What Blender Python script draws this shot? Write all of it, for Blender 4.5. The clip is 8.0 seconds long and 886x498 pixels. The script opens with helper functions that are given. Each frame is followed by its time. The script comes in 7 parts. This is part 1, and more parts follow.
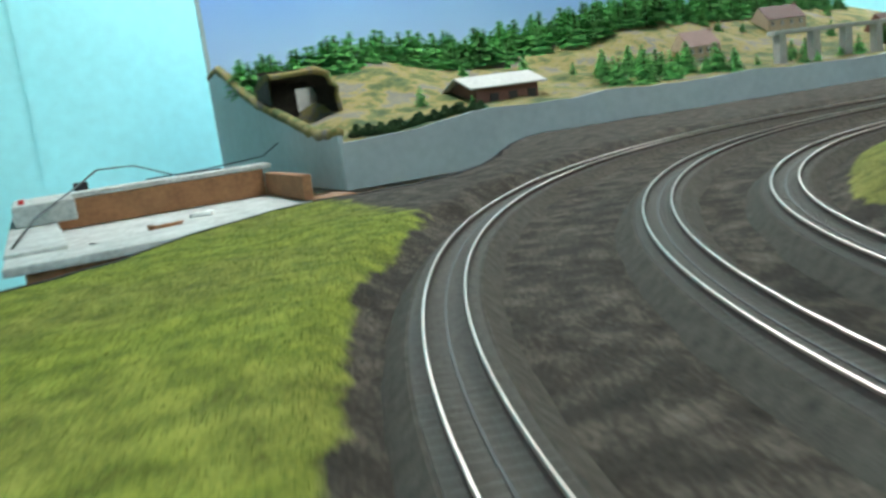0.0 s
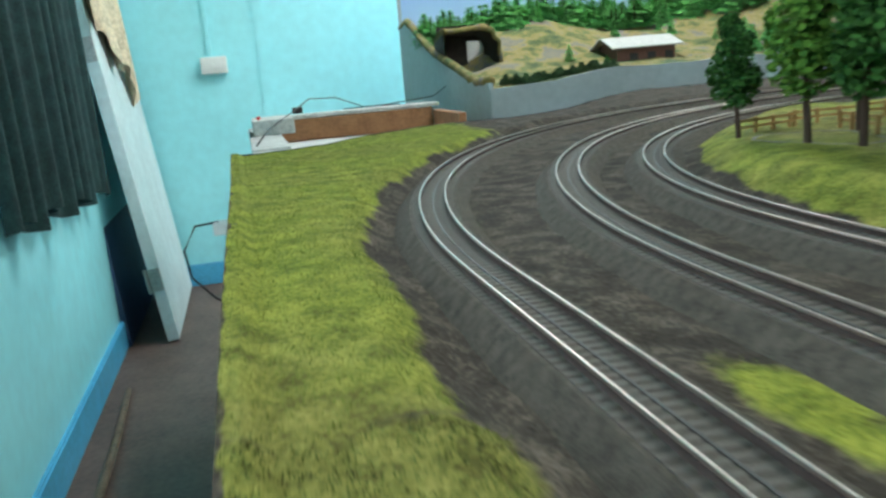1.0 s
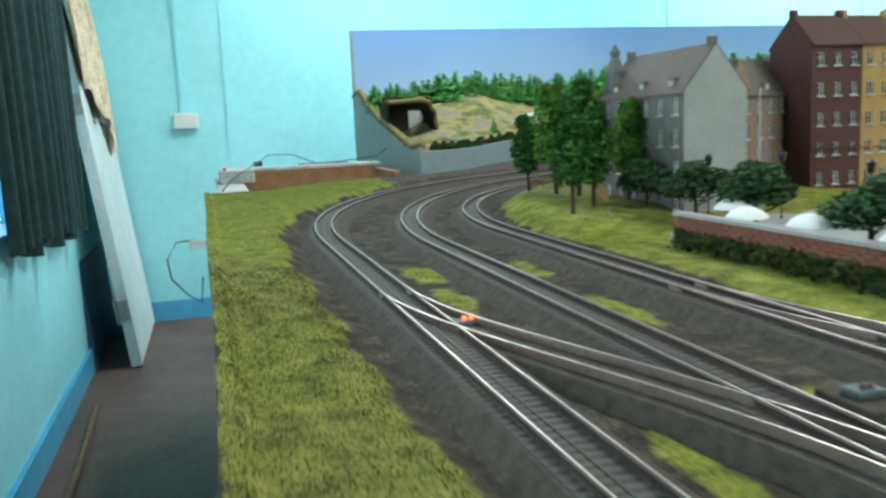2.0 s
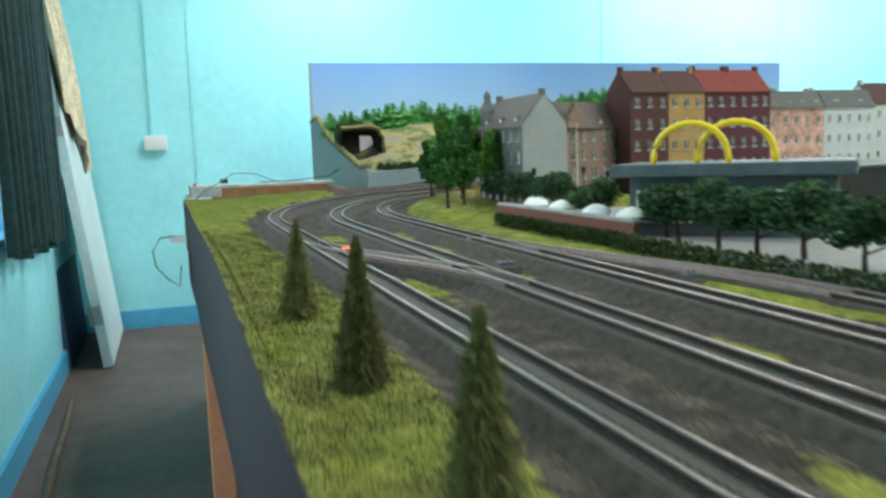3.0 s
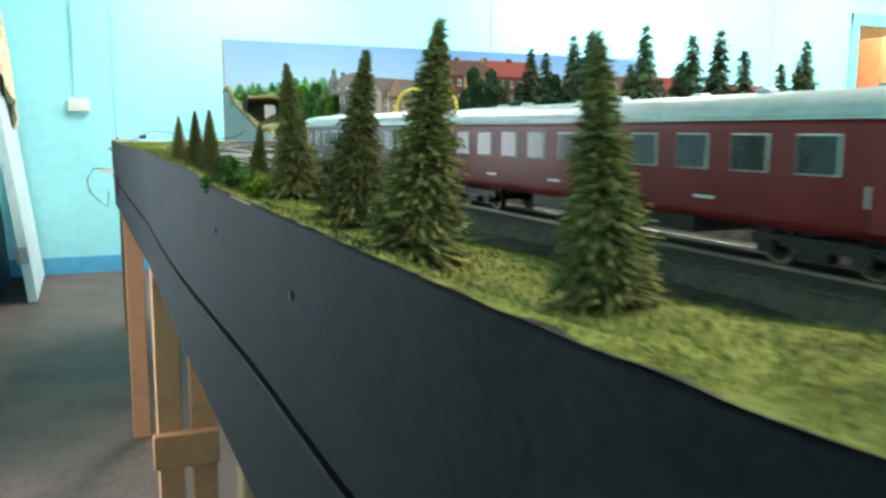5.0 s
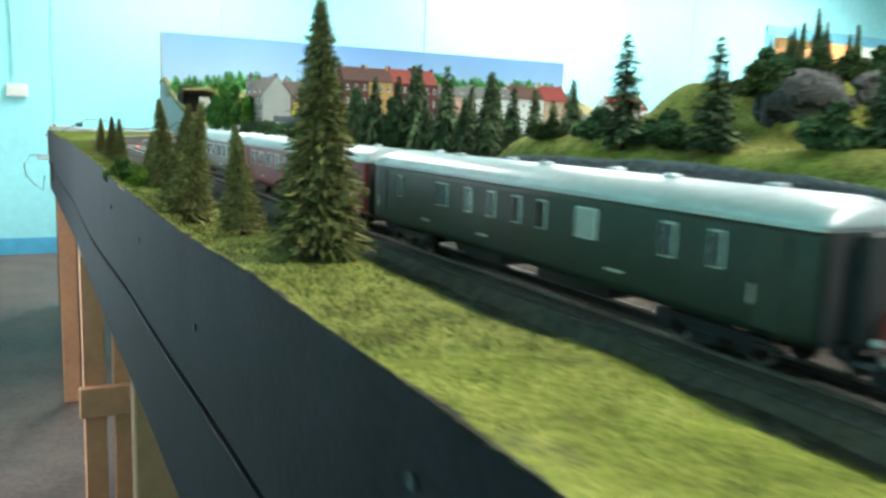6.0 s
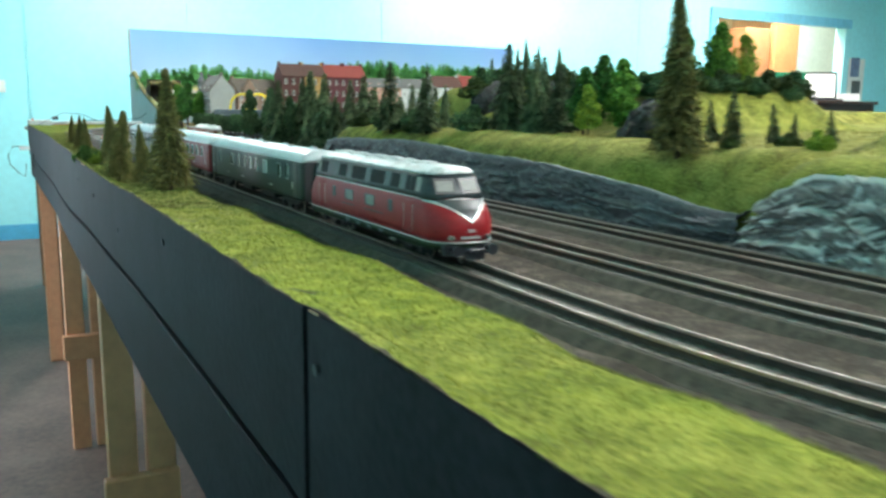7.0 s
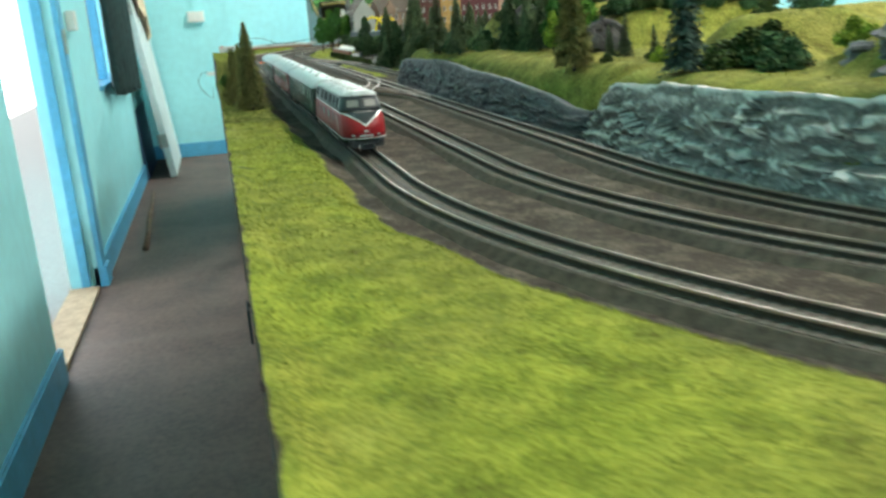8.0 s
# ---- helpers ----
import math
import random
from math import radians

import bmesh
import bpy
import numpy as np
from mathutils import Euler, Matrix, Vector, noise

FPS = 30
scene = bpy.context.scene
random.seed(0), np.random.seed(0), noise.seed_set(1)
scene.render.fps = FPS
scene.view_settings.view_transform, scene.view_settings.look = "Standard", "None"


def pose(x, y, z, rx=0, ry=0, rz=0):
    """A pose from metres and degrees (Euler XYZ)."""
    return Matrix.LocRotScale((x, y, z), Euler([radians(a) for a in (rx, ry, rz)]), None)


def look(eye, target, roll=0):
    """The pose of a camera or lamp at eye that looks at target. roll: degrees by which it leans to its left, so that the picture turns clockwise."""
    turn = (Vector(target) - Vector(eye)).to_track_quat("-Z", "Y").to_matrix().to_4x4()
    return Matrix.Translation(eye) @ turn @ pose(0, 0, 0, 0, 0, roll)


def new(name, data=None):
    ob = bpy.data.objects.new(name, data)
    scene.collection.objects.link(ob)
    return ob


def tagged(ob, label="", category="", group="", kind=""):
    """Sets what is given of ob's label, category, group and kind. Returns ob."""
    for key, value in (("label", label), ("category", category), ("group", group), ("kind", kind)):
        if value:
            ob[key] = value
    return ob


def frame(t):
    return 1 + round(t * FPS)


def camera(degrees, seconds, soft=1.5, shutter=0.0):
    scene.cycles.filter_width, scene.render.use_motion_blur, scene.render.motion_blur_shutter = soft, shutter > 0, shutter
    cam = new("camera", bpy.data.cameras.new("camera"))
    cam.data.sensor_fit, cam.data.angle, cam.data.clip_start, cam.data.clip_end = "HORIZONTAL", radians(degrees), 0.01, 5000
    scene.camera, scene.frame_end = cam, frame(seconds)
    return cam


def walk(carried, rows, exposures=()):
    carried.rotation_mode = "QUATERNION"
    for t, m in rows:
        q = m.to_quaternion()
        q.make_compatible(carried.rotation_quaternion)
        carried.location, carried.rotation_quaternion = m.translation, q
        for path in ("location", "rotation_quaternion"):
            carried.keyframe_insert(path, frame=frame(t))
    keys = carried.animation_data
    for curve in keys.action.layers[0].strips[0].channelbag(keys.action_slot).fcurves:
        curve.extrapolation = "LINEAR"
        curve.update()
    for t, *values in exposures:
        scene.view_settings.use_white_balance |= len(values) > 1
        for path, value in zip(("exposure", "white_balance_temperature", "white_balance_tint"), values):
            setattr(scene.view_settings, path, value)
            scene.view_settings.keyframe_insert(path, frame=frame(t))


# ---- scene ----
cam = camera(56.9, 8.0, soft=2.7, shutter=0.28)
PATH = [
    (0, (-0.027, 0.302, 1.076), (0.826, 2.075, 0.719), -7.6),
    (0.5, (-0.069, 0.081, 1.069), (0.553, 1.939, 0.667), -5.7),
    (1, (-0.08, -0.133, 1.08), (0.348, 1.772, 0.648), -4.9),
    (1.5, (-0.079, -0.328, 1.09), (0.362, 1.595, 0.762), -3.0),
    (1.7, (-0.082, -0.407, 1.09), (0.441, 1.497, 0.773), -2.9),
    (2.8, (-0.112, -0.801, 1.1), (0.422, 1.111, 0.861), -2.1),
    (3, (-0.121, -0.875, 1.084), (0.5, 1.011, 0.844), -2.0),
    (3.5, (-0.158, -1.044, 1.067), (0.485, 0.835, 0.831), -2.3),
    (4, (-0.171, -1.234, 1.045), (0.465, 0.646, 0.802), -2.2),
    (4.5, (-0.172, -1.358, 1.033), (0.613, 0.464, 0.781), 0.0),
    (4.7, (-0.165, -1.406, 1.033), (0.627, 0.411, 0.766), 0.2),
    (5.8, (-0.171, -1.693, 1.05), (0.694, 0.085, 0.749), 1.6),
    (6, (-0.166, -1.764, 1.058), (0.742, -0.008, 0.758), 2.0),
    (6.5, (-0.169, -1.983, 1.072), (0.701, -0.212, 0.747), 1.4),
    (7, (-0.188, -2.176, 1.075), (0.752, -0.444, 0.734), 0.7),
    (7.5, (-0.175, -2.332, 1.088), (0.56, -0.521, 0.664), -2.2),
    (7.8, (-0.142, -2.414, 1.1), (0.444, -0.571, 0.59), -2.6),
    (8, (-0.099, -2.471, 1.102), (0.383, -0.611, 0.547), -3.4),
]
walk(cam, [(t, look(eye, target, roll)) for t, eye, target, roll in PATH],
     [(0, -0.58, 6000, 6), (1.0, -0.55, 6000, 6), (1.7, -0.54, 6000, 6), (3.0, -0.50, 6050, 7), (4.0, -0.26, 6150, 8), (4.5, 0.06, 6400, 9), (6.0, 0.11, 6250, 8), (7.0, 0.02, 6150, 8), (7.5, -0.08, 6350, 7), (8.0, -0.24, 6600, 6)])

# ---- light ----
world = bpy.data.worlds.new("world")
scene.world = world
world.use_nodes = True
wn = world.node_tree
sky = wn.nodes.new("ShaderNodeTexSky")
sky.sky_type = "NISHITA"
sky.sun_disc = False
sky.sun_elevation, sky.sun_rotation = radians(40), radians(90)
wn.links.new(sky.outputs[0], wn.nodes["Background"].inputs[0])
wn.nodes["Background"].inputs[1].default_value = 0.12


def area_lamp(name, m, sx, sy, watts, colour):
    data = bpy.data.lights.new(name, "AREA")
    data.shape, data.size, data.size_y, data.energy, data.color = "RECTANGLE", sx, sy, watts, colour
    ob = new(name, data)
    ob.matrix_world = m
    return ob


TUBE = (1.0, 0.97, 0.92)
area_lamp("ceiling_tube_light", pose(0.8, 2.5, 2.6), 0.3, 1.4, 70, TUBE)
area_lamp("ceiling_tube_light", pose(1.5, -0.9, 2.6), 0.3, 1.4, 66, TUBE)
area_lamp("ceiling_tube_light", pose(1.3, -3.2, 2.6), 0.3, 1.4, 116, TUBE)
area_lamp("ceiling_tube_light", pose(3.3, 2.75, 2.6), 1.4, 0.3, 95, TUBE)
area_lamp("ceiling_tube_light", pose(5.7, 2.5, 2.6), 1.4, 0.3, 90, TUBE)
# daylight through the doorway and the window in the west wall
area_lamp("doorway_light", pose(-0.645, 0.15, 1.25, 0, -90, 0), 1.8, 0.75, 1.2, (0.95, 0.97, 1.0))
area_lamp("window_light", pose(-0.645, 2.02, 1.48, 0, -90, 0), 1.1, 1.1, 1.5, (0.95, 0.97, 1.0))


# ---- helpers ----
def colour(c):
    return (c[0], c[1], c[2], 1)


def material(name, base, rough=0.6, scale=40, spread=0.25, bump=0.2, metal=0.0, fine=6.0, depth=0.001, spec=0.5):
    """A surface with grain at two scales and fine relief."""
    m = bpy.data.materials.new(name)
    m.use_nodes = True
    t = m.node_tree
    b = t.nodes["Principled BSDF"]
    b.inputs["Roughness"].default_value, b.inputs["Metallic"].default_value = rough, metal
    b.inputs["Specular IOR Level"].default_value = spec
    co = t.nodes.new("ShaderNodeTexCoord")
    n1, n2 = t.nodes.new("ShaderNodeTexNoise"), t.nodes.new("ShaderNodeTexNoise")
    n1.inputs["Scale"].default_value, n1.inputs["Detail"].default_value = scale, 4
    n2.inputs["Scale"].default_value, n2.inputs["Detail"].default_value = scale * fine, 3
    add = t.nodes.new("ShaderNodeMath")
    add.operation = "ADD"
    ramp = t.nodes.new("ShaderNodeMapRange")
    ramp.inputs["From Min"].default_value, ramp.inputs["From Max"].default_value = 0.7, 1.3
    ramp.inputs["To Min"].default_value, ramp.inputs["To Max"].default_value = 1 - spread, 1 + spread
    mix = t.nodes.new("ShaderNodeVectorMath")
    mix.operation = "SCALE"
    mix.inputs[0].default_value = base[:3]
    for n in (n1, n2):
        t.links.new(co.outputs["Object"], n.inputs["Vector"])
    t.links.new(n1.outputs["Fac"], add.inputs[0])
    t.links.new(n2.outputs["Fac"], add.inputs[1])
    t.links.new(add.outputs[0], ramp.inputs[0])
    t.links.new(ramp.outputs[0], mix.inputs["Scale"])
    t.links.new(mix.outputs[0], b.inputs["Base Color"])
    if bump:
        bp = t.nodes.new("ShaderNodeBump")
        bp.inputs["Strength"].default_value, bp.inputs["Distance"].default_value = bump, depth
        t.links.new(n2.outputs["Fac"], bp.inputs["Height"])
        t.links.new(bp.outputs[0], b.inputs["Normal"])
    return m


def box(bm, x0, x1, y0, y1, z0, z1):
    v = [bm.verts.new((x, y, z)) for z in (z0, z1) for y in (y0, y1) for x in (x0, x1)]
    for f in ((0, 2, 3, 1), (4, 5, 7, 6), (0, 1, 5, 4), (2, 6, 7, 3), (0, 4, 6, 2), (1, 3, 7, 5)):
        bm.faces.new([v[i] for i in f])
    return v


def part(name, bm, mat, parent=None, label="", smooth=False, at=None):
    """Links a bmesh as one mesh object, under a thing or a part."""
    me = bpy.data.meshes.new(name)
    bmesh.ops.recalc_face_normals(bm, faces=bm.faces)
    bm.to_mesh(me)
    bm.free()
    for m in mat if isinstance(mat, (list, tuple)) else [mat]:
        me.materials.append(m)
    if smooth:
        me.shade_smooth()
    ob = new(name, me)
    if parent is not None:
        ob.parent = parent
    if at is not None:
        ob.matrix_local = at
    return tagged(ob, label)


def shared(name, me, parent, at, label=""):
    """Another object on a mesh that is there already."""
    ob = new(name, me)
    ob.parent = parent
    ob.matrix_local = at
    return tagged(ob, label)


def thing(name, m, label, category, group="", kind=""):
    ob = new(name)
    ob.empty_display_size = 0.02
    ob.matrix_basis = m
    return tagged(ob, label, category, group, kind)


def structure(name, bm, mat, label, category, smooth=False):
    return tagged(part(name, bm, mat, None, "", smooth), label, category, "", "structure")

# ---- materials ----
M_WALL = material("wall_paint", (0.36, 0.80, 0.85), 0.5, 2.5, 0.07, 0.12, fine=9, depth=0.002)
M_CEIL = material("ceiling_paint", (0.72, 0.78, 0.78), 0.7, 3, 0.05, 0.1)
M_TRIM = material("trim_paint", (0.10, 0.42, 0.66), 0.4, 14, 0.15, 0.15)
M_TRIM_PALE = material("pale_trim_paint", (0.20, 0.56, 0.74), 0.4, 14, 0.15, 0.15)
M_BLUEGREY = material("faded_print", (0.16, 0.20, 0.32), 0.6, 30, 0.3, 0.0)
M_DESK = material("dark_brown_wood", (0.085, 0.040, 0.030), 0.5, 14, 0.3, 0.1)
M_FLOOR = material("floor_sheet", (0.115, 0.074, 0.060), 0.6, 5, 0.35, 0.12, fine=14, depth=0.002)
M_FASCIA = material("fascia_paint", (0.0085, 0.0070, 0.0095), 0.6, 22, 0.7, 0.25, fine=9, spec=0.1)
M_PLY = material("raw_plywood", (0.45, 0.34, 0.22), 0.7, 30, 0.25, 0.2)
M_PINE = material("pine_timber", (0.46, 0.205, 0.10), 0.6, 9, 0.14, 0.12)
M_DOOR = material("old_white_paint", (0.62, 0.70, 0.70), 0.5, 7, 0.12, 0.15)
M_DOOR_EDGE = material("door_edge_paint", (0.035, 0.07, 0.15), 0.5, 9, 0.3, 0.1)
M_CLOTH = material("cream_cloth", (0.62, 0.52, 0.36), 0.95, 14, 0.35, 0.3)
M_CURTAIN = material("green_curtain", (0.012, 0.04, 0.04), 0.9, 30, 0.4, 0.3)
M_PLASTIC = material("white_plastic", (0.75, 0.77, 0.74), 0.35, 20, 0.05, 0.02)
M_STEEL = material("dull_steel", (0.42, 0.41, 0.38), 0.35, 90, 0.25, 0.1, 0.9)
M_RAIL = material("rail_steel", (0.46, 0.39, 0.35), 0.36, 160, 0.2, 0.05, 1.0)
M_BED = material("track_bed", (0.074, 0.064, 0.051), 0.85, 180, 0.5, 0.6, fine=8, depth=0.0006, spec=0.15)
M_SLEEPER = material("sleeper", (0.105, 0.094, 0.081), 0.75, 260, 0.35, 0.4, fine=6, depth=0.0003, spec=0.25)
M_STUD = material("centre_contact", (0.03, 0.028, 0.026), 0.6, 200, 0.3, 0.2)
M_RUST = material("rail_web", (0.042, 0.028, 0.022), 0.8, 200, 0.4, 0.2)
M_CAVE = material("cave_rock", (0.035, 0.028, 0.022), 0.9, 40, 0.5, 0.8, depth=0.003)
M_STICK = material("dry_bark", (0.13, 0.09, 0.06), 0.9, 30, 0.4, 0.4)
M_TRAY = material("dusty_white_board", (0.46, 0.47, 0.45), 0.8, 22, 0.3, 0.2)
M_TRAY_WOOD = material("brown_board", (0.30, 0.14, 0.06), 0.75, 18, 0.3, 0.2)
M_PLATE = material("grey_board", (0.33, 0.385, 0.40), 0.6, 8, 0.1, 0.08)
M_SHED_PATH = material("path_gravel", (0.19, 0.17, 0.135), 0.95, 200, 0.4, 0.4)
M_CONCRETE = material("plaza_concrete", (0.30, 0.30, 0.28), 0.8, 60, 0.15, 0.2)
M_LOCO_RED = material("loco_red", (0.23, 0.010, 0.014), 0.45, 120, 0.18, 0.06, fine=5, depth=0.0002, spec=0.28)
M_LOCO_GREY = material("loco_grey", (0.028, 0.036, 0.041), 0.40, 90, 0.3, 0.06, depth=0.0002, spec=0.3)
M_LOUVRE = material("dark_louvre", (0.017, 0.019, 0.021), 0.7, 300, 0.3, 0.1, depth=0.0002, spec=0.15)
M_LOCO_PANEL = material("loco_light_grey", (0.085, 0.103, 0.110), 0.5, 90, 0.2, 0.05, depth=0.0002, spec=0.25)
M_LOCO_ROOF = material("loco_roof", (0.40, 0.42, 0.42), 0.42, 150, 0.55, 0.1, 0.2, depth=0.0003)
M_SKIRT = material("loco_skirt", (0.020, 0.032, 0.018), 0.65, 100, 0.35, 0.1, depth=0.0002, spec=0.2)
M_SILVER = material("silver_line", (0.50, 0.51, 0.50), 0.35, 90, 0.15, 0.02, 0.6)
M_BUFFER = material("buffer_black", (0.012, 0.014, 0.018), 0.35, 90, 0.3, 0.05)
M_COACH_GREEN = material("coach_green", (0.021, 0.030, 0.022), 0.42, 90, 0.2, 0.05, depth=0.0002, spec=0.3)
M_COACH_RED = material("coach_red", (0.17, 0.013, 0.016), 0.42, 90, 0.2, 0.05, depth=0.0002, spec=0.3)
M_COACH_ROOF = material("coach_roof", (0.40, 0.43, 0.44), 0.34, 70, 0.15, 0.05, 0.2)
M_GLASS = material("dark_window", (0.018, 0.020, 0.021), 0.22, 60, 0.3, 0.0)
M_PALE_GLASS = material("pale_window", (0.145, 0.15, 0.135), 0.45, 120, 0.2, 0.0)
M_FRAME = material("window_frame", (0.6, 0.6, 0.56), 0.4, 90, 0.1, 0.0)
M_BRICK = material("dark_brick", (0.075, 0.026, 0.022), 0.8, 260, 0.35, 0.5, fine=4, depth=0.0004)
M_BRICK_B = material("wine_brick", (0.080, 0.022, 0.027), 0.8, 260, 0.35, 0.5, fine=4, depth=0.0004)
M_OCHRE = material("ochre_render", (0.36, 0.22, 0.075), 0.8, 90, 0.15, 0.2)
M_SALMON = material("salmon_render", (0.46, 0.27, 0.205), 0.8, 34, 0.6, 0.2, fine=3)
M_PALE = material("pale_render", (0.46, 0.49, 0.48), 0.8, 60, 0.12, 0.2)
M_TAN = material("tan_render", (0.23, 0.155, 0.115), 0.8, 120, 0.3, 0.2)
M_CREAM = material("cream_render", (0.34, 0.25, 0.17), 0.8, 120, 0.25, 0.2)
M_SLATE_WALL = material("grey_facade", (0.125, 0.115, 0.100), 0.7, 120, 0.3, 0.3)
# Gable plaster; also the painted bright spot in one coach window.
M_GABLE_AND_GLINT = material("plain_gable_and_pane_glint", (0.30, 0.30, 0.28), 0.8, 40, 0.1, 0.1)
M_ROOF_RED = material("red_roof", (0.19, 0.030, 0.022), 0.7, 300, 0.3, 0.6, depth=0.0005)
M_ROOF_PINK = material("faded_tiles", (0.20, 0.125, 0.105), 0.8, 200, 0.3, 0.5, depth=0.0006)
M_ROOF_WORN = material("weathered_roof", (0.105, 0.082, 0.066), 0.7, 300, 0.35, 0.6, depth=0.0005)
M_ROOF_BROWN = material("brown_roof", (0.075, 0.034, 0.026), 0.75, 300, 0.3, 0.6, depth=0.0005)
M_ROOF_GREY = material("slate_roof", (0.10, 0.105, 0.10), 0.7, 300, 0.3, 0.6, depth=0.0005)
M_SHED_ROOF = material("shed_roof", (0.40, 0.40, 0.38), 0.7, 90, 0.2, 0.4)
M_SHED = material("shed_boards", (0.13, 0.060, 0.045), 0.8, 120, 0.3, 0.4)
M_YELLOW = material("yellow_plastic", (0.80, 0.56, 0.01), 0.35, 50, 0.06, 0.0)
M_DARK = material("dark_panel", (0.018, 0.019, 0.021), 0.6, 60, 0.3, 0.1)
M_RED_BRICK_WALL = material("garden_brick", (0.20, 0.075, 0.045), 0.8, 220, 0.4, 0.5, depth=0.0004)
M_BARK = material("bark", (0.045, 0.026, 0.016), 0.9, 200, 0.4, 0.5, depth=0.0004)
M_ORANGE_WALL = material("orange_wall", (0.88, 0.66, 0.42), 0.7, 3, 0.06, 0.05)
M_ORANGE = material("deep_orange_paint", (0.80, 0.30, 0.12), 0.6, 6, 0.1, 0.05)
M_CARDBOARD = material("cardboard", (0.42, 0.17, 0.07), 0.8, 10, 0.15, 0.1)
M_GREEN_BOX = material("green_box", (0.02, 0.24, 0.11), 0.5, 12, 0.15, 0.05)
M_CABLE = material("cable_rubber", (0.012, 0.012, 0.014), 0.5, 60, 0.2, 0.0)
M_RED_PLUG = material("red_plug", (0.6, 0.02, 0.02), 0.4, 60, 0.1, 0.0)
M_WHITEBOARD = material("white_sheet", (0.75, 0.74, 0.70), 0.6, 20, 0.08, 0.05)


def leafy(name, dark, light, rough=0.85, clump=0, spread=0.4):
    """Leaves whose tone changes from leaf to leaf and from clump to clump."""
    m = bpy.data.materials.new(name)
    m.use_nodes = True
    t = m.node_tree
    b = t.nodes["Principled BSDF"]
    b.inputs["Roughness"].default_value = rough
    b.inputs["Specular IOR Level"].default_value = 0.2
    g, o = t.nodes.new("ShaderNodeNewGeometry"), t.nodes.new("ShaderNodeObjectInfo")
    mix, hue = t.nodes.new("ShaderNodeMix"), t.nodes.new("ShaderNodeHueSaturation")
    mix.data_type = "RGBA"
    mix.inputs[6].default_value, mix.inputs[7].default_value = colour(dark), colour(light)
    t.links.new(g.outputs["Random Per Island"], mix.inputs[0])
    rng = t.nodes.new("ShaderNodeMapRange")
    rng.inputs["To Min"].default_value, rng.inputs["To Max"].default_value = 0.75, 1.25
    if clump:
        co, n = t.nodes.new("ShaderNodeTexCoord"), t.nodes.new("ShaderNodeTexNoise")
        n.inputs["Scale"].default_value, n.inputs["Detail"].default_value = clump, 3
        rng.inputs["From Min"].default_value, rng.inputs["From Max"].default_value = 0.36, 0.64
        rng.inputs["To Min"].default_value, rng.inputs["To Max"].default_value = 1 - spread, 1 + spread
        t.links.new(co.outputs["Object"], n.inputs["Vector"])
        t.links.new(n.outputs[0], rng.inputs[0])
    else:
        t.links.new(o.outputs["Random"], rng.inputs[0])
    t.links.new(rng.outputs[0], hue.inputs["Value"])
    t.links.new(mix.outputs[2], hue.inputs["Color"])
    t.links.new(hue.outputs[0], b.inputs["Base Color"])
    return m


M_FIR = leafy("fir_needles", (0.046, 0.060, 0.017), (0.25, 0.225, 0.075))
M_FIR_DARK = leafy("dark_fir_needles", (0.028, 0.056, 0.024), (0.125, 0.165, 0.078))
M_FIR_BLUE = leafy("blue_spruce_needles", (0.020, 0.044, 0.036), (0.075, 0.12, 0.095))
M_LEAF_DARK = leafy("dark_leaves", (0.016, 0.046, 0.020), (0.088, 0.150, 0.062))
M_LEAF_MID = leafy("green_leaves", (0.012, 0.050, 0.010), (0.060, 0.165, 0.030))
M_LEAF_LIGHT = leafy("bright_leaves", (0.030, 0.095, 0.012), (0.13, 0.26, 0.035))
M_LEAF_LIME = leafy("lime_leaves", (0.06, 0.12, 0.012), (0.24, 0.32, 0.035))
M_RIDGE = leafy("ridge_needles", (0.045, 0.20, 0.045), (0.19, 0.50, 0.13))
M_BLADES = leafy("grass_blades", (0.110, 0.135, 0.016), (0.265, 0.285, 0.045), clump=70)
M_BLADES_DULL = leafy("dull_grass_blades", (0.055, 0.075, 0.015), (0.135, 0.155, 0.036), clump=60)
M_BLADES_HILL = leafy("hill_grass_blades", (0.115, 0.115, 0.020), (0.265, 0.250, 0.055), clump=40, spread=0.3)
M_LAWN = leafy("lawn_blades", (0.095, 0.125, 0.017), (0.185, 0.220, 0.042), clump=150, spread=0.18)
M_BUSH = leafy("bush_leaves", (0.030, 0.080, 0.016), (0.13, 0.23, 0.050))
M_HEDGE = leafy("hedge_leaves", (0.014, 0.032, 0.008), (0.07, 0.10, 0.028))


def glowing(name, c, strength):
    m = bpy.data.materials.new(name)
    m.use_nodes = True
    b = m.node_tree.nodes["Principled BSDF"]
    b.inputs["Base Color"].default_value = colour(c)
    b.inputs["Emission Color"].default_value = colour(c)
    b.inputs["Emission Strength"].default_value = strength
    return m


M_LED = glowing("orange_lamp", (1.0, 0.16, 0.02), 4)
M_DAY = glowing("daylight_outside", (0.95, 0.96, 1.0), 4.5)
M_SCREEN = glowing("lit_screen", (0.75, 0.72, 0.68), 0.7)


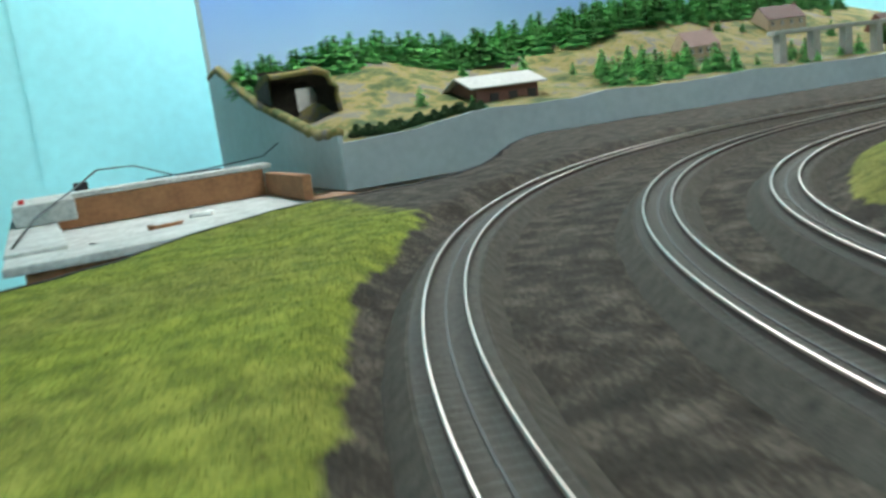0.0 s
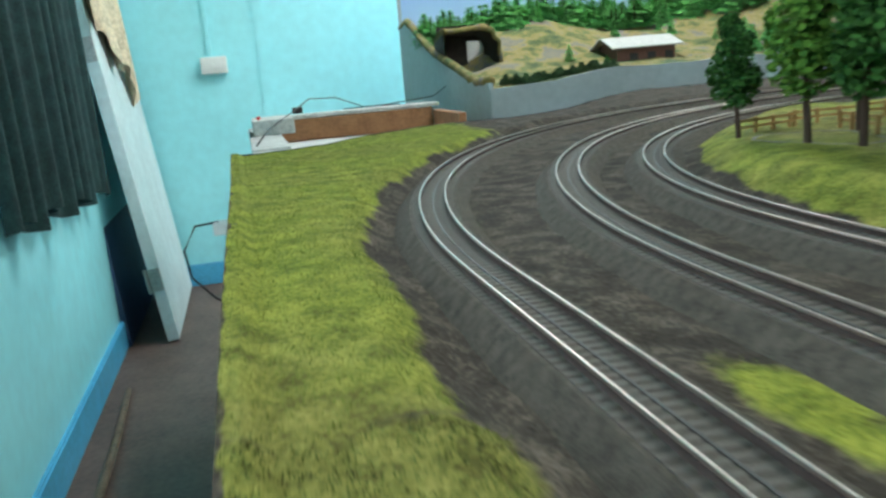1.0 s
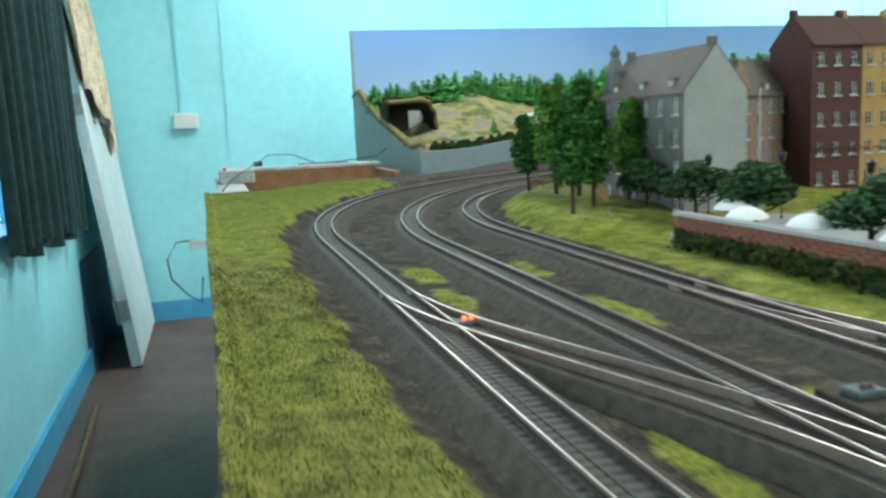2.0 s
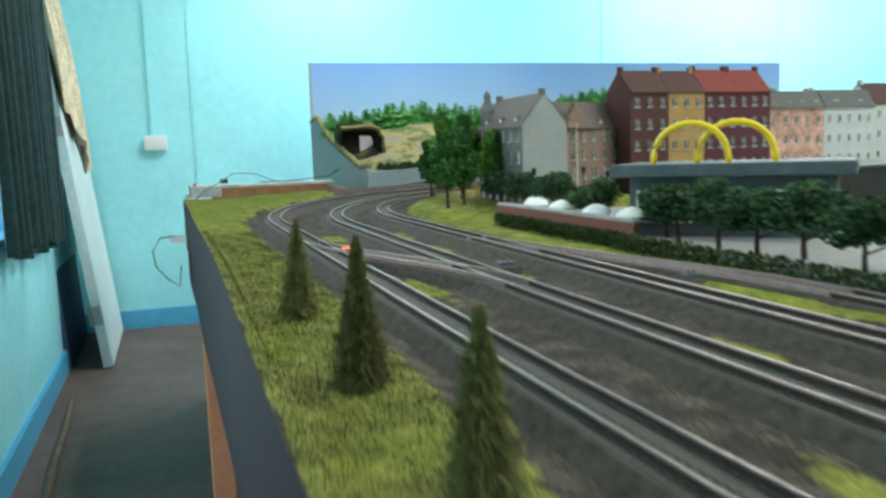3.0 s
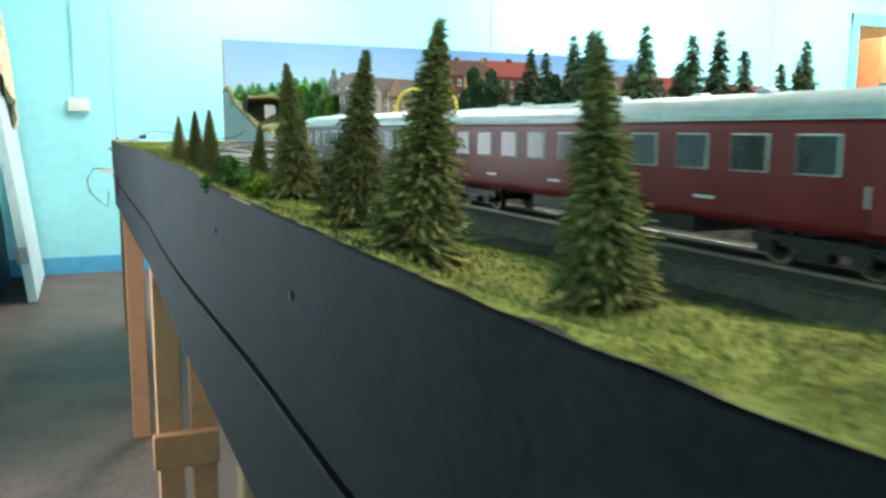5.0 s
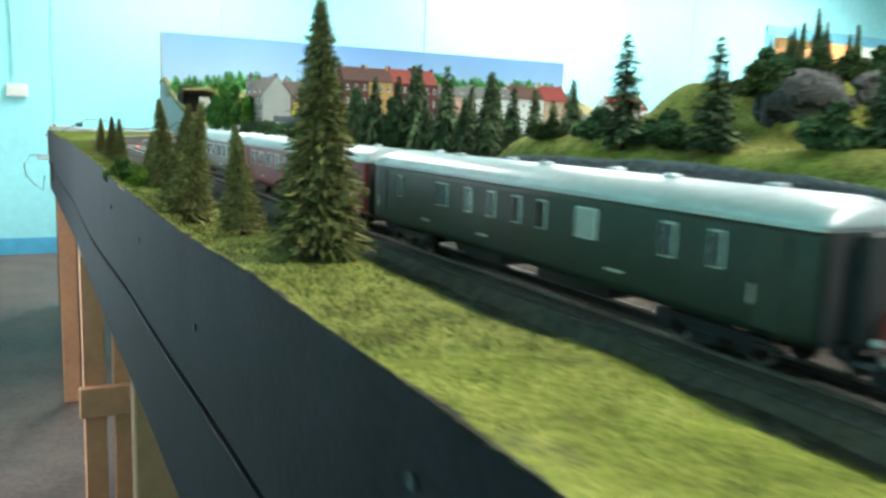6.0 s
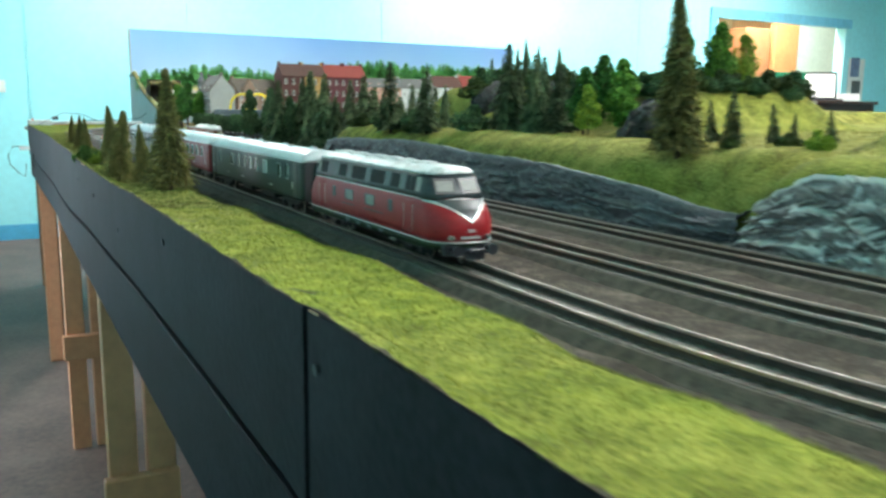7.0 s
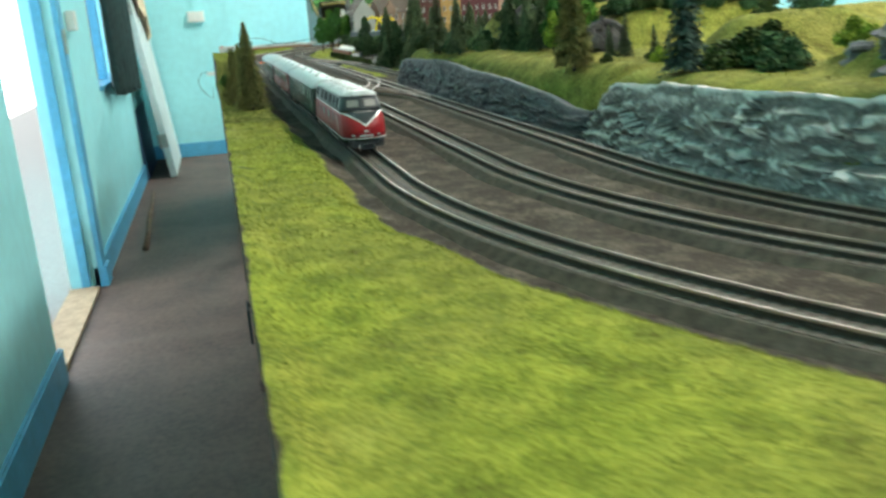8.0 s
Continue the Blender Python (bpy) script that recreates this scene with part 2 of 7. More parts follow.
def ground_material():
    """Flock grass over dark ballast; the painted cover value says which."""
    m = bpy.data.materials.new("scenic_ground")
    m.use_nodes = True
    t = m.node_tree
    b = t.nodes["Principled BSDF"]
    b.inputs["Roughness"].default_value = 0.95
    b.inputs["Specular IOR Level"].default_value = 0.15
    co = t.nodes.new("ShaderNodeTexCoord")

    def noise_node(scale, detail=4):
        n = t.nodes.new("ShaderNodeTexNoise")
        n.inputs["Scale"].default_value, n.inputs["Detail"].default_value = scale, detail
        t.links.new(co.outputs["Object"], n.inputs["Vector"])
        return n

    def ramp(src, stops):
        r = t.nodes.new("ShaderNodeValToRGB")
        while len(r.color_ramp.elements) < len(stops):
            r.color_ramp.elements.new(0.5)
        for e, (p, c) in zip(r.color_ramp.elements, stops):
            e.position, e.color = p, colour(c)
        t.links.new(src, r.inputs[0])
        return r

    big, mid, small = noise_node(9), noise_node(60), noise_node(500, 3)
    sum_ = t.nodes.new("ShaderNodeMath")
    sum_.operation = "MULTIPLY_ADD"
    sum_.inputs[1].default_value = 0.5
    half = t.nodes.new("ShaderNodeMath")
    half.operation = "MULTIPLY"
    half.inputs[1].default_value = 0.5
    t.links.new(small.outputs[0], half.inputs[0])
    t.links.new(mid.outputs[0], sum_.inputs[0])
    t.links.new(half.outputs[0], sum_.inputs[2])
    bright = ramp(sum_.outputs[0], [(0.38, (0.085, 0.110, 0.012)), (0.5, (0.185, 0.220, 0.024)), (0.62, (0.29, 0.315, 0.042))])
    dull = ramp(sum_.outputs[0], [(0.38, (0.085, 0.082, 0.018)), (0.5, (0.175, 0.172, 0.036)), (0.62, (0.28, 0.262, 0.070))])
    stone = ramp(sum_.outputs[0], [(0.3, (0.013, 0.0115, 0.0095)), (0.5, (0.050, 0.041, 0.032)), (0.66, (0.140, 0.118, 0.093))])
    tone = ramp(big.outputs[0], [(0.40, (0, 0, 0)), (0.62, (1, 1, 1))])
    att = t.nodes.new("ShaderNodeAttribute")
    att.attribute_name = "cover"
    sep = t.nodes.new("ShaderNodeSeparateColor")
    t.links.new(att.outputs["Color"], sep.inputs[0])
    lush = t.nodes.new("ShaderNodeMath")
    lush.operation = "MULTIPLY_ADD"
    lush.use_clamp = True
    t.links.new(tone.outputs[0], lush.inputs[0])
    lush.inputs[1].default_value = 0.6
    t.links.new(sep.outputs[1], lush.inputs[2])
    g = t.nodes.new("ShaderNodeMix")
    g.data_type = "RGBA"
    t.links.new(lush.outputs[0], g.inputs[0])
    t.links.new(dull.outputs[0], g.inputs[6])
    t.links.new(bright.outputs[0], g.inputs[7])
    edge = t.nodes.new("ShaderNodeMath")
    edge.operation = "MULTIPLY_ADD"
    edge.inputs[1].default_value, edge.inputs[2].default_value = 0.9, -0.45
    t.links.new(mid.outputs[0], edge.inputs[0])
    add = t.nodes.new("ShaderNodeMath")
    t.links.new(sep.outputs[0], add.inputs[0])
    t.links.new(edge.outputs[0], add.inputs[1])
    step = t.nodes.new("ShaderNodeMapRange")
    step.inputs["From Min"].default_value, step.inputs["From Max"].default_value = 0.38, 0.62
    t.links.new(add.outputs[0], step.inputs[0])
    mix = t.nodes.new("ShaderNodeMix")
    mix.data_type = "RGBA"
    t.links.new(step.outputs[0], mix.inputs[0])
    t.links.new(stone.outputs[0], mix.inputs[6])
    t.links.new(g.outputs[2], mix.inputs[7])
    t.links.new(mix.outputs[2], b.inputs["Base Color"])
    bp = t.nodes.new("ShaderNodeBump")
    bp.inputs["Strength"].default_value, bp.inputs["Distance"].default_value = 0.8, 0.002
    t.links.new(sum_.outputs[0], bp.inputs["Height"])
    t.links.new(bp.outputs[0], b.inputs["Normal"])
    return m


def dry_brushed(name, base, light):
    """Painted rock: the raised edges are brushed paler than the hollows."""
    m = material(name, base, 0.65, 40, 0.6, 0.45, fine=9, depth=0.0012)
    t = m.node_tree
    b = t.nodes["Principled BSDF"]
    old = b.inputs["Base Color"].links[0].from_socket
    g, r, mix = t.nodes.new("ShaderNodeNewGeometry"), t.nodes.new("ShaderNodeMapRange"), t.nodes.new("ShaderNodeMix")
    r.inputs["From Min"].default_value, r.inputs["From Max"].default_value = 0.505, 0.545
    mix.data_type = "RGBA"
    mix.inputs[7].default_value = colour(light)
    t.links.new(g.outputs["Pointiness"], r.inputs[0])
    t.links.new(r.outputs[0], mix.inputs[0])
    t.links.new(old, mix.inputs[6])
    t.links.new(mix.outputs[2], b.inputs["Base Color"])
    return m


M_ROCK = dry_brushed("painted_rock", (0.205, 0.180, 0.178), (0.66, 0.60, 0.585))
# Darker copy of the rock colour, with the track-side wall's shade painted in.
M_ROCK_DARK = dry_brushed("dark_rock_wall_shade", (0.058, 0.058, 0.066), (0.135, 0.135, 0.145))
M_ROCK_WORN = material("worn_rock", (0.044, 0.043, 0.041), 0.8, 45, 0.6, 0.5, fine=8, depth=0.0012, spec=0.2)
M_GROUND = ground_material()


def sky_board():
    m = bpy.data.materials.new("painted_sky")
    m.use_nodes = True
    t = m.node_tree
    b = t.nodes["Principled BSDF"]
    b.inputs["Roughness"].default_value = 0.6
    co, sep, r = t.nodes.new("ShaderNodeTexCoord"), t.nodes.new("ShaderNodeSeparateXYZ"), t.nodes.new("ShaderNodeMapRange")
    n = t.nodes.new("ShaderNodeTexNoise")
    n.inputs["Scale"].default_value = 2.0
    t.links.new(co.outputs["Object"], n.inputs["Vector"])
    t.links.new(co.outputs["Object"], sep.inputs[0])
    r.inputs["From Min"].default_value, r.inputs["From Max"].default_value = 1.15, 1.5
    t.links.new(sep.outputs[2], r.inputs[0])
    add = t.nodes.new("ShaderNodeMath")
    add.operation = "MULTIPLY_ADD"
    add.inputs[1].default_value, add.inputs[2].default_value = 0.5, -0.25
    t.links.new(n.outputs[0], add.inputs[0])
    add2 = t.nodes.new("ShaderNodeMath")
    t.links.new(r.outputs[0], add2.inputs[0])
    t.links.new(add.outputs[0], add2.inputs[1])
    mix = t.nodes.new("ShaderNodeMix")
    mix.data_type = "RGBA"
    mix.inputs[6].default_value, mix.inputs[7].default_value = (0.46, 0.62, 0.84, 1), (0.22, 0.40, 0.80, 1)
    t.links.new(add2.outputs[0], mix.inputs[0])
    t.links.new(mix.outputs[2], b.inputs["Base Color"])
    return m


M_SKY = sky_board()


def patchy(name, stops, scale):
    """Earth, scrub and stone in drifting patches."""
    m = bpy.data.materials.new(name)
    m.use_nodes = True
    t = m.node_tree
    b = t.nodes["Principled BSDF"]
    b.inputs["Roughness"].default_value = 0.95
    co, n, n2, r = t.nodes.new("ShaderNodeTexCoord"), t.nodes.new("ShaderNodeTexNoise"), t.nodes.new("ShaderNodeTexNoise"), t.nodes.new("ShaderNodeValToRGB")
    n.inputs["Scale"].default_value, n.inputs["Detail"].default_value, n.inputs["Roughness"].default_value = scale, 8, 0.68
    n2.inputs["Scale"].default_value, n2.inputs["Detail"].default_value = scale * 14, 4
    for k in (n, n2):
        t.links.new(co.outputs["Object"], k.inputs["Vector"])
    while len(r.color_ramp.elements) < len(stops):
        r.color_ramp.elements.new(0.5)
    for e, (p, c) in zip(r.color_ramp.elements, stops):
        e.position, e.color = p, colour(c)
    t.links.new(n.outputs[0], r.inputs[0])
    t.links.new(r.outputs[0], b.inputs["Base Color"])
    bp = t.nodes.new("ShaderNodeBump")
    bp.inputs["Strength"].default_value, bp.inputs["Distance"].default_value = 0.8, 0.004
    t.links.new(n2.outputs[0], bp.inputs["Height"])
    t.links.new(bp.outputs[0], b.inputs["Normal"])
    return m


M_SLOPE = patchy("mountain_scrub", [(0.38, (0.030, 0.055, 0.014)), (0.45, (0.080, 0.100, 0.025)), (0.49, (0.165, 0.140, 0.038)), (0.54, (0.210, 0.170, 0.060)), (0.58, (0.115, 0.112, 0.098)), (0.66, (0.15, 0.135, 0.095))], 9)

# ---- the room ----
FLOOR, WALL_X, WALL_Y, EAST, SOUTH, CEIL = 0.220, -0.592, 3.6, 9.0, -5.0, 2.75


def slab(name, x0, x1, y0, y1, z0, z1, mat, label, cat):
    bm = bmesh.new()
    box(bm, x0, x1, y0, y1, z0, z1)
    return structure(name, bm, mat, label, cat)


def box_part(name, x0, x1, y0, y1, z0, z1, mat, parent, label="", bevel=0.0):
    bm = bmesh.new()
    box(bm, x0, x1, y0, y1, z0, z1)
    if bevel:
        bmesh.ops.bevel(bm, geom=bm.edges[:], offset=bevel, segments=2, affect="EDGES", profile=0.6)
    return part(name, bm, mat, parent, label)


def tube(bm, pts, r, n=6):
    """A round bar along points."""
    rows = []
    for i, p in enumerate(pts):
        p = Vector(p)
        d = (Vector(pts[min(i + 1, len(pts) - 1)]) - Vector(pts[max(i - 1, 0)])).normalized()
        a = d.orthogonal().normalized() if abs(d.z) > 0.95 else d.cross(Vector((0, 0, 1))).normalized()
        b = d.cross(a)
        rr = r[i] if isinstance(r, (list, tuple)) else r
        rows.append([bm.verts.new(p + rr * (math.cos(k * math.tau / n) * a + math.sin(k * math.tau / n) * b)) for k in range(n)])
    for u, v in zip(rows, rows[1:]):
        for k in range(n):
            bm.faces.new((u[k], u[(k + 1) % n], v[(k + 1) % n], v[k]))
    bm.faces.new(rows[0])
    bm.faces.new(rows[-1])


bm = bmesh.new()
fx, fy = np.linspace(WALL_X - 0.1, EAST, 40), np.linspace(SOUTH, WALL_Y + 0.1, 220)
fv = [[bm.verts.new((x, y, FLOOR + (0.006 * math.exp(-((y + 0.12 + 0.1 * x) / 0.025) ** 2) + 0.005 * math.exp(-((y - 0.65 - 0.2 * x) / 0.03) ** 2) if x < 0.6 else 0))) for y in fy] for x in fx]
for i in range(len(fx) - 1):
    for j in range(len(fy) - 1):
        bm.faces.new((fv[i][j], fv[i + 1][j], fv[i + 1][j + 1], fv[i][j + 1]))
structure("floor", bm, M_FLOOR, "worn brown sheet floor with shallow creases", "floor", True)
slab("ceiling", WALL_X - 0.1, EAST, SOUTH, WALL_Y + 0.1, CEIL, CEIL + 0.1, M_CEIL, "plain pale ceiling", "ceiling")

# west wall with the open doorway and the window
DY0, DY1, WY0, WY1, WZ0, WZ1 = -0.27, 0.57, 1.42, 2.62, 0.86, 2.1
bm = bmesh.new()
for y0, y1, z0, z1 in ((SOUTH, DY0, FLOOR, CEIL), (DY0, DY1, 2.25, CEIL), (DY1, WY0, FLOOR, CEIL), (WY0, WY1, FLOOR, WZ0), (WY0, WY1, WZ1, CEIL), (WY1, WALL_Y, FLOOR, CEIL)):
    box(bm, WALL_X - 0.1, WALL_X, y0, y1, z0, z1)
structure("wall_west", bm, M_WALL, "light turquoise painted wall with a doorway and a window", "wall")
HX0, HX1 = 5.85, 7.7
bm = bmesh.new()
for x0, x1, z0, z1 in ((WALL_X - 0.1, HX0, FLOOR, CEIL), (HX0, HX1, 1.95, CEIL), (HX1, EAST, FLOOR, CEIL)):
    box(bm, x0, x1, WALL_Y, WALL_Y + 0.1, z0, z1)
structure("wall_north", bm, M_WALL, "light turquoise painted wall with battens and a doorway", "wall")
slab("wall_east", EAST, EAST + 0.1, SOUTH, WALL_Y + 0.1, FLOOR, CEIL, M_WALL, "light turquoise painted wall", "wall")
slab("wall_south", WALL_X - 0.1, EAST + 0.1, SOUTH - 0.1, SOUTH, FLOOR, CEIL, M_WALL, "light turquoise painted wall", "wall")
for x in (0.03, 1.0, 2.42, 3.72, 4.92):
    slab("trim", x - 0.02, x + 0.02, WALL_Y - 0.006, WALL_Y, FLOOR + 0.1, CEIL, M_WALL, "turquoise cover batten on the wall", "trim")


def skirting(name, x0, x1, y0, y1):
    bm = bmesh.new()
    box(bm, x0, x1, y0, y1, FLOOR, FLOOR + 0.095)
    bmesh.ops.bevel(bm, geom=[e for e in bm.edges if all(w.co.z > FLOOR + 0.09 for w in e.verts)], offset=0.005, segments=2, affect="EDGES")
    structure(name, bm, M_TRIM, "blue painted skirting board", "baseboard")


skirting("baseboard", WALL_X, WALL_X + 0.016, DY1 + 0.09, WALL_Y - 0.016)
skirting("baseboard", WALL_X, WALL_X + 0.016, SOUTH, DY0 - 0.001)
skirting("baseboard", WALL_X, HX0 - 0.09, WALL_Y - 0.016, WALL_Y)

# doorway to the daylight
jamb = thing("door_1", pose(WALL_X, DY1, FLOOR), "blue painted door frame round a bright open doorway", "door frame", "", "structure")
box_part("jamb", -0.1, 0.018, 0.002, 0.085, 0.002, 2.1, M_TRIM, jamb, bevel=0.004)
box_part("door_stop", -0.06, -0.03, -0.018, 0.001, 0.002, 2.02, M_TRIM, jamb, bevel=0.002)
box_part("plinth_block", -0.02, 0.03, 0.0, 0.095, 0.001, 0.075, M_TRIM, jamb, bevel=0.004)
box_part("threshold", -0.1, 0.0, DY0 - DY1, -0.02, 0.0005, 0.012, M_PLY, jamb)
box_part("hinge", 0.0185, 0.024, 0.01, 0.06, 0.82, 0.9, M_STEEL, jamb, "dull steel hinge", 0.001)
bm = bmesh.new()
box(bm, -2.6, -2.58, -2.0, 14.0, -0.3, 5.0)
tagged(part("backdrop", bm, M_DAY), "bright daylight outside the doorway and window", "daylight", "", "structure")
slab("ground", -2.6, WALL_X - 0.1, -2.0, 14.0, FLOOR - 0.1, FLOOR - 0.05, M_CONCRETE, "pale paving outside the doorway", "ground")

# window and curtain
win = thing("window_1", pose(WALL_X, (WY0 + WY1) / 2, WZ0), "painted window frame behind a dark curtain", "window", "", "structure")
wl = (WY1 - WY0) / 2
box_part("window_sill", -0.1, 0.012, -wl, wl, -0.0005, 0.018, M_TRIM, win)
for y in (-wl, -0.02, wl - 0.04):
    box_part("window_frame", -0.07, -0.03, y, y + 0.04, 0.019, WZ1 - WZ0, M_TRIM, win)
bm = bmesh.new()
rows = []
for k in range(161):
    u = k / 160
    y = 1.52 + u * 1.06
    d = 0.022 * math.sin(u * 58 + 2 * math.sin(u * 9)) + 0.008 * math.sin(u * 131)
    low = 0.84 - 0.05 * u + 0.018 * math.sin(u * 23)
    rows.append([(WALL_X + 0.05 + d * (0.5 + 0.5 * (1 - h)), y, low + (2.2 - low) * h) for h in np.linspace(0, 1, 12)])
for off in (0, 0.003):
    vs = [[bm.verts.new((x + off, y, z)) for x, y, z in r] for r in rows]
    for a, b in zip(vs, vs[1:]):
        for i in range(11):
            bm.faces.new((a[i], a[i + 1], b[i + 1], b[i]))
curtain = thing("curtain", pose(0, 0, 0), "dark green gathered curtain hanging over the window", "curtain")
part("cloth", bm, M_CURTAIN, curtain, "", True)
bm = bmesh.new()
tube(bm, [(WALL_X + 0.05, 1.35, 2.22), (WALL_X + 0.05, 2.7, 2.22)], 0.01, 8)
part("rod", bm, M_STEEL, curtain)

# the unhung door that leans on the wall
lean = math.degrees(math.atan2(0.2, 1.75))
door = thing("door", pose(-0.40, 2.76, FLOOR, 0, -lean, 0), "old unhung white door leaning against the wall", "door")
bm = bmesh.new()
box(bm, -0.04, 0.0, 0.006, 0.79, 0.01, 1.95)
bmesh.ops.bevel(bm, geom=bm.edges[:], offset=0.002, segments=1, affect="EDGES")
part("leaf", bm, M_DOOR, door)
box_part("edge_strip", -0.04, -0.001, 0.0, 0.005, 0.01, 1.95, M_DOOR, door)
for z in (0.235, 1.02, 1.7):
    h = box_part("hinge", -0.045, -0.002, -0.004, -0.0005, z - 0.04, z + 0.04, M_STEEL, door, "dull steel butt hinge", 0.001)
    bm = bmesh.new()
    tube(bm, [(-0.048, -0.006, z - 0.042), (-0.048, -0.006, z + 0.042)], 0.007, 8)
    part("pin", bm, M_STEEL, h)
bm = bmesh.new()
box(bm, -0.20, -0.165, 0.03, 0.75, 0.01, 1.8)
dark_door = thing("door", pose(-0.40, 2.76, FLOOR, 0, -lean * 0.55, 0), "dark blue board standing behind the leaning door", "board")
part("leaf", bm, M_DOOR_EDGE, dark_door)

# cloth thrown over the top of the door
bm = bmesh.new()
rows = []
for k in range(41):
    u = k / 40
    y = 2.70 + 0.62 * u
    low = 1.06 + 0.22 * (1 - u) + 0.10 * abs(math.sin(u * 7)) - 0.06 * u
    r = []
    for h in np.linspace(0, 1, 14):
        z = low + (2.2 - low) * h
        x = -0.40 - (z - FLOOR) * 0.114 + 0.024 + 0.014 * math.sin(u * 19 + h * 5) + 0.008 * math.sin(u * 47)
        r.append((x, y, z))
    rows.append(r)
for off in (0, 0.004):
    vs = [[bm.verts.new((x + off, y, z)) for x, y, z in r] for r in rows]
    for a, b in zip(vs, vs[1:]):
        for i in range(13):
            bm.faces.new((a[i], a[i + 1], b[i + 1], b[i]))
tagged(part("dust_sheet", bm, M_CLOTH, None, "", True), "stained cream cloth draped over the leaning door", "cloth")

# switch, conduit
sw = thing("light_switch", pose(-0.177, WALL_Y, 1.17), "white surface-mounted switch box with a cable pipe", "light switch")
box_part("box", -0.055, 0.055, -0.035, -0.0005, -0.036, 0.036, M_PLASTIC, sw, bevel=0.006)
for x in (-0.03, 0.004):
    box_part("rocker", x, x + 0.026, -0.0385, -0.0355, -0.014, 0.014, M_PLASTIC, sw, bevel=0.001)
box_part("conduit", -0.02, -0.004, -0.012, -0.0005, 0.037, CEIL - 1.17, M_WALL, sw)
sw2 = thing("light_switch", pose(WALL_X, 0.86, 1.15, 0, 0, 90), "white switch box beside the doorway", "light switch")
box_part("box", -0.04, 0.04, -0.03, -0.0005, -0.035, 0.035, M_PLASTIC, sw2, bevel=0.005)
box_part("rocker", -0.012, 0.012, -0.033, -0.0305, -0.014, 0.014, M_PLASTIC, sw2)

# stick on the floor
bm = bmesh.new()
tube(bm, [(-0.47, 1.03, FLOOR + 0.012), (-0.474, 1.3, FLOOR + 0.016), (-0.492, 1.6, FLOOR + 0.013), (-0.497, 1.95, FLOOR + 0.017), (-0.515, 2.3, FLOOR + 0.012)], [0.012, 0.011, 0.012, 0.010, 0.009], 8)
tagged(part("wooden_stick", bm, M_STICK, None, "", True), "thin crooked brown wooden stick lying on the floor by the wall", "stick")

# the room beyond the far doorway
bm = bmesh.new()
box(bm, HX0 - 0.4, HX1 + 1.4, 6.4, 6.5, FLOOR, CEIL)
box(bm, HX0 - 0.5, HX0 - 0.4, WALL_Y + 0.1, 6.5, FLOOR, CEIL)
box(bm, HX1 + 1.4, HX1 + 1.5, WALL_Y + 0.1, 6.5, FLOOR, CEIL)
box(bm, HX0 - 0.5, HX1 + 1.5, WALL_Y + 0.1, 6.5, CEIL, CEIL + 0.1)
structure("wall_annex", bm, M_ORANGE_WALL, "orange painted walls of the next room", "wall")
slab("floor_annex", HX0 - 0.5, HX1 + 1.5, WALL_Y + 0.1, 6.5, FLOOR - 0.05, FLOOR, M_FLOOR, "brown floor of the next room", "floor")
dw = thing("door_2", pose(HX0, WALL_Y, FLOOR), "blue painted frame of the doorway to the next room", "door frame", "", "structure")
W = HX1 - HX0
box_part("jamb", -0.09, -0.001, -0.02, -0.0005, 0.0, 1.81, M_TRIM_PALE, dw)
box_part("jamb", W + 0.001, W + 0.09, -0.02, -0.0005, 0.0, 1.81, M_WALL, dw)
box_part("head", -0.09, W + 0.09, -0.022, -0.0005, 1.72, 1.81, M_TRIM_PALE, dw)
cab = thing("cupboard", pose(7.27, 4.55, FLOOR), "tall brown wooden cupboard in the next room", "cupboard")
box_part("body", -0.19, 0.19, -0.2, 0.2, 0.0, 1.76, M_CARDBOARD, cab, bevel=0.008)
box_part("door", -0.18, 0.18, -0.22, -0.201, 0.04, 1.72, M_CARDBOARD, cab, bevel=0.004)
area_lamp("annex_light", pose(6.8, 3.98, 2.6), 1.2, 0.3, 110, (1.0, 0.93, 0.82))
slab("wall_partition", 7.53, 7.90, 4.32, 4.40, FLOOR, 2.3, M_ORANGE, "deep orange wall pier in the next room", "wall")
slab("wall_panel", 7.905, 8.9, 4.33, 4.39, FLOOR, 2.2, M_WHITEBOARD, "white wall panel in the next room", "wall")

# ---- the railway table ----
EDGE_X, NORTH_Y, SOUTH_Y, TABLE_EAST = -0.1, 0.80, -3.4, 2.7
# each track: x of its centre on the straight, where the north curve begins and its radius, and the south curve's
TRACKS = [(0.00825, 0.18, 0.88, -1.94, 0.70), (0.08475, 0.115, 0.85, -1.93, 0.62), (0.16125, 0.165, 0.66, -1.98, 0.56)]


def track_point(k, s):
    """Place and heading on track k, s metres north of y = 0 along it."""
    x, yn, rn, ys, rs = TRACKS[k]
    if s > yn:
        a = (s - yn) / rn
        if a > math.pi / 2:
            return x + rn + (a - math.pi / 2) * rn, yn + rn, math.pi / 2
        return x + rn - rn * math.cos(a), yn + rn * math.sin(a), a
    if s > ys:
        return x, s, 0.0
    a = (ys - s) / rs
    return x + rs - rs * math.cos(a), ys - rs * math.sin(a), -a


def outside(k, x, y):
    """How far a place lies left of track k (negative: right of it)."""
    tx, yn, rn, ys, rs = TRACKS[k]
    if y > yn and x < tx + rn:
        return math.hypot(x - tx - rn, y - yn) - rn
    if y > yn:
        return y - yn - rn
    if y < ys and x < tx + rs:
        return math.hypot(x - tx - rs, y - ys) - rs
    return tx - x


def smooth(a, b, v):
    u = min(1.0, max(0.0, (v - a) / (b - a)))
    return u * u * (3 - 2 * u)


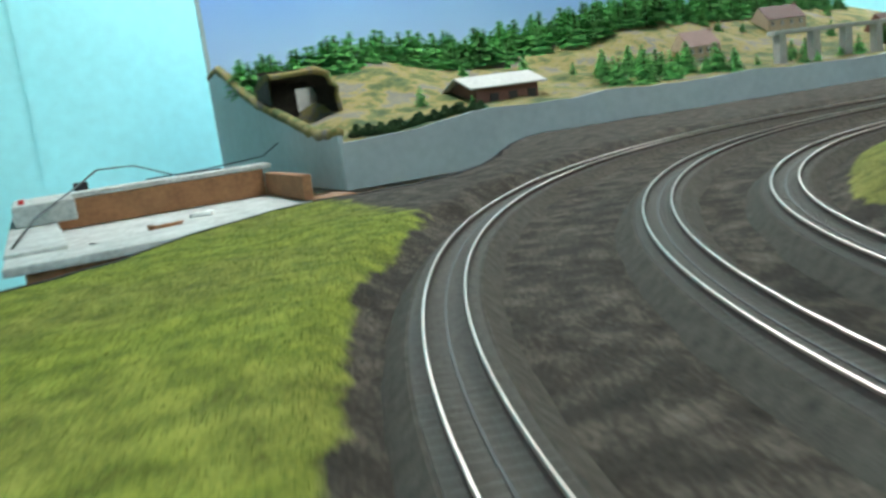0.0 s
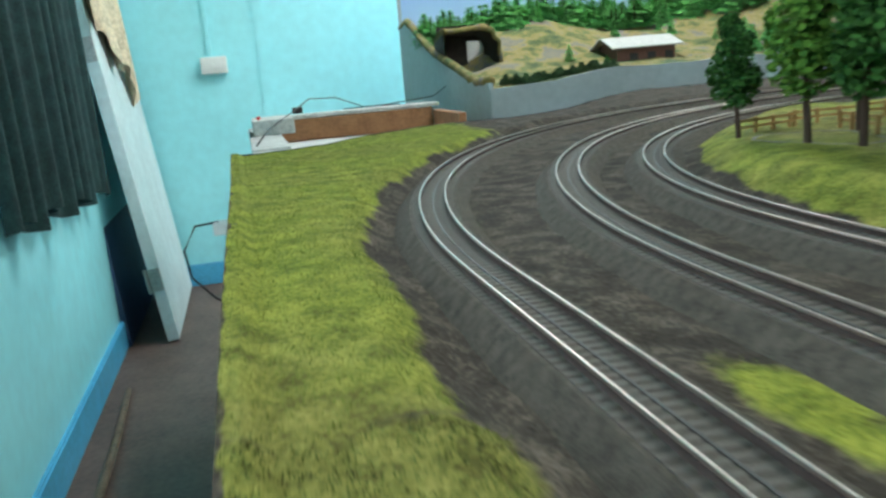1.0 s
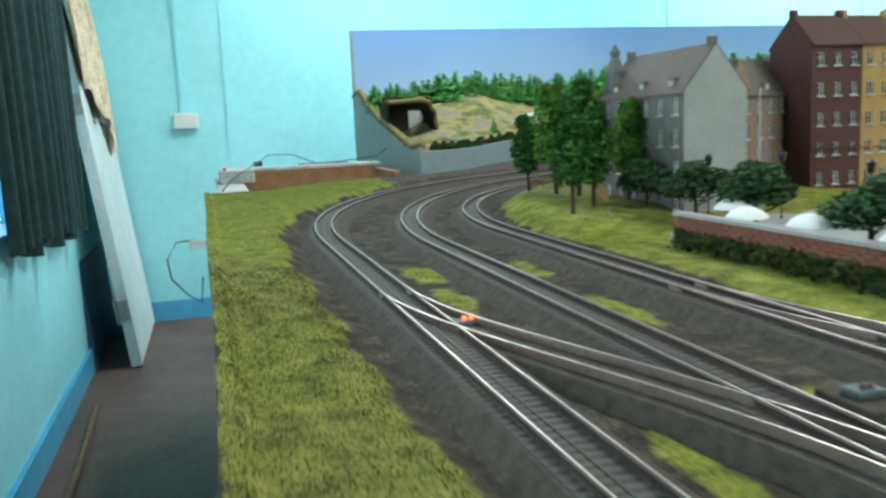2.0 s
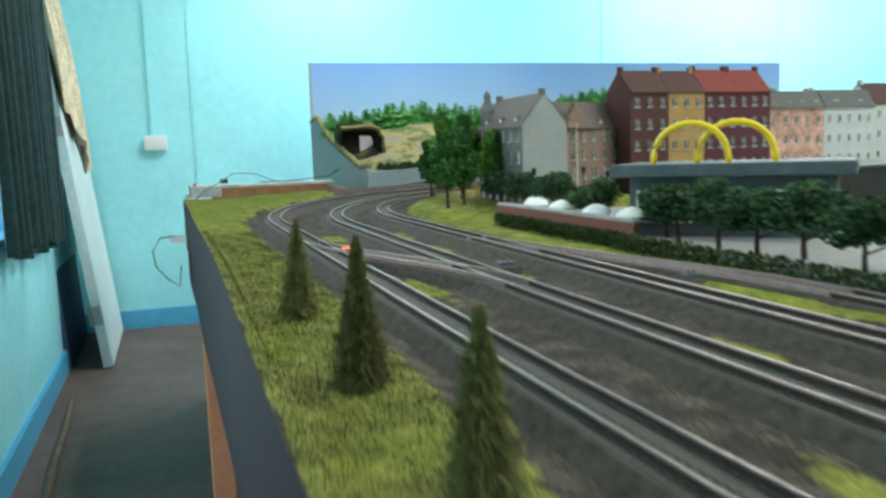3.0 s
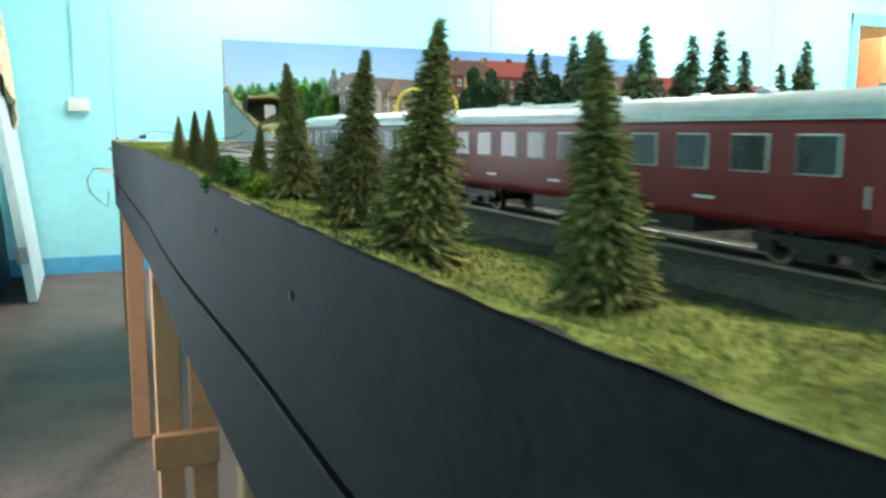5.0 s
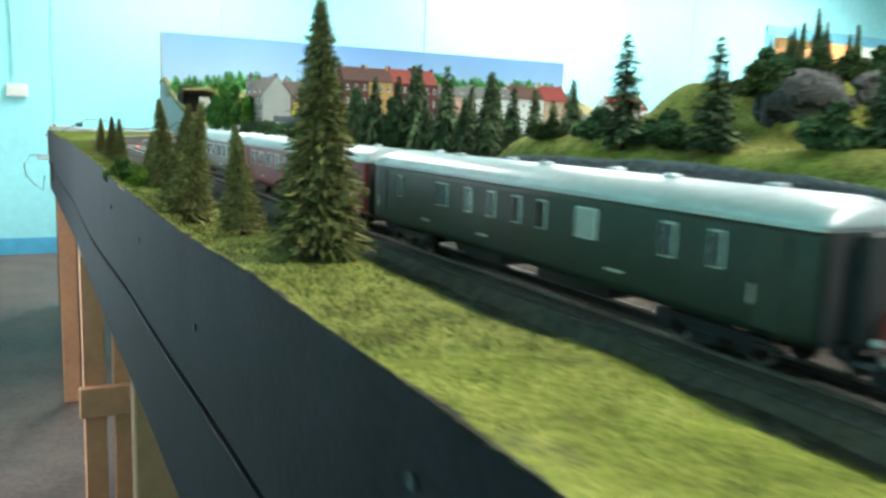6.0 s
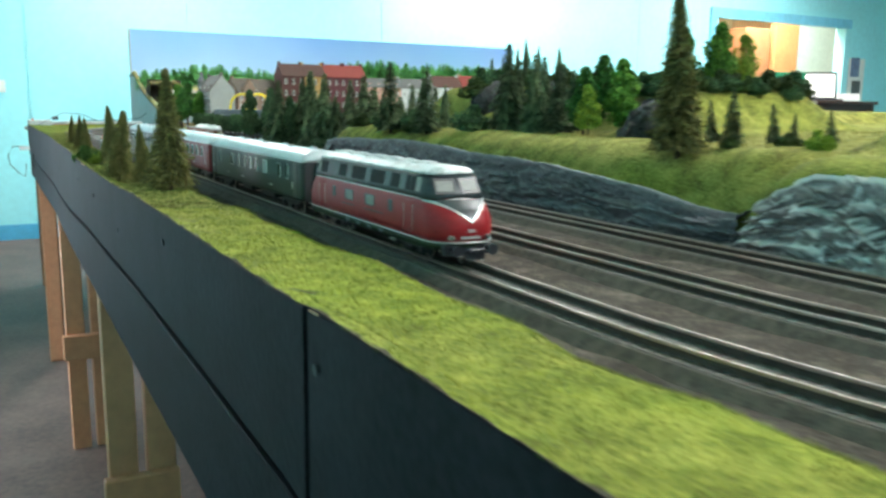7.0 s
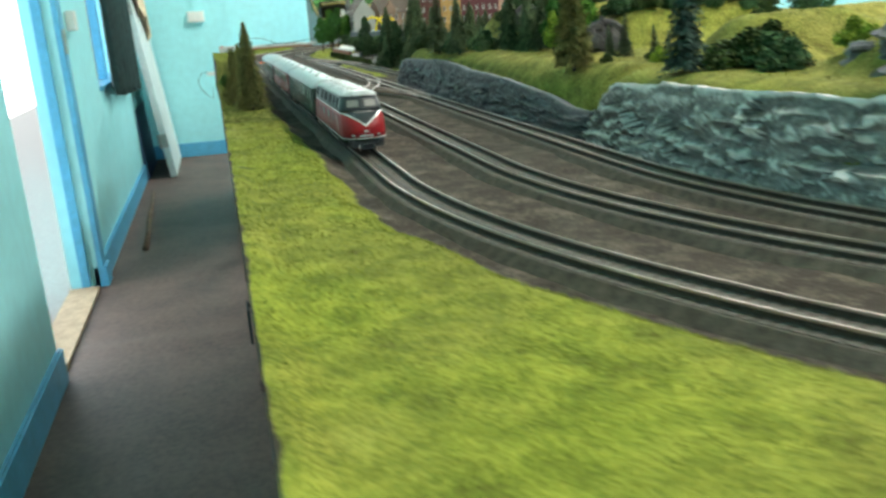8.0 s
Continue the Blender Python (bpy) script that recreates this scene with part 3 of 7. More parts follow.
def bump(x, y, cx, cy, sx, sy):
    return math.exp(-((x - cx) / sx) ** 2 - ((y - cy) / sy) ** 2)


def edge_x(y):
    """The table edge, bowed in a little north of the middle."""
    return -0.0965 + 0.004 * bump(0, y, 0, -0.22, 1, 0.28) - 0.003 * smooth(0.45, 0.8, y)


def edge_top(y):
    return 1.0005 + 0.0035 * smooth(-1.35, -1.5, y) + 0.002 * smooth(-1.88, -1.93, y) + 0.0055 * smooth(-1.0, -0.82, y)


def rough(x, y, s):
    return noise.noise((x * s, y * s, 3.1))


GULLY = -1.825


def foot_line(y):
    """x of the foot of the hill along the tracks."""
    return 0.184 + 0.005 * math.sin(y * 13) + 0.05 * smooth(-1.18, -1.02, y) + 0.20 * smooth(-1.98, -2.6, y)


def rock_foot(y):
    """x of the foot of the rock faces, which draws back into the gully."""
    return foot_line(y) + 0.012 * bump(0, y, 0, GULLY, 1, 0.016)


def rock_top(y):
    """Height of the rim: it sinks towards the gully and rises again past it."""
    if y > GULLY:
        return 1.034 + 0.002 * math.sin(y * 17) - 0.012 * smooth(-1.22, -1.08, y) - 0.026 * min(1, max(0, (-1.58 - y) / 0.235)) ** 1.25
    return 1.008 + 0.028 * min(1, (GULLY - y) / 0.055) ** 0.8 + 0.009 * smooth(-1.865, -1.99, y)


def plateau(v, a, b, c, d):
    return smooth(a, b, v) * (1 - smooth(c, d, v))


def ground_height(x, y):
    d = outside(0, x, y)
    z = 0.9885
    z += (0.0145 - 0.0085 * smooth(-1.44, -1.28, y) + 0.0035 * smooth(-0.9, -0.5, y) + 0.004 * smooth(-0.2, 0.1, y)) * smooth(0.024, 0.052, d + 0.010 * rough(x, y, 14)) if d > 0 else 0
    z += 0.0012 * rough(x, y, 40) + 0.0015 * rough(x, y, 11)
    z += 0.0034 * smooth(-0.5, -1.0, y) * (1 - smooth(0.022, 0.045, d)) * (1 - smooth(0.02, 0.04, -outside(2, x, y)))
    if x < edge_x(y) + 0.012:
        u = smooth(edge_x(y) + 0.012, edge_x(y) + 0.005, x)
        z = z * (1 - u) + u * (edge_top(y) + 0.0006 + 0.0008 * rough(x, y, 60))
    e = -outside(2, x, y)
    if e > 0.02:
        z += 0.006 * smooth(0.02, 0.05, e)
        z += 0.013 * smooth(0.024, 0.075, e) * smooth(0.10, 0.24, y) * (1 - smooth(0.5, 0.7, x))
        h = smooth(-1.0, -1.16, y)
        if h > 0 and x < 2.2:
            f = foot_line(y)
            u = min(1, max(0, (x - f - 0.015) / 0.045))
            top = rock_top(y)
            brow = (top - 0.9965) * smooth(f + 0.012, f + 0.020, x) + (1.054 - top) * (1 - (1 - u) ** 2.6)
            cleft = 0.016 * math.exp(-((y - GULLY + 0.6 * (x - f - 0.02)) / 0.012) ** 2) * (1 - smooth(f + 0.03, f + 0.09, x)) * smooth(f, f + 0.015, x)
            z += h * (brow - cleft + 0.006 * smooth(0.24, 0.5, x) + 0.0025 * rough(x, y, 9))
            # knoll, the two mounds and the rise behind the slab
            z += 0.046 * smooth(0.285, 0.335, x) * plateau(y, -1.40, -1.355, -1.24, -1.16) * (1 - 0.6 * smooth(0.5, 0.8, x))
            z += 0.038 * smooth(0.30, 0.375, x) * plateau(y, -1.66, -1.60, -1.56, -1.48) * (1 - smooth(0.52, 0.60, x))
            z += 0.034 * smooth(0.245, 0.30, x) * plateau(y, -1.97, -1.92, -1.90, -1.84) * (1 - smooth(0.36, 0.46, x))
            z += 0.040 * smooth(0.25, 0.33, x) * (1 - smooth(-2.06, -1.98, y))
    return z


PATCHES = [(0.046, -0.06, 0.012, 0.05), (0.050, 0.035, 0.015, 0.05), (0.045, -0.33, 0.010, 0.07), (0.125, 0.02, 0.010, 0.05), (0.122, -0.12, 0.010, 0.06),
           (0.05, -0.72, 0.010, 0.05), (0.12, -0.58, 0.010, 0.05), (0.052, -0.86, 0.008, 0.04), (0.124, -0.95, 0.008, 0.05), (0.12, -0.30, 0.010, 0.05)]


def cover(x, y):
    """Grass (first) and how lush it is (second), with the park's tree shade painted in."""
    d, e = outside(0, x, y), -outside(2, x, y)
    g = smooth(0.028, 0.050, d + 0.010 * rough(x, y, 13)) * (1 - smooth(0.15, 0.25, x))
    if e > 0:
        g = max(g, smooth(0.028, 0.046, e + 0.008 * rough(x, y, 14)))
        if -2.3 < y < -0.95 and x < foot_line(y) + 0.012:
            g = min(g, 0.3)
    # Bare patches; the third, by the train, also paints its shadow into the ground.
    g -= (0.65 * bump(x, y, -0.090, -1.67, 0.013, 0.06) + 0.6 * bump(x, y, -0.088, -1.87, 0.016, 0.035) + 0.55 * bump(x, y, -0.035, -1.50, 0.022, 0.09)) * (0.65 + 0.7 * rough(x, y, 50))
    if d > 0.035:
        g -= 0.5 * math.exp(-((y - 0.038 - 0.15 * (x + 0.09) - 0.006 * rough(x, 0, 40)) / 0.005) ** 2)
    for px, py, sx, sy in PATCHES:
        g = max(g, 0.85 * bump(x, y, px, py, sx, sy))
    g *= 1 - 0.7 * smooth(edge_x(y) + 0.002, edge_x(y), x + 0.002 * rough(x, y, 45))
    if d > 0:
        lush = 0.58 * smooth(-1.55, -1.80, y) + 0.62 * smooth(-0.02, 0.22, y) - 0.1
    else:
        lush = -0.22 + 0.15 * rough(x, y, 16) if y < -1.0 else 0.22
        # Park grass goes olive eastwards: tree shade put into its colour.
        if y > -1.0 and 0.27 < x < 0.5 and y > 0.1:
            lush = 0.15 - 0.4 * smooth(0.28, 0.34, x)
    return g, lush


def north_limit(x):
    return 0.80 + 0.20 * smooth(-0.1, 0.2, x) if x < 0.28 else 0.80 + 0.2 + 0.42 * smooth(0.28, 0.75, x)


xs = np.r_[-0.0969, -0.0952, -0.093, np.arange(-0.0905, 0.34, 0.006), np.arange(0.34, 0.8, 0.012), np.arange(0.8, TABLE_EAST, 0.05)]
ys = np.r_[np.arange(SOUTH_Y, -2.5, 0.03), np.arange(-2.5, 1.0, 0.008), np.arange(1.0, 1.46, 0.02)]
verts, cols, index, faces = [], [], {}, []
for i, x in enumerate(xs):
    for j, y in enumerate(ys):
        if y <= north_limit(x) + 0.02:
            index[i, j] = len(verts)
            yy = min(y, north_limit(x))
            gx = -0.06 + (x + 0.06) * (edge_x(yy) - 0.0004 + 0.06) / -0.0369 if x < -0.06 else x
            verts.append((gx, yy, ground_height(gx, yy)))
            cols.append((*cover(gx, yy), 0.0, 1.0))
for i in range(len(xs) - 1):
    for j in range(len(ys) - 1):
        q = [index.get(k) for k in ((i, j), (i + 1, j), (i + 1, j + 1), (i, j + 1))]
        if None not in q:
            faces.append(q)
me = bpy.data.meshes.new("ground")
me.from_pydata(verts, [], faces)
me.attributes.new("cover", "FLOAT_COLOR", "POINT").data.foreach_set("color", np.array(cols, np.float32).ravel())
me.materials.append(M_GROUND)
me.shade_smooth()
tagged(new("ground", me), "model landscape of green flock grass and dark ballast", "ground", "", "structure")

# deck, fascia boards and legs
table = thing("layout_table", pose(0, 0, 0), "long black-edged railway table on wooden trestle legs", "table")
bm = bmesh.new()
box(bm, -0.0745, TABLE_EAST, SOUTH_Y, NORTH_Y - 0.003, 0.955, 0.979)
for x0, x1, y1 in ((0.2, 0.42, 0.985), (0.42, 0.55, 1.09), (0.55, 0.7, 1.25), (0.7, TABLE_EAST, 1.41)):
    box(bm, x0, x1, NORTH_Y - 0.003, y1, 0.955, 0.979)
part("deck", bm, M_PLY, table)
bm = bmesh.new()
rows = []
for x in list(np.arange(-0.09, 1.0, 0.02)) + [TABLE_EAST]:
    y = north_limit(x)
    rows.append([bm.verts.new(p) for p in ((x, y + 0.001, 0.955), (x, y + 0.006, 0.955), (x, y + 0.006, ground_height(x, y) + 0.0005), (x, y + 0.001, ground_height(x, y) + 0.0005))])
for a, b in zip(rows, rows[1:]):
    for i in range(4):
        bm.faces.new((a[i], a[(i + 1) % 4], b[(i + 1) % 4], b[i]))
part("edge_strip", bm, M_FASCIA, table)


def groove_z(y):
    """Height of the slot between the edge board and the rail under it."""
    return 0.908 + 0.011 * smooth(-0.7, -1.15, y) + 0.006 * smooth(-1.15, -1.5, y) - 0.006 * smooth(SEAM + 0.01, SEAM - 0.01, y)


SEAM = -1.905


def board(name, y0, y1, z0, z1, x0, x1, label=""):
    bm = bmesh.new()
    n = max(2, int((y1 - y0) / 0.03))
    rows = []
    for k in range(n + 1):
        y = y0 + (y1 - y0) * k / n
        dz = edge_top(y) - z1 if z1 > 0.99 else 0
        dx = 0.0005 * rough(2.2, y, 5) + edge_x(y) + 0.0965
        zb = groove_z(y) + 0.0045 if z1 > 0.99 else z0
        dz = dz if z1 > 0.99 else groove_z(y) - 0.0045 - z1
        rows.append([bm.verts.new(p) for p in ((x0 + dx, y, zb), (x1 + dx, y, zb), (x1 + dx, y, z1 + dz - 0.001), (x1 - 0.001 + dx, y, z1 + dz), (x0 + 0.001 + dx, y, z1 + dz), (x0 + dx, y, z1 + dz - 0.001))])
    for a, b in zip(rows, rows[1:]):
        for i in range(6):
            bm.faces.new((a[i], a[(i + 1) % 6], b[(i + 1) % 6], b[i]))
    bm.faces.new(rows[0])
    bm.faces.new(rows[-1])
    return part(name, bm, M_FASCIA, table, label)


board("fascia", SEAM + 0.002, NORTH_Y, 0.949, 1.004, -0.0965, -0.091, "black painted edge board")
board("fascia", SOUTH_Y, SEAM - 0.002, 0.949, 1.006, -0.0961, -0.0908, "black painted edge board")
board("lower_rail", SEAM + 0.002, NORTH_Y, 0.846, 0.940, -0.0945, -0.074)
board("lower_rail", SOUTH_Y, SEAM - 0.002, 0.846, 0.940, -0.0942, -0.074)
bm = bmesh.new()
box(bm, -0.086, -0.076, SEAM + 0.003, NORTH_Y - 0.001, 0.895, 0.940)
box(bm, -0.086, -0.076, SOUTH_Y, SEAM - 0.003, 0.905, 0.940)
part("groove", bm, M_DARK, table)
bm = bmesh.new()
box(bm, -0.0958, -0.0865, SEAM - 0.032, SEAM - 0.0025, 0.9144, 0.9235)
part("filler", bm, M_FASCIA, table)
bm = bmesh.new()
box(bm, -0.0965, 0.2, NORTH_Y - 0.010, NORTH_Y - 0.004, 0.850, 0.954)
part("end_board", bm, M_FASCIA, table)
for y, z in ((SEAM - 0.012, 0.985), (SEAM - 0.012, 0.915), (-1.62, 0.985), (-1.175, 0.972), (-0.98, 0.975), (-0.6, 0.962), (-0.2, 0.97), (-1.38, 0.96), (0.35, 0.93), (-2.2, 0.98)):
    bm = bmesh.new()
    bmesh.ops.create_cone(bm, segments=8, radius1=0.0022, radius2=0.0018, depth=0.0010, cap_ends=True, matrix=pose(edge_x(y) - 0.0003, y, z, 0, 90, 0))
    part("screw", bm, M_DARK, table)
bm = bmesh.new()
box(bm, -0.0986, -0.0968, SEAM - 0.010, SEAM + 0.012, 0.885, 0.910)
part("latch", bm, M_DARK, table, "black catch across the board joint")
bm = bmesh.new()
box(bm, -0.1005, -0.0975, 0.515, 0.530, 0.885, 0.930)
part("latch", bm, M_DARK, table, "black catch across the board joint")
# bare places on the painted edge
for y0, y1 in ((-1.10, -1.045), (-1.922, -1.912)):
    bm = bmesh.new()
    rows = []
    for k in range(13):
        y = y0 + (y1 - y0) * k / 12
        w = 0.0001 + 0.0003 * math.sin(math.pi * k / 12) * (0.6 + 0.8 * rough(y, 3, 120))
        rows.append([bm.verts.new(p) for p in ((edge_x(y) - 0.0010, y, edge_top(y) - 0.0004 - 0.6 * w), (edge_x(y) - 0.0010, y, edge_top(y) - 0.0002), (edge_x(y) - 0.0006, y, edge_top(y) + 0.0002))])
    for a, b in zip(rows, rows[1:]):
        for i in range(2):
            bm.faces.new((a[i], a[i + 1], b[i + 1], b[i]))
    part("bare_edge", bm, M_PINE, table, "pale chipped paint")


def leg(x, y, w, d, z1=0.955):
    bm = bmesh.new()
    box(bm, x - w / 2, x + w / 2, y - d / 2, y + d / 2, FLOOR, z1)
    bmesh.ops.bevel(bm, geom=bm.edges[:], offset=0.002, segments=1, affect="EDGES")
    part("leg", bm, M_PINE, table)


leg(-0.060, 0.775, 0.045, 0.03)
for y in (-0.03, -0.90, -1.77, -2.64):
    leg(-0.053, y, 0.042, 0.03)
    leg(0.003, y, 0.042, 0.03)
    bm = bmesh.new()
    box(bm, -0.083, 0.026, y - 0.036, y - 0.0155, 0.456, 0.517)
    bmesh.ops.bevel(bm, geom=bm.edges[:], offset=0.002, segments=1, affect="EDGES")
    part("cross_board", bm, M_PINE, table)
for x in (0.9, 1.8, 2.6):
    for y in (0.9, -1.2, -3.2):
        leg(x, y, 0.045, 0.045)

# cable and socket at the table's corner
sock = thing("wall_cable", pose(-0.092, NORTH_Y - 0.03, 0.93), "white plug block with a hanging loop of black cable", "cable")
box_part("plug", -0.036, -0.0055, -0.012, 0.012, -0.005, 0.008, M_PLASTIC, sock, bevel=0.002)
bm = bmesh.new()
tube(bm, [(-0.03, 0, 0.008), (-0.055, 0.002, 0.006), (-0.07, 0.004, -0.02), (-0.066, 0.004, -0.05), (-0.045, 0.003, -0.075), (-0.025, 0.002, -0.09), (-0.02, 0.0, -0.05)], 0.0012, 6)
part("cord", bm, M_CABLE, sock, "", True)

# ---- tracks ----
def sweep(bm, pts, prof):
    """A profile of (sideways, up) swept along places with a heading."""
    rows = []
    for x, y, a in pts:
        c, s = math.cos(a), math.sin(a)
        rows.append([bm.verts.new((x + u * c, y - u * s, z)) for u, z in prof])
    for a, b in zip(rows, rows[1:]):
        for i in range(len(prof) - 1):
            bm.faces.new((a[i], a[i + 1], b[i + 1], b[i]))


def sleeper_mesh():
    bm = bmesh.new()
    lo = [bm.verts.new((0.0138 * a, 0.0021 * b, 0.9958)) for a, b in ((-1, -1), (1, -1), (1, 1), (-1, 1))]
    hi = [bm.verts.new((0.0136 * a, 0.0019 * b, 0.9964)) for a, b in ((-1, -1), (1, -1), (1, 1), (-1, 1))]
    bm.faces.new(hi)
    for i in range(4):
        bm.faces.new((lo[i], lo[(i + 1) % 4], hi[(i + 1) % 4], hi[i]))
    me = bpy.data.meshes.new("sleeper")
    bmesh.ops.recalc_face_normals(bm, faces=bm.faces)
    bm.to_mesh(me)
    bm.free()
    me.materials.append(M_SLEEPER)
    return me


SLEEPER = sleeper_mesh()


def lay_track(name, pts, label, sleepers, single_from=None):
    t = thing(name, pose(0, 0, 0), label, "railway track", "tracks on the table")
    bm = bmesh.new()
    sweep(bm, pts, [(-0.0260, 0.9870), (-0.0185, 0.9930), (-0.0152, 0.9959), (0.0152, 0.9959), (0.0185, 0.9930), (0.0260, 0.9870)])
    part("roadbed", bm, M_BED, t)
    for u in (-0.00825, 0.00825):
        bm = bmesh.new()
        sweep(bm, pts, [(u - 0.0011, 0.9960), (u - 0.0004, 0.9966), (u - 0.0004, 0.998), (u - 0.0006, 0.9990), (u + 0.0006, 0.9990), (u + 0.0004, 0.998), (u + 0.0004, 0.9966), (u + 0.0011, 0.9960)])
        r = part("rail", bm, M_RUST, t)
        bm = bmesh.new()
        sweep(bm, pts, [(u - 0.0006, 0.9988), (u - 0.0006, 0.9998), (u - 0.0003, 1.0), (u + 0.0003, 1.0), (u + 0.0006, 0.9998), (u + 0.0006, 0.9988)])
        part("rail_head", bm, M_RAIL, r, "polished steel rail head")
    bm = bmesh.new()
    sweep(bm, pts, [(-0.0007, 0.99595), (-0.0005, 0.9967), (0.0005, 0.9967), (0.0007, 0.99595)])
    part("centre_contact", bm, M_STUD, t)
    v, f = [], []
    single = [q for q in sleepers if single_from < q[1] < single_from + 1.7][:290] if single_from is not None else []
    for x, y, a in single:
        shared("sleeper", SLEEPER, t, pose(x, y, 0, 0, 0, -math.degrees(a)))
    for (x, y, a) in [q for q in sleepers if q not in single]:
        c, s = math.cos(a), math.sin(a)
        b = len(v)
        for w, z in ((0.0021, 0.9958), (0.0019, 0.9964)):
            for su, sv in ((-1, -1), (1, -1), (1, 1), (-1, 1)):
                u, q = 0.0138 * su, w * sv
                v.append((x + u * c + q * s, y - u * s + q * c, z))
        f += [(b + 4, b + 5, b + 6, b + 7), (b, b + 1, b + 5, b + 4), (b + 1, b + 2, b + 6, b + 5), (b + 2, b + 3, b + 7, b + 6), (b + 3, b, b + 4, b + 7)]
    me = bpy.data.meshes.new("sleeper_rest")
    me.from_pydata(v, [], f)
    me.materials.append(M_SLEEPER)
    ob = new("sleeper_rest", me)
    ob.parent = t
    tagged(ob, kind="stuff")
    return t


for k, label in enumerate(("outer railway track with three rails on grey bedding", "middle railway track with polished rails on grey bedding", "inner railway track beside the rock face and the park")):
    lay_track("railway_track", [track_point(k, s) for s in np.arange(-3.0, 2.6, 0.02)], label, [track_point(k, s) for s in np.arange(-2.9, 1.8, 0.0058)], (-1.2, -0.9, -0.6)[k])


def crossover(xa, ya, xb, yb, label):
    """A curved link between two straights."""
    n = 40
    pts = []
    for i in range(n + 1):
        u = i / n
        w = u * u * (3 - 2 * u)
        x, y = xa + (xb - xa) * w, ya + (yb - ya) * u
        a = math.atan2((xb - xa) * 6 * u * (1 - u), yb - ya)
        if yb < ya:
            a = math.atan2(-(xb - xa) * 6 * u * (1 - u), ya - yb)
        pts.append((x, y, a))
    t = thing("turnout_link", pose(0, 0, 0.0003), label, "railway track", "tracks on the table")
    bm = bmesh.new()
    sweep(bm, pts, [(-0.0200, 0.9860), (-0.0142, 0.9955), (0.0142, 0.9955), (0.0200, 0.9860)])
    part("roadbed", bm, M_BED, t)
    for u in (-0.00825, 0.00825):
        bm = bmesh.new()
        sweep(bm, pts, [(u - 0.0006, 0.9958), (u - 0.0006, 0.9995), (u + 0.0006, 0.9995), (u + 0.0006, 0.9958)])
        part("rail", bm, M_RAIL, t)
    return t


crossover(0.00825, -0.06, 0.08475, -0.40, "curved turnout rails from the outer to the middle track")
crossover(0.16125, -1.04, 0.08475, -1.42, "curved turnout rails between the middle and inner tracks")
crossover(0.08475, -1.04, 0.16125, -1.42, "crossing turnout rails between the middle and inner tracks")
crossover(0.16125, -0.12, 0.228, -0.52, "turnout rails from the inner track to a siding")
lay_track("railway_siding", [(0.228, y, 0.0) for y in np.arange(-0.98, -0.515, 0.02)], "short dark siding beside the hedge", [(0.228, y, 0.0) for y in np.arange(-0.97, -0.53, 0.0058)])

# turnout lanterns
for x, y in ((0.026, -0.145), (0.040, -1.67), (0.118, -0.30), (0.20, -0.42)):
    l = thing("turnout_lantern", pose(x, y, 0.988), "small grey turnout box with glowing orange lamps beside the track" if x < 0.1 else "small grey turnout box with unlit lamps beside the track", "signal lamp", "turnout lanterns")
    box_part("box", -0.009, 0.009, -0.014, 0.014, 0, 0.007, M_BED, l, bevel=0.001)
    box_part("cap", -0.006, 0.006, -0.005, 0.005, 0.0072, 0.010, M_LOCO_PANEL, l, bevel=0.001)
    for dx in (-0.003, 0.003):
        bm = bmesh.new()
        bmesh.ops.create_uvsphere(bm, u_segments=8, v_segments=6, radius=0.0012, matrix=Matrix.Translation((dx * 0.6, -0.001, 0.0110)))
        part("lamp", bm, M_LED if x < 0.1 else M_SHED, l, "glowing orange lamp" if x < 0.1 else "", True)

# ---- rock faces ----
def rock_face(y0, y1, lean, seed, relief, label):
    bm = bmesh.new()
    ny, nz = int(abs(y1 - y0) / 0.0025), 24
    rows = []
    for i in range(ny + 1):
        y = y0 + (y1 - y0) * i / ny
        height = (rock_top(y) - 0.988 + 0.004) * (1 + 0.05 * noise.noise((y * 22, seed, 0)))
        f = rock_foot(y) - 0.004
        row = []
        for k in range(nz + 1):
            h = k / nz
            q = Vector((y * 26 + 3 * h, h * 4.6 - y * 12 + 0.8 * noise.noise((y * 20, h * 3, seed)), seed))
            near, cells = noise.voronoi(q)
            facet = relief * (0.0050 * (noise.cell(cells[0] * 7.31) - 0.5) + 0.0040 * (q.y - cells[0].y) + 0.0016 * (q.x - cells[0].x))
            q2 = Vector((y * 70 + 6 * h, h * 12.0 - y * 30, seed + 3))
            near2, cells2 = noise.voronoi(q2)
            facet += relief * (0.0022 * (noise.cell(cells2[0] * 5.17) - 0.5) + 0.0012 * (q2.y - cells2[0].y))
            n2 = noise.noise((y * 120 + 5 * h, h * 12, seed))
            n3 = noise.noise((y * 9, h * 1.3, seed + 9))
            x = f + lean * h ** 1.3 - (0.0015 + 0.0007 * n2 + 0.0022 * n3 + facet) * math.sin(math.pi * min(1, h * 0.85 + 0.12))
            z = 0.988 + height * h + 0.0012 * n2
            row.append(bm.verts.new((x, y + 0.003 * n2, z)))
        top = row[-1].co
        row.append(bm.verts.new((top.x + 0.008, top.y, top.z - 0.001)))
        row.append(bm.verts.new((top.x + 0.03, top.y, top.z - 0.014)))
        rows.append(row)
    for a, b in zip(rows, rows[1:]):
        for k in range(nz + 2):
            bm.faces.new((a[k], a[k + 1], b[k + 1], b[k]))
    # The low-relief wall takes the dark copy, so its shade is in the colour.
    tagged(part("rock_face", bm, M_ROCK if relief > 1 else M_ROCK_DARK), label, "rock")


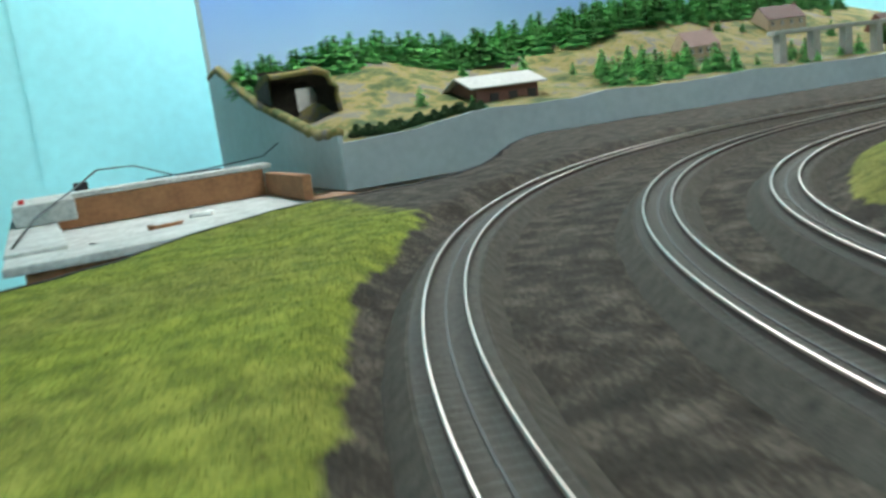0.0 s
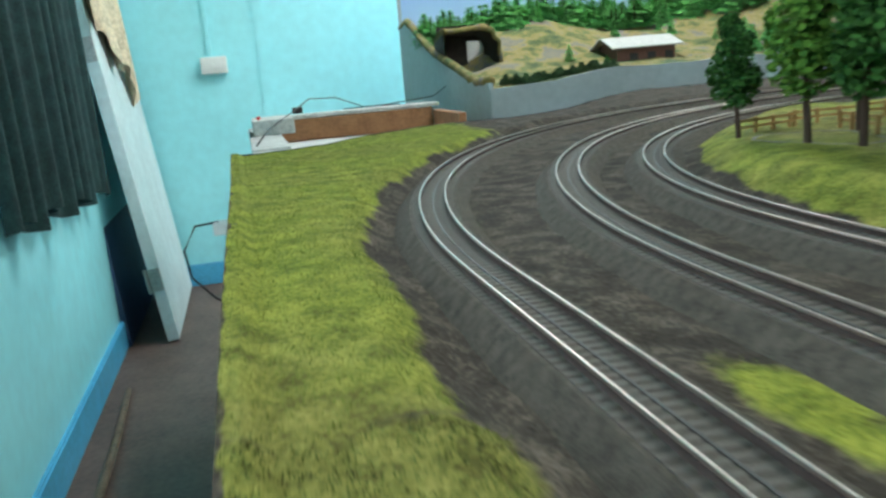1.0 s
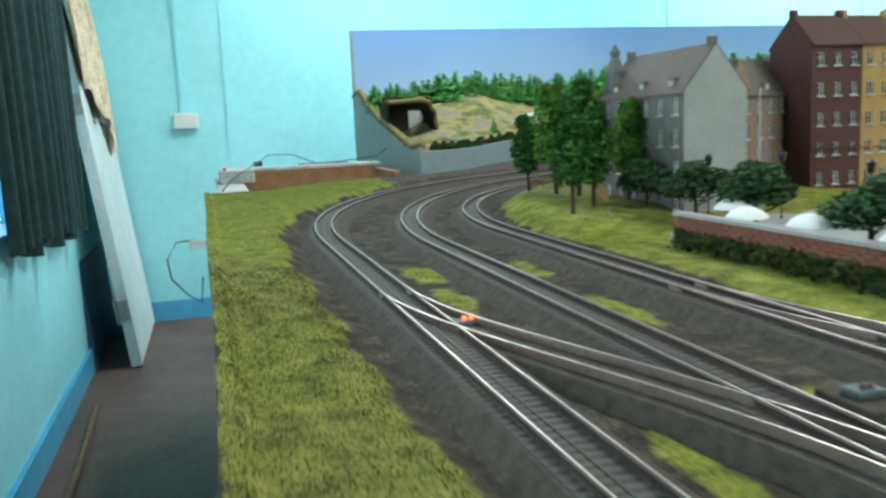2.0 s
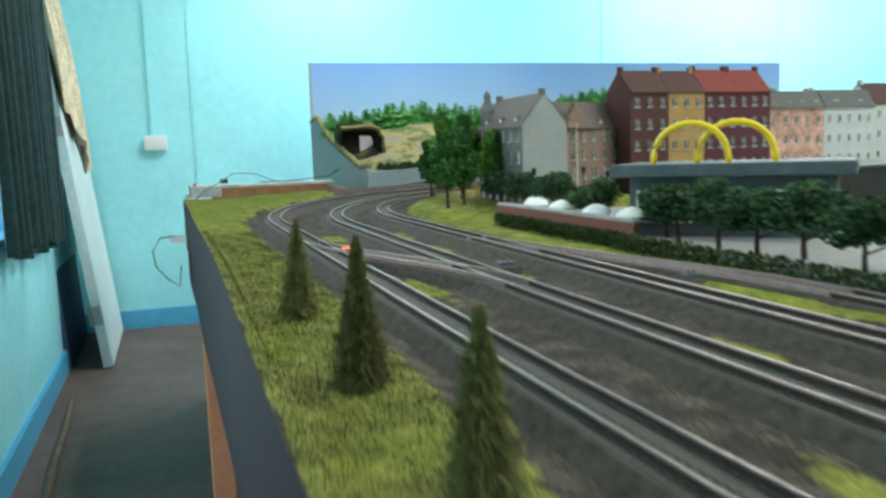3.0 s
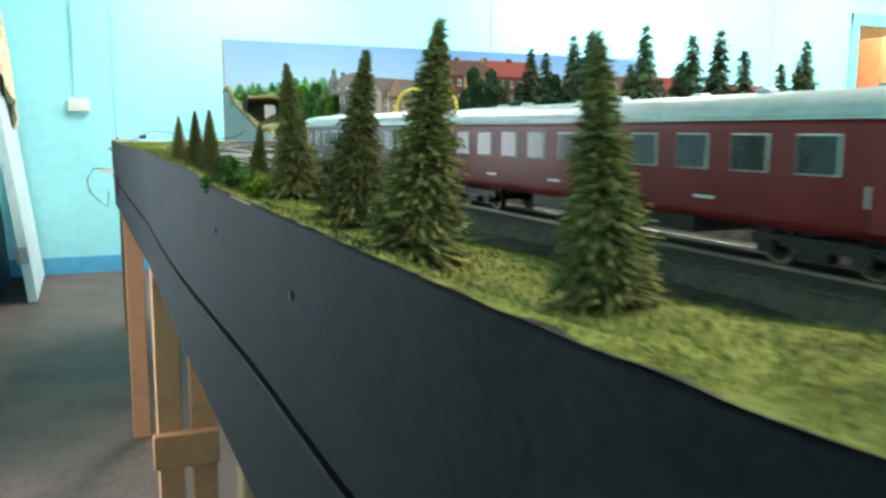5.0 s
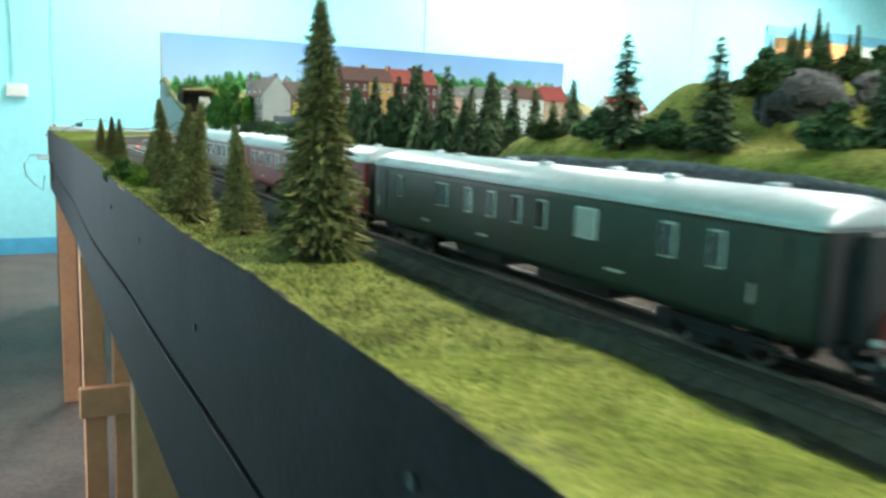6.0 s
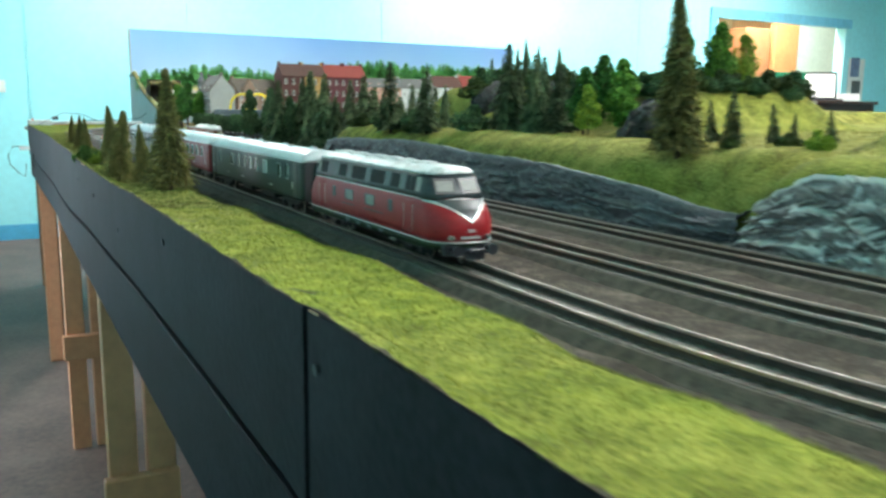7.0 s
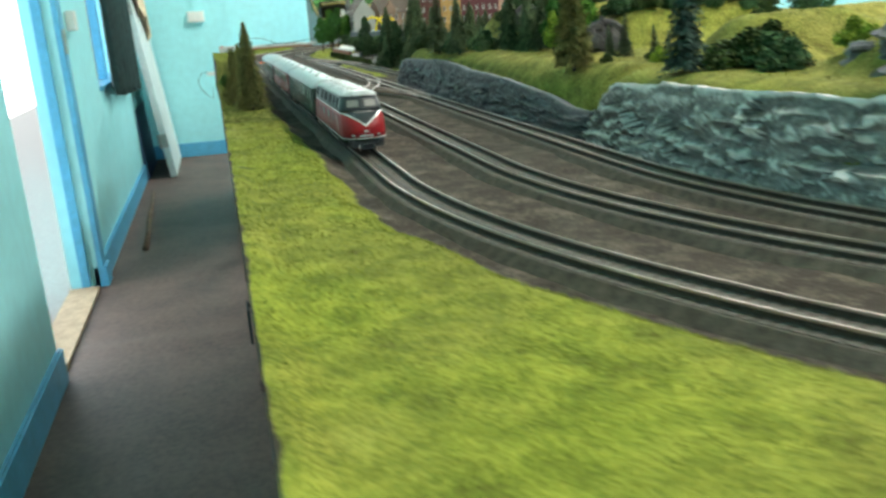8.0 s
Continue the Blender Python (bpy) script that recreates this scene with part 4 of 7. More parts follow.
rock_face(-1.830, -1.06, 0.013, 1.3, 0.6, "low carved rock wall along the track, its shade painted in dark grey")
rock_face(-2.75, -1.822, 0.017, 5.7, 1.35, "broad blue-grey carved rock slab beside the track")
for cx, cy, cz, r, seed in ((0.315, -2.075, 1.066, 0.05, 2.0), (0.335, -1.350, 1.076, 0.034, 8.0), (0.395, -1.358, 1.076, 0.036, 4.0), (0.455, -1.366, 1.064, 0.032, 5.0), (0.302, -1.648, 1.050, 0.032, 3.0), (0.33, -2.22, 1.06, 0.05, 6.0)):
    bm = bmesh.new()
    bmesh.ops.create_icosphere(bm, subdivisions=5, radius=1)
    for v in bm.verts:
        p = v.co.copy()
        near, cells = noise.voronoi(p * 2.2 + Vector((seed, 0, 0)))
        rugged = 1.0 if cy < -1.9 else 0.35
        d = 1 - 0.14 * rugged + 0.30 * rugged * noise.cell(cells[0] * 5.7) + 0.10 * rugged * (noise.ridged_multi_fractal(p * 1.7 + Vector((seed, 0, 0)), 0.9, 2.1, 5, 0.9, 2.0) - 1)
        v.co = Vector((p.x * r * 1.1, p.y * r * 0.95, p.z * r * (0.62 if cy < -1.9 else 0.9 if cy > -1.5 else 1.15))) * d
    tagged(part("boulder", bm, M_ROCK_WORN if cy > -1.9 else M_ROCK_DARK, None, "", False, Matrix.Translation((cx, cy, cz))), "grey carved rock outcrop set into the hill", "rock")

# ---- the mountain corner and the painted sky ----
BY = 2.885
bm = bmesh.new()
box(bm, 0.518, 3.105, BY, BY + 0.012, 0.92, 1.495)
structure("backdrop", bm, M_SKY, "board painted as a pale blue sky", "backdrop")
slab("trim", 0.508, 0.5175, BY - 0.004, BY + 0.014, 0.92, 1.495, M_PLATE, "grey edge strip of the sky board", "trim")


def hill_height(x, y):
    u = smooth(1.82, 2.78, y)
    front = 1.022 + 0.020 * smooth(0.55, 0.95, x)
    z = front + (0.15 + 0.05 * smooth(1.3, 2.4, x)) * u ** 1.4
    z += 0.05 * bump(x, y, 0.62, 2.35, 0.14, 0.2) * (1 - bump(x, y, 0.58, 2.27, 0.10, 0.12)) + 0.055 * bump(x, y, 0.9, 2.5, 0.14, 0.15)
    z -= 0.045 * bump(x, y, 0.60, 2.33, 0.09, 0.11)
    z += 0.06 * bump(x, y, 1.9, 2.55, 0.35, 0.25) + 0.04 * bump(x, y, 2.6, 2.5, 0.3, 0.25)
    return z + 0.012 * rough(x, y, 7) + 0.005 * rough(x, y, 22)


def front_edge(x):
    return 1.80 - 0.10 * smooth(0.9, 2.6, x)


mx, my = np.arange(0.515, 3.10, 0.02), np.linspace(0, 1, 50)
bm = bmesh.new()
mv = [[bm.verts.new((x, front_edge(x) + 0.012 + (BY - 0.014 - front_edge(x)) * v, hill_height(x, front_edge(x) + 0.012 + (BY - 0.014 - front_edge(x)) * v))) for v in my] for x in mx]
for i in range(len(mx) - 1):
    for j in range(len(my) - 1):
        c = (mv[i][j].co + mv[i + 1][j + 1].co) / 2
        # Gap left in the slope so lamp light reaches the plate behind the tunnel.
        if not (0.60 < c.x < 0.70 and 2.385 < c.y < 2.515):
            bm.faces.new((mv[i][j], mv[i + 1][j], mv[i + 1][j + 1], mv[i][j + 1]))
structure("hillside", bm, M_SLOPE, "brown and ochre scrub slope of the model mountain", "hill", True)

mount = thing("mountain_casing", pose(0, 0, 0), "grey painted boards closing the front of the model mountain", "casing")
bm = bmesh.new()
prof = [(BY - 0.004, 1.225), (2.76, 1.24), (2.70, 1.225), (2.55, 1.17), (2.4, 1.125), (2.2, 1.085), (2.0, 1.045), (1.93, 1.03), (1.80, 1.034)]
f1 = [bm.verts.new((0.503, y, z)) for y, z in prof] + [bm.verts.new((0.503, 1.80, 0.928)), bm.verts.new((0.503, BY - 0.004, 0.928))]
f2 = [bm.verts.new((0.513, v.co.y, v.co.z)) for v in f1]
bm.faces.new(f1)
bm.faces.new(f2[::-1])
for i in range(len(f1)):
    j = (i + 1) % len(f1)
    bm.faces.new((f1[i], f2[i], f2[j], f1[j]))
part("side_board", bm, M_PLATE, mount)
bm = bmesh.new()
lip = [(0.505, y, z + 0.004) for y, z in prof]
fine = []
for p, q in zip(lip, lip[1:]):
    for k in range(6):
        u = k / 6
        y = p[1] + (q[1] - p[1]) * u
        fine.append((0.512 + 0.004 * rough(y, 1, 30), y, p[2] + (q[2] - p[2]) * u + 0.004 * rough(y, 2, 40)))
tube(bm, fine, 0.013, 7)
part("scrub_edge", bm, M_SLOPE, mount, "ochre scrub spilling over the board", True)
bm = bmesh.new()
rows = []
for x in np.linspace(0.503, 2.98, 60):
    e, z = front_edge(x), hill_height(x, front_edge(x) + 0.012) + 0.004
    rows.append([bm.verts.new(p) for p in ((x, e - 0.012, 0.928), (x, e - 0.002, 0.928), (x, e - 0.002, z), (x, e - 0.012, z))])
for a, b in zip(rows, rows[1:]):
    for i in range(4):
        bm.faces.new((a[i], a[(i + 1) % 4], b[(i + 1) % 4], b[i]))
bm.faces.new(rows[0])
bm.faces.new(rows[-1])
part("front_board", bm, M_PLATE, mount)
bm = bmesh.new()
box(bm, 0.49, 3.10, 1.792, BY + 0.016, 0.905, 0.9195)
part("base", bm, M_PLY, mount)
for x, y in ((0.56, 1.85), (0.56, 2.7), (1.8, 1.85), (2.9, 2.7)):
    bm = bmesh.new()
    box(bm, x - 0.022, x + 0.022, y - 0.022, y + 0.022, FLOOR, 0.905)
    part("leg", bm, M_PINE, mount)

# tunnel mouth: a rough arch of rock with a way through
tunnel = thing("tunnel_portal", pose(0.578, 2.25, 1.080), "rough brown rock arch over a dark tunnel mouth", "tunnel")
tunnel.scale = (1.12, 1.0, 1.0)
bm = bmesh.new()
rings = []
for k, (dy, s) in enumerate(((0.0, 1.0), (0.03, 0.97), (0.06, 0.95), (0.09, 0.94), (0.12, 0.93))):
    ring = []
    for i in range(25):
        a = math.pi * i / 24
        n = 1 + 0.10 * noise.noise((math.cos(a) * 3, math.sin(a) * 3, k * 0.8))
        ring.append(bm.verts.new((max(-0.06, 0.088 * s * n * math.copysign(abs(math.cos(a)) ** 0.6, math.cos(a))), dy + 0.012 * noise.noise((a * 4, k, 0)), 0.096 * s * n * abs(math.sin(a)) ** 0.55)))
    rings.append(ring)
for a, b in zip(rings, rings[1:]):
    for i in range(24):
        bm.faces.new((a[i], a[i + 1], b[i + 1], b[i]))
part("arch", bm, M_CAVE, tunnel, "", True)
# scrub-covered bank round the mouth
bm = bmesh.new()
rings = []
for k, (dy, s) in enumerate(((0.003, 1.0), (-0.008, 1.06), (0.004, 1.15), (0.05, 1.3), (0.14, 1.42))):
    ring = []
    for i in range(33):
        a = math.pi * i / 32
        n = 1 + (0.10 if k < 1 else 0.16) * noise.noise((math.cos(a) * 3, math.sin(a) * 3, 0.2 + k * 0.1))
        up = s if k < 3 else 1.12
        side = 0.088 * s * n * math.copysign(abs(math.cos(a)) ** 0.6, math.cos(a))
        ring.append(bm.verts.new((max(side, -0.058), dy + 0.012 * noise.noise((a * 4, k * 0.3, 0)), 0.096 * up * n * abs(math.sin(a)) ** 0.55 - (0.02 if k == 4 else 0))))
    rings.append(ring)
for a, b in zip(rings, rings[1:]):
    for i in range(32):
        bm.faces.new((a[i], a[i + 1], b[i + 1], b[i]))
part("bank", bm, M_SLOPE, tunnel, "ochre scrub bank round the mouth", True)
bm = bmesh.new()
box(bm, -0.052, 0.030, 0.122, 0.128, -0.02, 0.12)
box(bm, 0.084, 0.10, 0.122, 0.128, -0.02, 0.12)
box(bm, 0.030, 0.084, 0.122, 0.128, 0.072, 0.12)
part("inner_wall", bm, M_CAVE, tunnel)
# Added white plate in place of the bright view through the far end.
bm = bmesh.new()
box(bm, 0.02, 0.15, 0.262, 0.266, -0.03, 0.075)
part("far_opening", bm, M_WHITEBOARD, tunnel, "white plate added for the brightness seen through the tunnel")

# low wooden tray with cables between the table and the wall
tray = thing("wooden_tray", pose(0.185, 1.715, 0.90), "open wooden tray with white-painted rim and loose cables", "tray")
for x0, x1, y0, y1, z0, z1, m in ((-0.20, 0.24, 0.38, 0.40, 0.02, 0.078, M_TRAY_WOOD), (-0.24, 0.28, -0.42, -0.40, 0.0, 0.050, M_TRAY_WOOD), (-0.24, -0.22, -0.40, 0.38, 0.02, 0.055, M_TRAY_WOOD), (-0.24, 0.28, -0.40, 0.40, 0.0, 0.019, M_TRAY),
                                  (-0.26, 0.28, -0.44, -0.35, 0.0505, 0.061, M_TRAY), (-0.22, 0.26, 0.38, 0.45, 0.0785, 0.089, M_TRAY), (-0.26, -0.19, -0.349, 0.37, 0.0555, 0.066, M_TRAY), (0.24, 0.26, 0.10, 0.38, 0.02, 0.07, M_TRAY_WOOD), (-0.25, -0.16, 0.0, 0.20, 0.0665, 0.10, M_TRAY)):
    box_part("board", x0, x1, y0, y1, z0, z1, m, tray, bevel=0.003)
for pts in ([(-0.25, -0.30, 0.068), (-0.22, -0.1, 0.085), (-0.15, 0.1, 0.112), (-0.10, 0.3, 0.13), (-0.02, 0.41, 0.125), (0.06, 0.42, 0.092), (0.16, 0.425, 0.091)], [(-0.15, 0.02, 0.0215), (-0.05, -0.12, 0.0215), (0.05, -0.05, 0.0215), (0.14, -0.2, 0.0215)], [(0.0, 0.42, 0.092), (0.12, 0.44, 0.093), (0.25, 0.40, 0.105), (0.275, 0.35, 0.13)]):
    bm = bmesh.new()
    tube(bm, pts, 0.0016, 6)
    part("cable", bm, M_CABLE, tray, "", True)
box_part("adapter", -0.15, -0.125, 0.20, 0.215, 0.100, 0.115, M_CABLE, tray, bevel=0.003)
box_part("plug", -0.24, -0.231, 0.03, 0.045, 0.1005, 0.108, M_RED_PLUG, tray, "red plug", 0.002)
for k, (x, y, w, d, a, m) in enumerate(((0.10, -0.28, 0.05, 0.03, 25, M_TRAY), (0.15, -0.34, 0.06, 0.02, -15, M_TRAY_WOOD), (0.20, -0.22, 0.03, 0.04, 50, M_TRAY), (-0.02, 0.1, 0.06, 0.012, 12, M_TRAY_WOOD), (0.06, 0.18, 0.04, 0.03, -30, M_PLASTIC))):
    bm = bmesh.new()
    box(bm, -w / 2, w / 2, -d / 2, d / 2, 0, 0.006)
    bmesh.ops.subdivide_edges(bm, edges=bm.edges[:], cuts=3, use_grid_fill=True)
    for v in bm.verts:
        v.co += Vector((rough(v.co.x + k, v.co.y, 60) * 0.006, rough(v.co.y, v.co.x + k, 60) * 0.006, max(0, v.co.z) * rough(v.co.x, v.co.y + k, 50)))
    part("scrap", bm, m, tray, "crumpled scrap", True, pose(x, y, 0.0615 if y < -0.3 else 0.0193, 0, 0, a))
for x in (-0.21, 0.22):
    for y in (-0.36, 0.36):
        bm = bmesh.new()
        box(bm, x - 0.02, x + 0.02, y - 0.02, y + 0.02, FLOOR - 0.90, -0.0005)
        part("leg", bm, M_TRAY_WOOD, tray)

# ---- the train ----
TRAIN_X, LOCO_Y, COACH_Y = 0.00825, -1.748, -1.512


def end_line(x, w, length, rc, bow):
    """How far an end reaches at sideways place x: a bowed front with rounded corners."""
    a = abs(x)
    y = length - bow * (a / w) ** 2
    if a > w - rc:
        y -= rc * (1 - math.sqrt(max(0.0, 1 - ((a - (w - rc)) / rc) ** 2)))
    return y


def ring(bm, z, w, length, rc, bow, n=14):
    """A closed outline of a vehicle at one height."""
    xs_ = [w * math.sin(math.pi / 2 * (-1 + 2 * i / n)) for i in range(n + 1)]
    p = [(x, -end_line(x, w, length, rc, bow), z) for x in xs_] + [(x, end_line(x, w, length, rc, bow), z) for x in reversed(xs_)]
    return [bm.verts.new(q) for q in p]


def rings_mesh(levels, cap_low=True, cap_top=True):
    bm = bmesh.new()
    rs = [ring(bm, *l) for l in levels]
    for a, b in zip(rs, rs[1:]):
        for i in range(len(a)):
            j = (i + 1) % len(a)
            bm.faces.new((a[i], a[j], b[j], b[i]))
    if cap_low:
        bm.faces.new(rs[0])
    if cap_top:
        bm.faces.new(rs[-1])
    return bm


def plate(name, parent, mat, sx, sy, sz, m, label="", bevel=0.0):
    bm = bmesh.new()
    box(bm, -sx / 2, sx / 2, -sy / 2, sy / 2, -sz / 2, sz / 2)
    if bevel:
        bmesh.ops.bevel(bm, geom=bm.edges[:], offset=bevel, segments=1, affect="EDGES")
    return part(name, bm, mat, parent, label, at=m)


def wheelset(parent, y, r, gauge=0.0078):
    for sx in (-1, 1):
        bm = bmesh.new()
        bmesh.ops.create_cone(bm, segments=20, radius1=r, radius2=r * 0.97, depth=0.0018, cap_ends=True, matrix=pose(sx * gauge, y, r, 0, 90 * sx, 0))
        w = part("wheel", bm, M_BUFFER, parent)
        bm = bmesh.new()
        pts = [(sx * (gauge + 0.001), y + (r - 0.0006) * math.cos(a), r + (r - 0.0006) * math.sin(a)) for a in np.linspace(0, math.tau, 21)]
        tube(bm, pts, 0.0006, 5)
        part("tyre", bm, M_RAIL, w, "polished steel tyre")
    bm = bmesh.new()
    tube(bm, [(-gauge, y, r), (gauge, y, r)], 0.0012, 6)
    part("axle", bm, M_BUFFER, parent)


def bogie(parent, y, base, r, w):
    for sx in (-1, 1):
        bm = bmesh.new()
        x = sx * w
        box(bm, x - 0.001, x + 0.001, y - base / 2 - 0.006, y + base / 2 + 0.006, 0.0055, 0.0085)
        for dy in (-base / 2, base / 2):
            box(bm, x - 0.0022, x + 0.0022, y + dy - 0.0028, y + dy + 0.0028, 0.0035, 0.0068)
        box(bm, x - 0.002, x + 0.002, y - 0.005, y + 0.005, 0.003, 0.0055)
        part("bogie_frame", bm, M_BUFFER, parent)
    for dy in (-base / 2, base / 2):
        wheelset(parent, y + dy, r)


def coupling(parent, y, sgn):
    bm = bmesh.new()
    box(bm, -0.002, 0.002, y, y + sgn * 0.007, 0.005, 0.0068)
    box(bm, -0.0055, 0.0055, y + sgn * 0.006, y + sgn * 0.0072, 0.004, 0.0082)
    tube(bm, [(-0.005, y + sgn * 0.0065, 0.008), (-0.004, y + sgn * 0.0095, 0.0095), (0.004, y + sgn * 0.0095, 0.0095), (0.005, y + sgn * 0.0065, 0.008)], 0.0005, 5)
    part("coupling", bm, M_BUFFER, parent)


# diesel locomotive: nose towards -y
loco = thing("diesel_locomotive", pose(TRAIN_X, LOCO_Y, 1.0), "red and dark grey model diesel locomotive with a silver roof", "locomotive")
loco.scale = (0.95, 0.885, 0.925)
LOW = [(0.0125, 0.0181, 0.1050, 0.010, 0.004), (0.0165, 0.0184, 0.1072, 0.011, 0.0045), (0.0215, 0.0184, 0.1074, 0.011, 0.005), (0.0255, 0.0183, 0.1060, 0.011, 0.0055), (0.0290, 0.0182, 0.1030, 0.010, 0.006), (0.0315, 0.0180, 0.0992, 0.009, 0.006), (0.0335, 0.0178, 0.0945, 0.008, 0.005)]
part("lower_body", rings_mesh(LOW), M_LOCO_RED, loco, "dark red lower body", True)
part("upper_body", rings_mesh([(0.0336, 0.0178, 0.0942, 0.006, 0.003), (0.037, 0.0174, 0.0925, 0.006, 0.003), (0.0462, 0.0156, 0.0865, 0.006, 0.003)]), M_LOCO_GREY, loco, "dark grey upper body", True)
part("roof", rings_mesh([(0.0463, 0.0159, 0.0875, 0.006, 0.003), (0.0475, 0.0150, 0.0866, 0.006, 0.003), (0.0492, 0.0118, 0.0845, 0.006, 0.003), (0.0500, 0.0070, 0.0820, 0.005, 0.002), (0.0503, 0.0020, 0.0800, 0.0015, 0.001)]), M_LOCO_ROOF, loco, "silver-grey weathered roof", True)
part("skirt", rings_mesh([(0.0078, 0.0168, 0.1035, 0.012, 0.004), (0.0095, 0.0177, 0.1045, 0.012, 0.004), (0.0120, 0.0182, 0.1062, 0.011, 0.0045)]), M_SKIRT, loco, "dark green skirt", True)
part("waist_line", rings_mesh([(0.0120, 0.01835, 0.1069, 0.011, 0.0045), (0.0121, 0.0186, 0.1073, 0.011, 0.0045), (0.0125, 0.0186, 0.1073, 0.011, 0.0045), (0.0126, 0.01835, 0.1069, 0.011, 0.0045)]), M_SILVER, loco, "silver line", True)
part("belt_line", rings_mesh([(0.03345, 0.0176, 0.0935, 0.007, 0.004), (0.0335, 0.01805, 0.0946, 0.008, 0.005), (0.0339, 0.01805, 0.0944, 0.008, 0.005), (0.03425, 0.0174, 0.0932, 0.006, 0.003)]), M_SILVER, loco, "silver line", True)


def low_front(x, z):
    """Reach of the nose at a place across and up."""
    for a, b in zip(LOW, LOW[1:]):
        if a[0] <= z <= b[0]:
            u = (z - a[0]) / (b[0] - a[0])
            w, l, rc, bow = (a[i] + (b[i] - a[i]) * u for i in (1, 2, 3, 4))
            return end_line(min(abs(x), w), w, l, rc, bow)
    return LOW[-1][2]


for sgn in (-1, 1):
    # grey bib and silver chevron over the nose
    for name, mat, lift, w0, w1 in (("nose_bib", M_LOCO_GREY, 0.00025, 0.0, 1.0), ("chevron", M_SILVER, 0.0006, 0.86, 1.06)):
        bm = bmesh.new()
        n, rows = 24, []
        for i in range(n + 1):
            x = -0.0176 + 0.0352 * i / n
            zv = 0.0332 - 0.0100 * (1 - (abs(x) / 0.0176)) ** 1.45
            row = []
            for k in range(9):
                u = w0 + (w1 - w0) * k / 8
                z = 0.0334 - (0.0334 - zv) * u if name == "nose_bib" else zv + 0.0007 * (1 - 2 * k / 8)
                z = min(0.0334, z)
                row.append(bm.verts.new((x, sgn * (low_front(x, z) + lift), z)))
            rows.append(row)
        for a, b in zip(rows, rows[1:]):
            for k in range(8):
                bm.faces.new((a[k], a[k + 1], b[k + 1], b[k]))
        part(name, bm, mat, loco, "bright silver chevron" if name == "chevron" else "dark grey bonnet panel", True)
    # windscreens
    for sx in (-1, 1):
        m = Matrix.Translation((sx * 0.0072, sgn * 0.0898, 0.0402)) @ Euler((radians(sgn * 31), 0, radians(sgn * sx * -7))).to_matrix().to_4x4()
        f = plate("windscreen_frame", loco, M_BUFFER, 0.0122, 0.0008, 0.0096, m, "", 0.0003)
        plate("windscreen", f, M_PALE_GLASS, 0.0096, 0.0012, 0.0064, Matrix.Identity(4), "pale grey windscreen", 0.0003)
        # lamps, buffers
        bm = bmesh.new()
        bmesh.ops.create_cone(bm, segments=12, radius1=0.0014, radius2=0.0011, depth=0.003, cap_ends=True, matrix=pose(sx * 0.0105, sgn * 0.1052, 0.0150, 90, 0, 0))
        l = part("headlight", bm, M_SILVER, loco, "silver rimmed headlight")
        bm = bmesh.new()
        bmesh.ops.create_uvsphere(bm, u_segments=10, v_segments=6, radius=0.0012, matrix=Matrix.Translation((sx * 0.0105, sgn * 0.1066, 0.0150)))
        part("lens", bm, M_PALE_GLASS, l, "", True)
        bm = bmesh.new()
        tube(bm, [(sx * 0.0102, sgn * 0.104, 0.0088), (sx * 0.0102, sgn * 0.111, 0.0088)], 0.0014, 8)
        b = part("buffer", bm, M_BUFFER, loco)
        bm = bmesh.new()
        tube(bm, [(sx * 0.0102, sgn * 0.1110, 0.0088), (sx * 0.0102, sgn * 0.1118, 0.0088)], 0.0030, 12)
        part("buffer_head", bm, M_BUFFER, b)
        bm = bmesh.new()
        tube(bm, [(sx * 0.006, sgn * 0.1045, 0.007), (sx * 0.007, sgn * 0.108, 0.004), (sx * 0.006, sgn * 0.107, 0.0025)], 0.0005, 5)
        part("brake_hose", bm, M_SILVER, loco)
    plate("bumper_beam", loco, M_BUFFER, 0.029, 0.004, 0.006, pose(0, sgn * 0.1025, 0.0082), "", 0.0008)
    for dz, w in ((0.0148, 0.011), (0.0185, 0.004)):
        plate("number_bar", loco, M_SILVER, w, 0.0005, 0.0013, pose(0, sgn * (low_front(0, dz) + 0.0002), dz), "row of small silver characters shown as a bar")
    coupling(loco, sgn * 0.104, sgn)
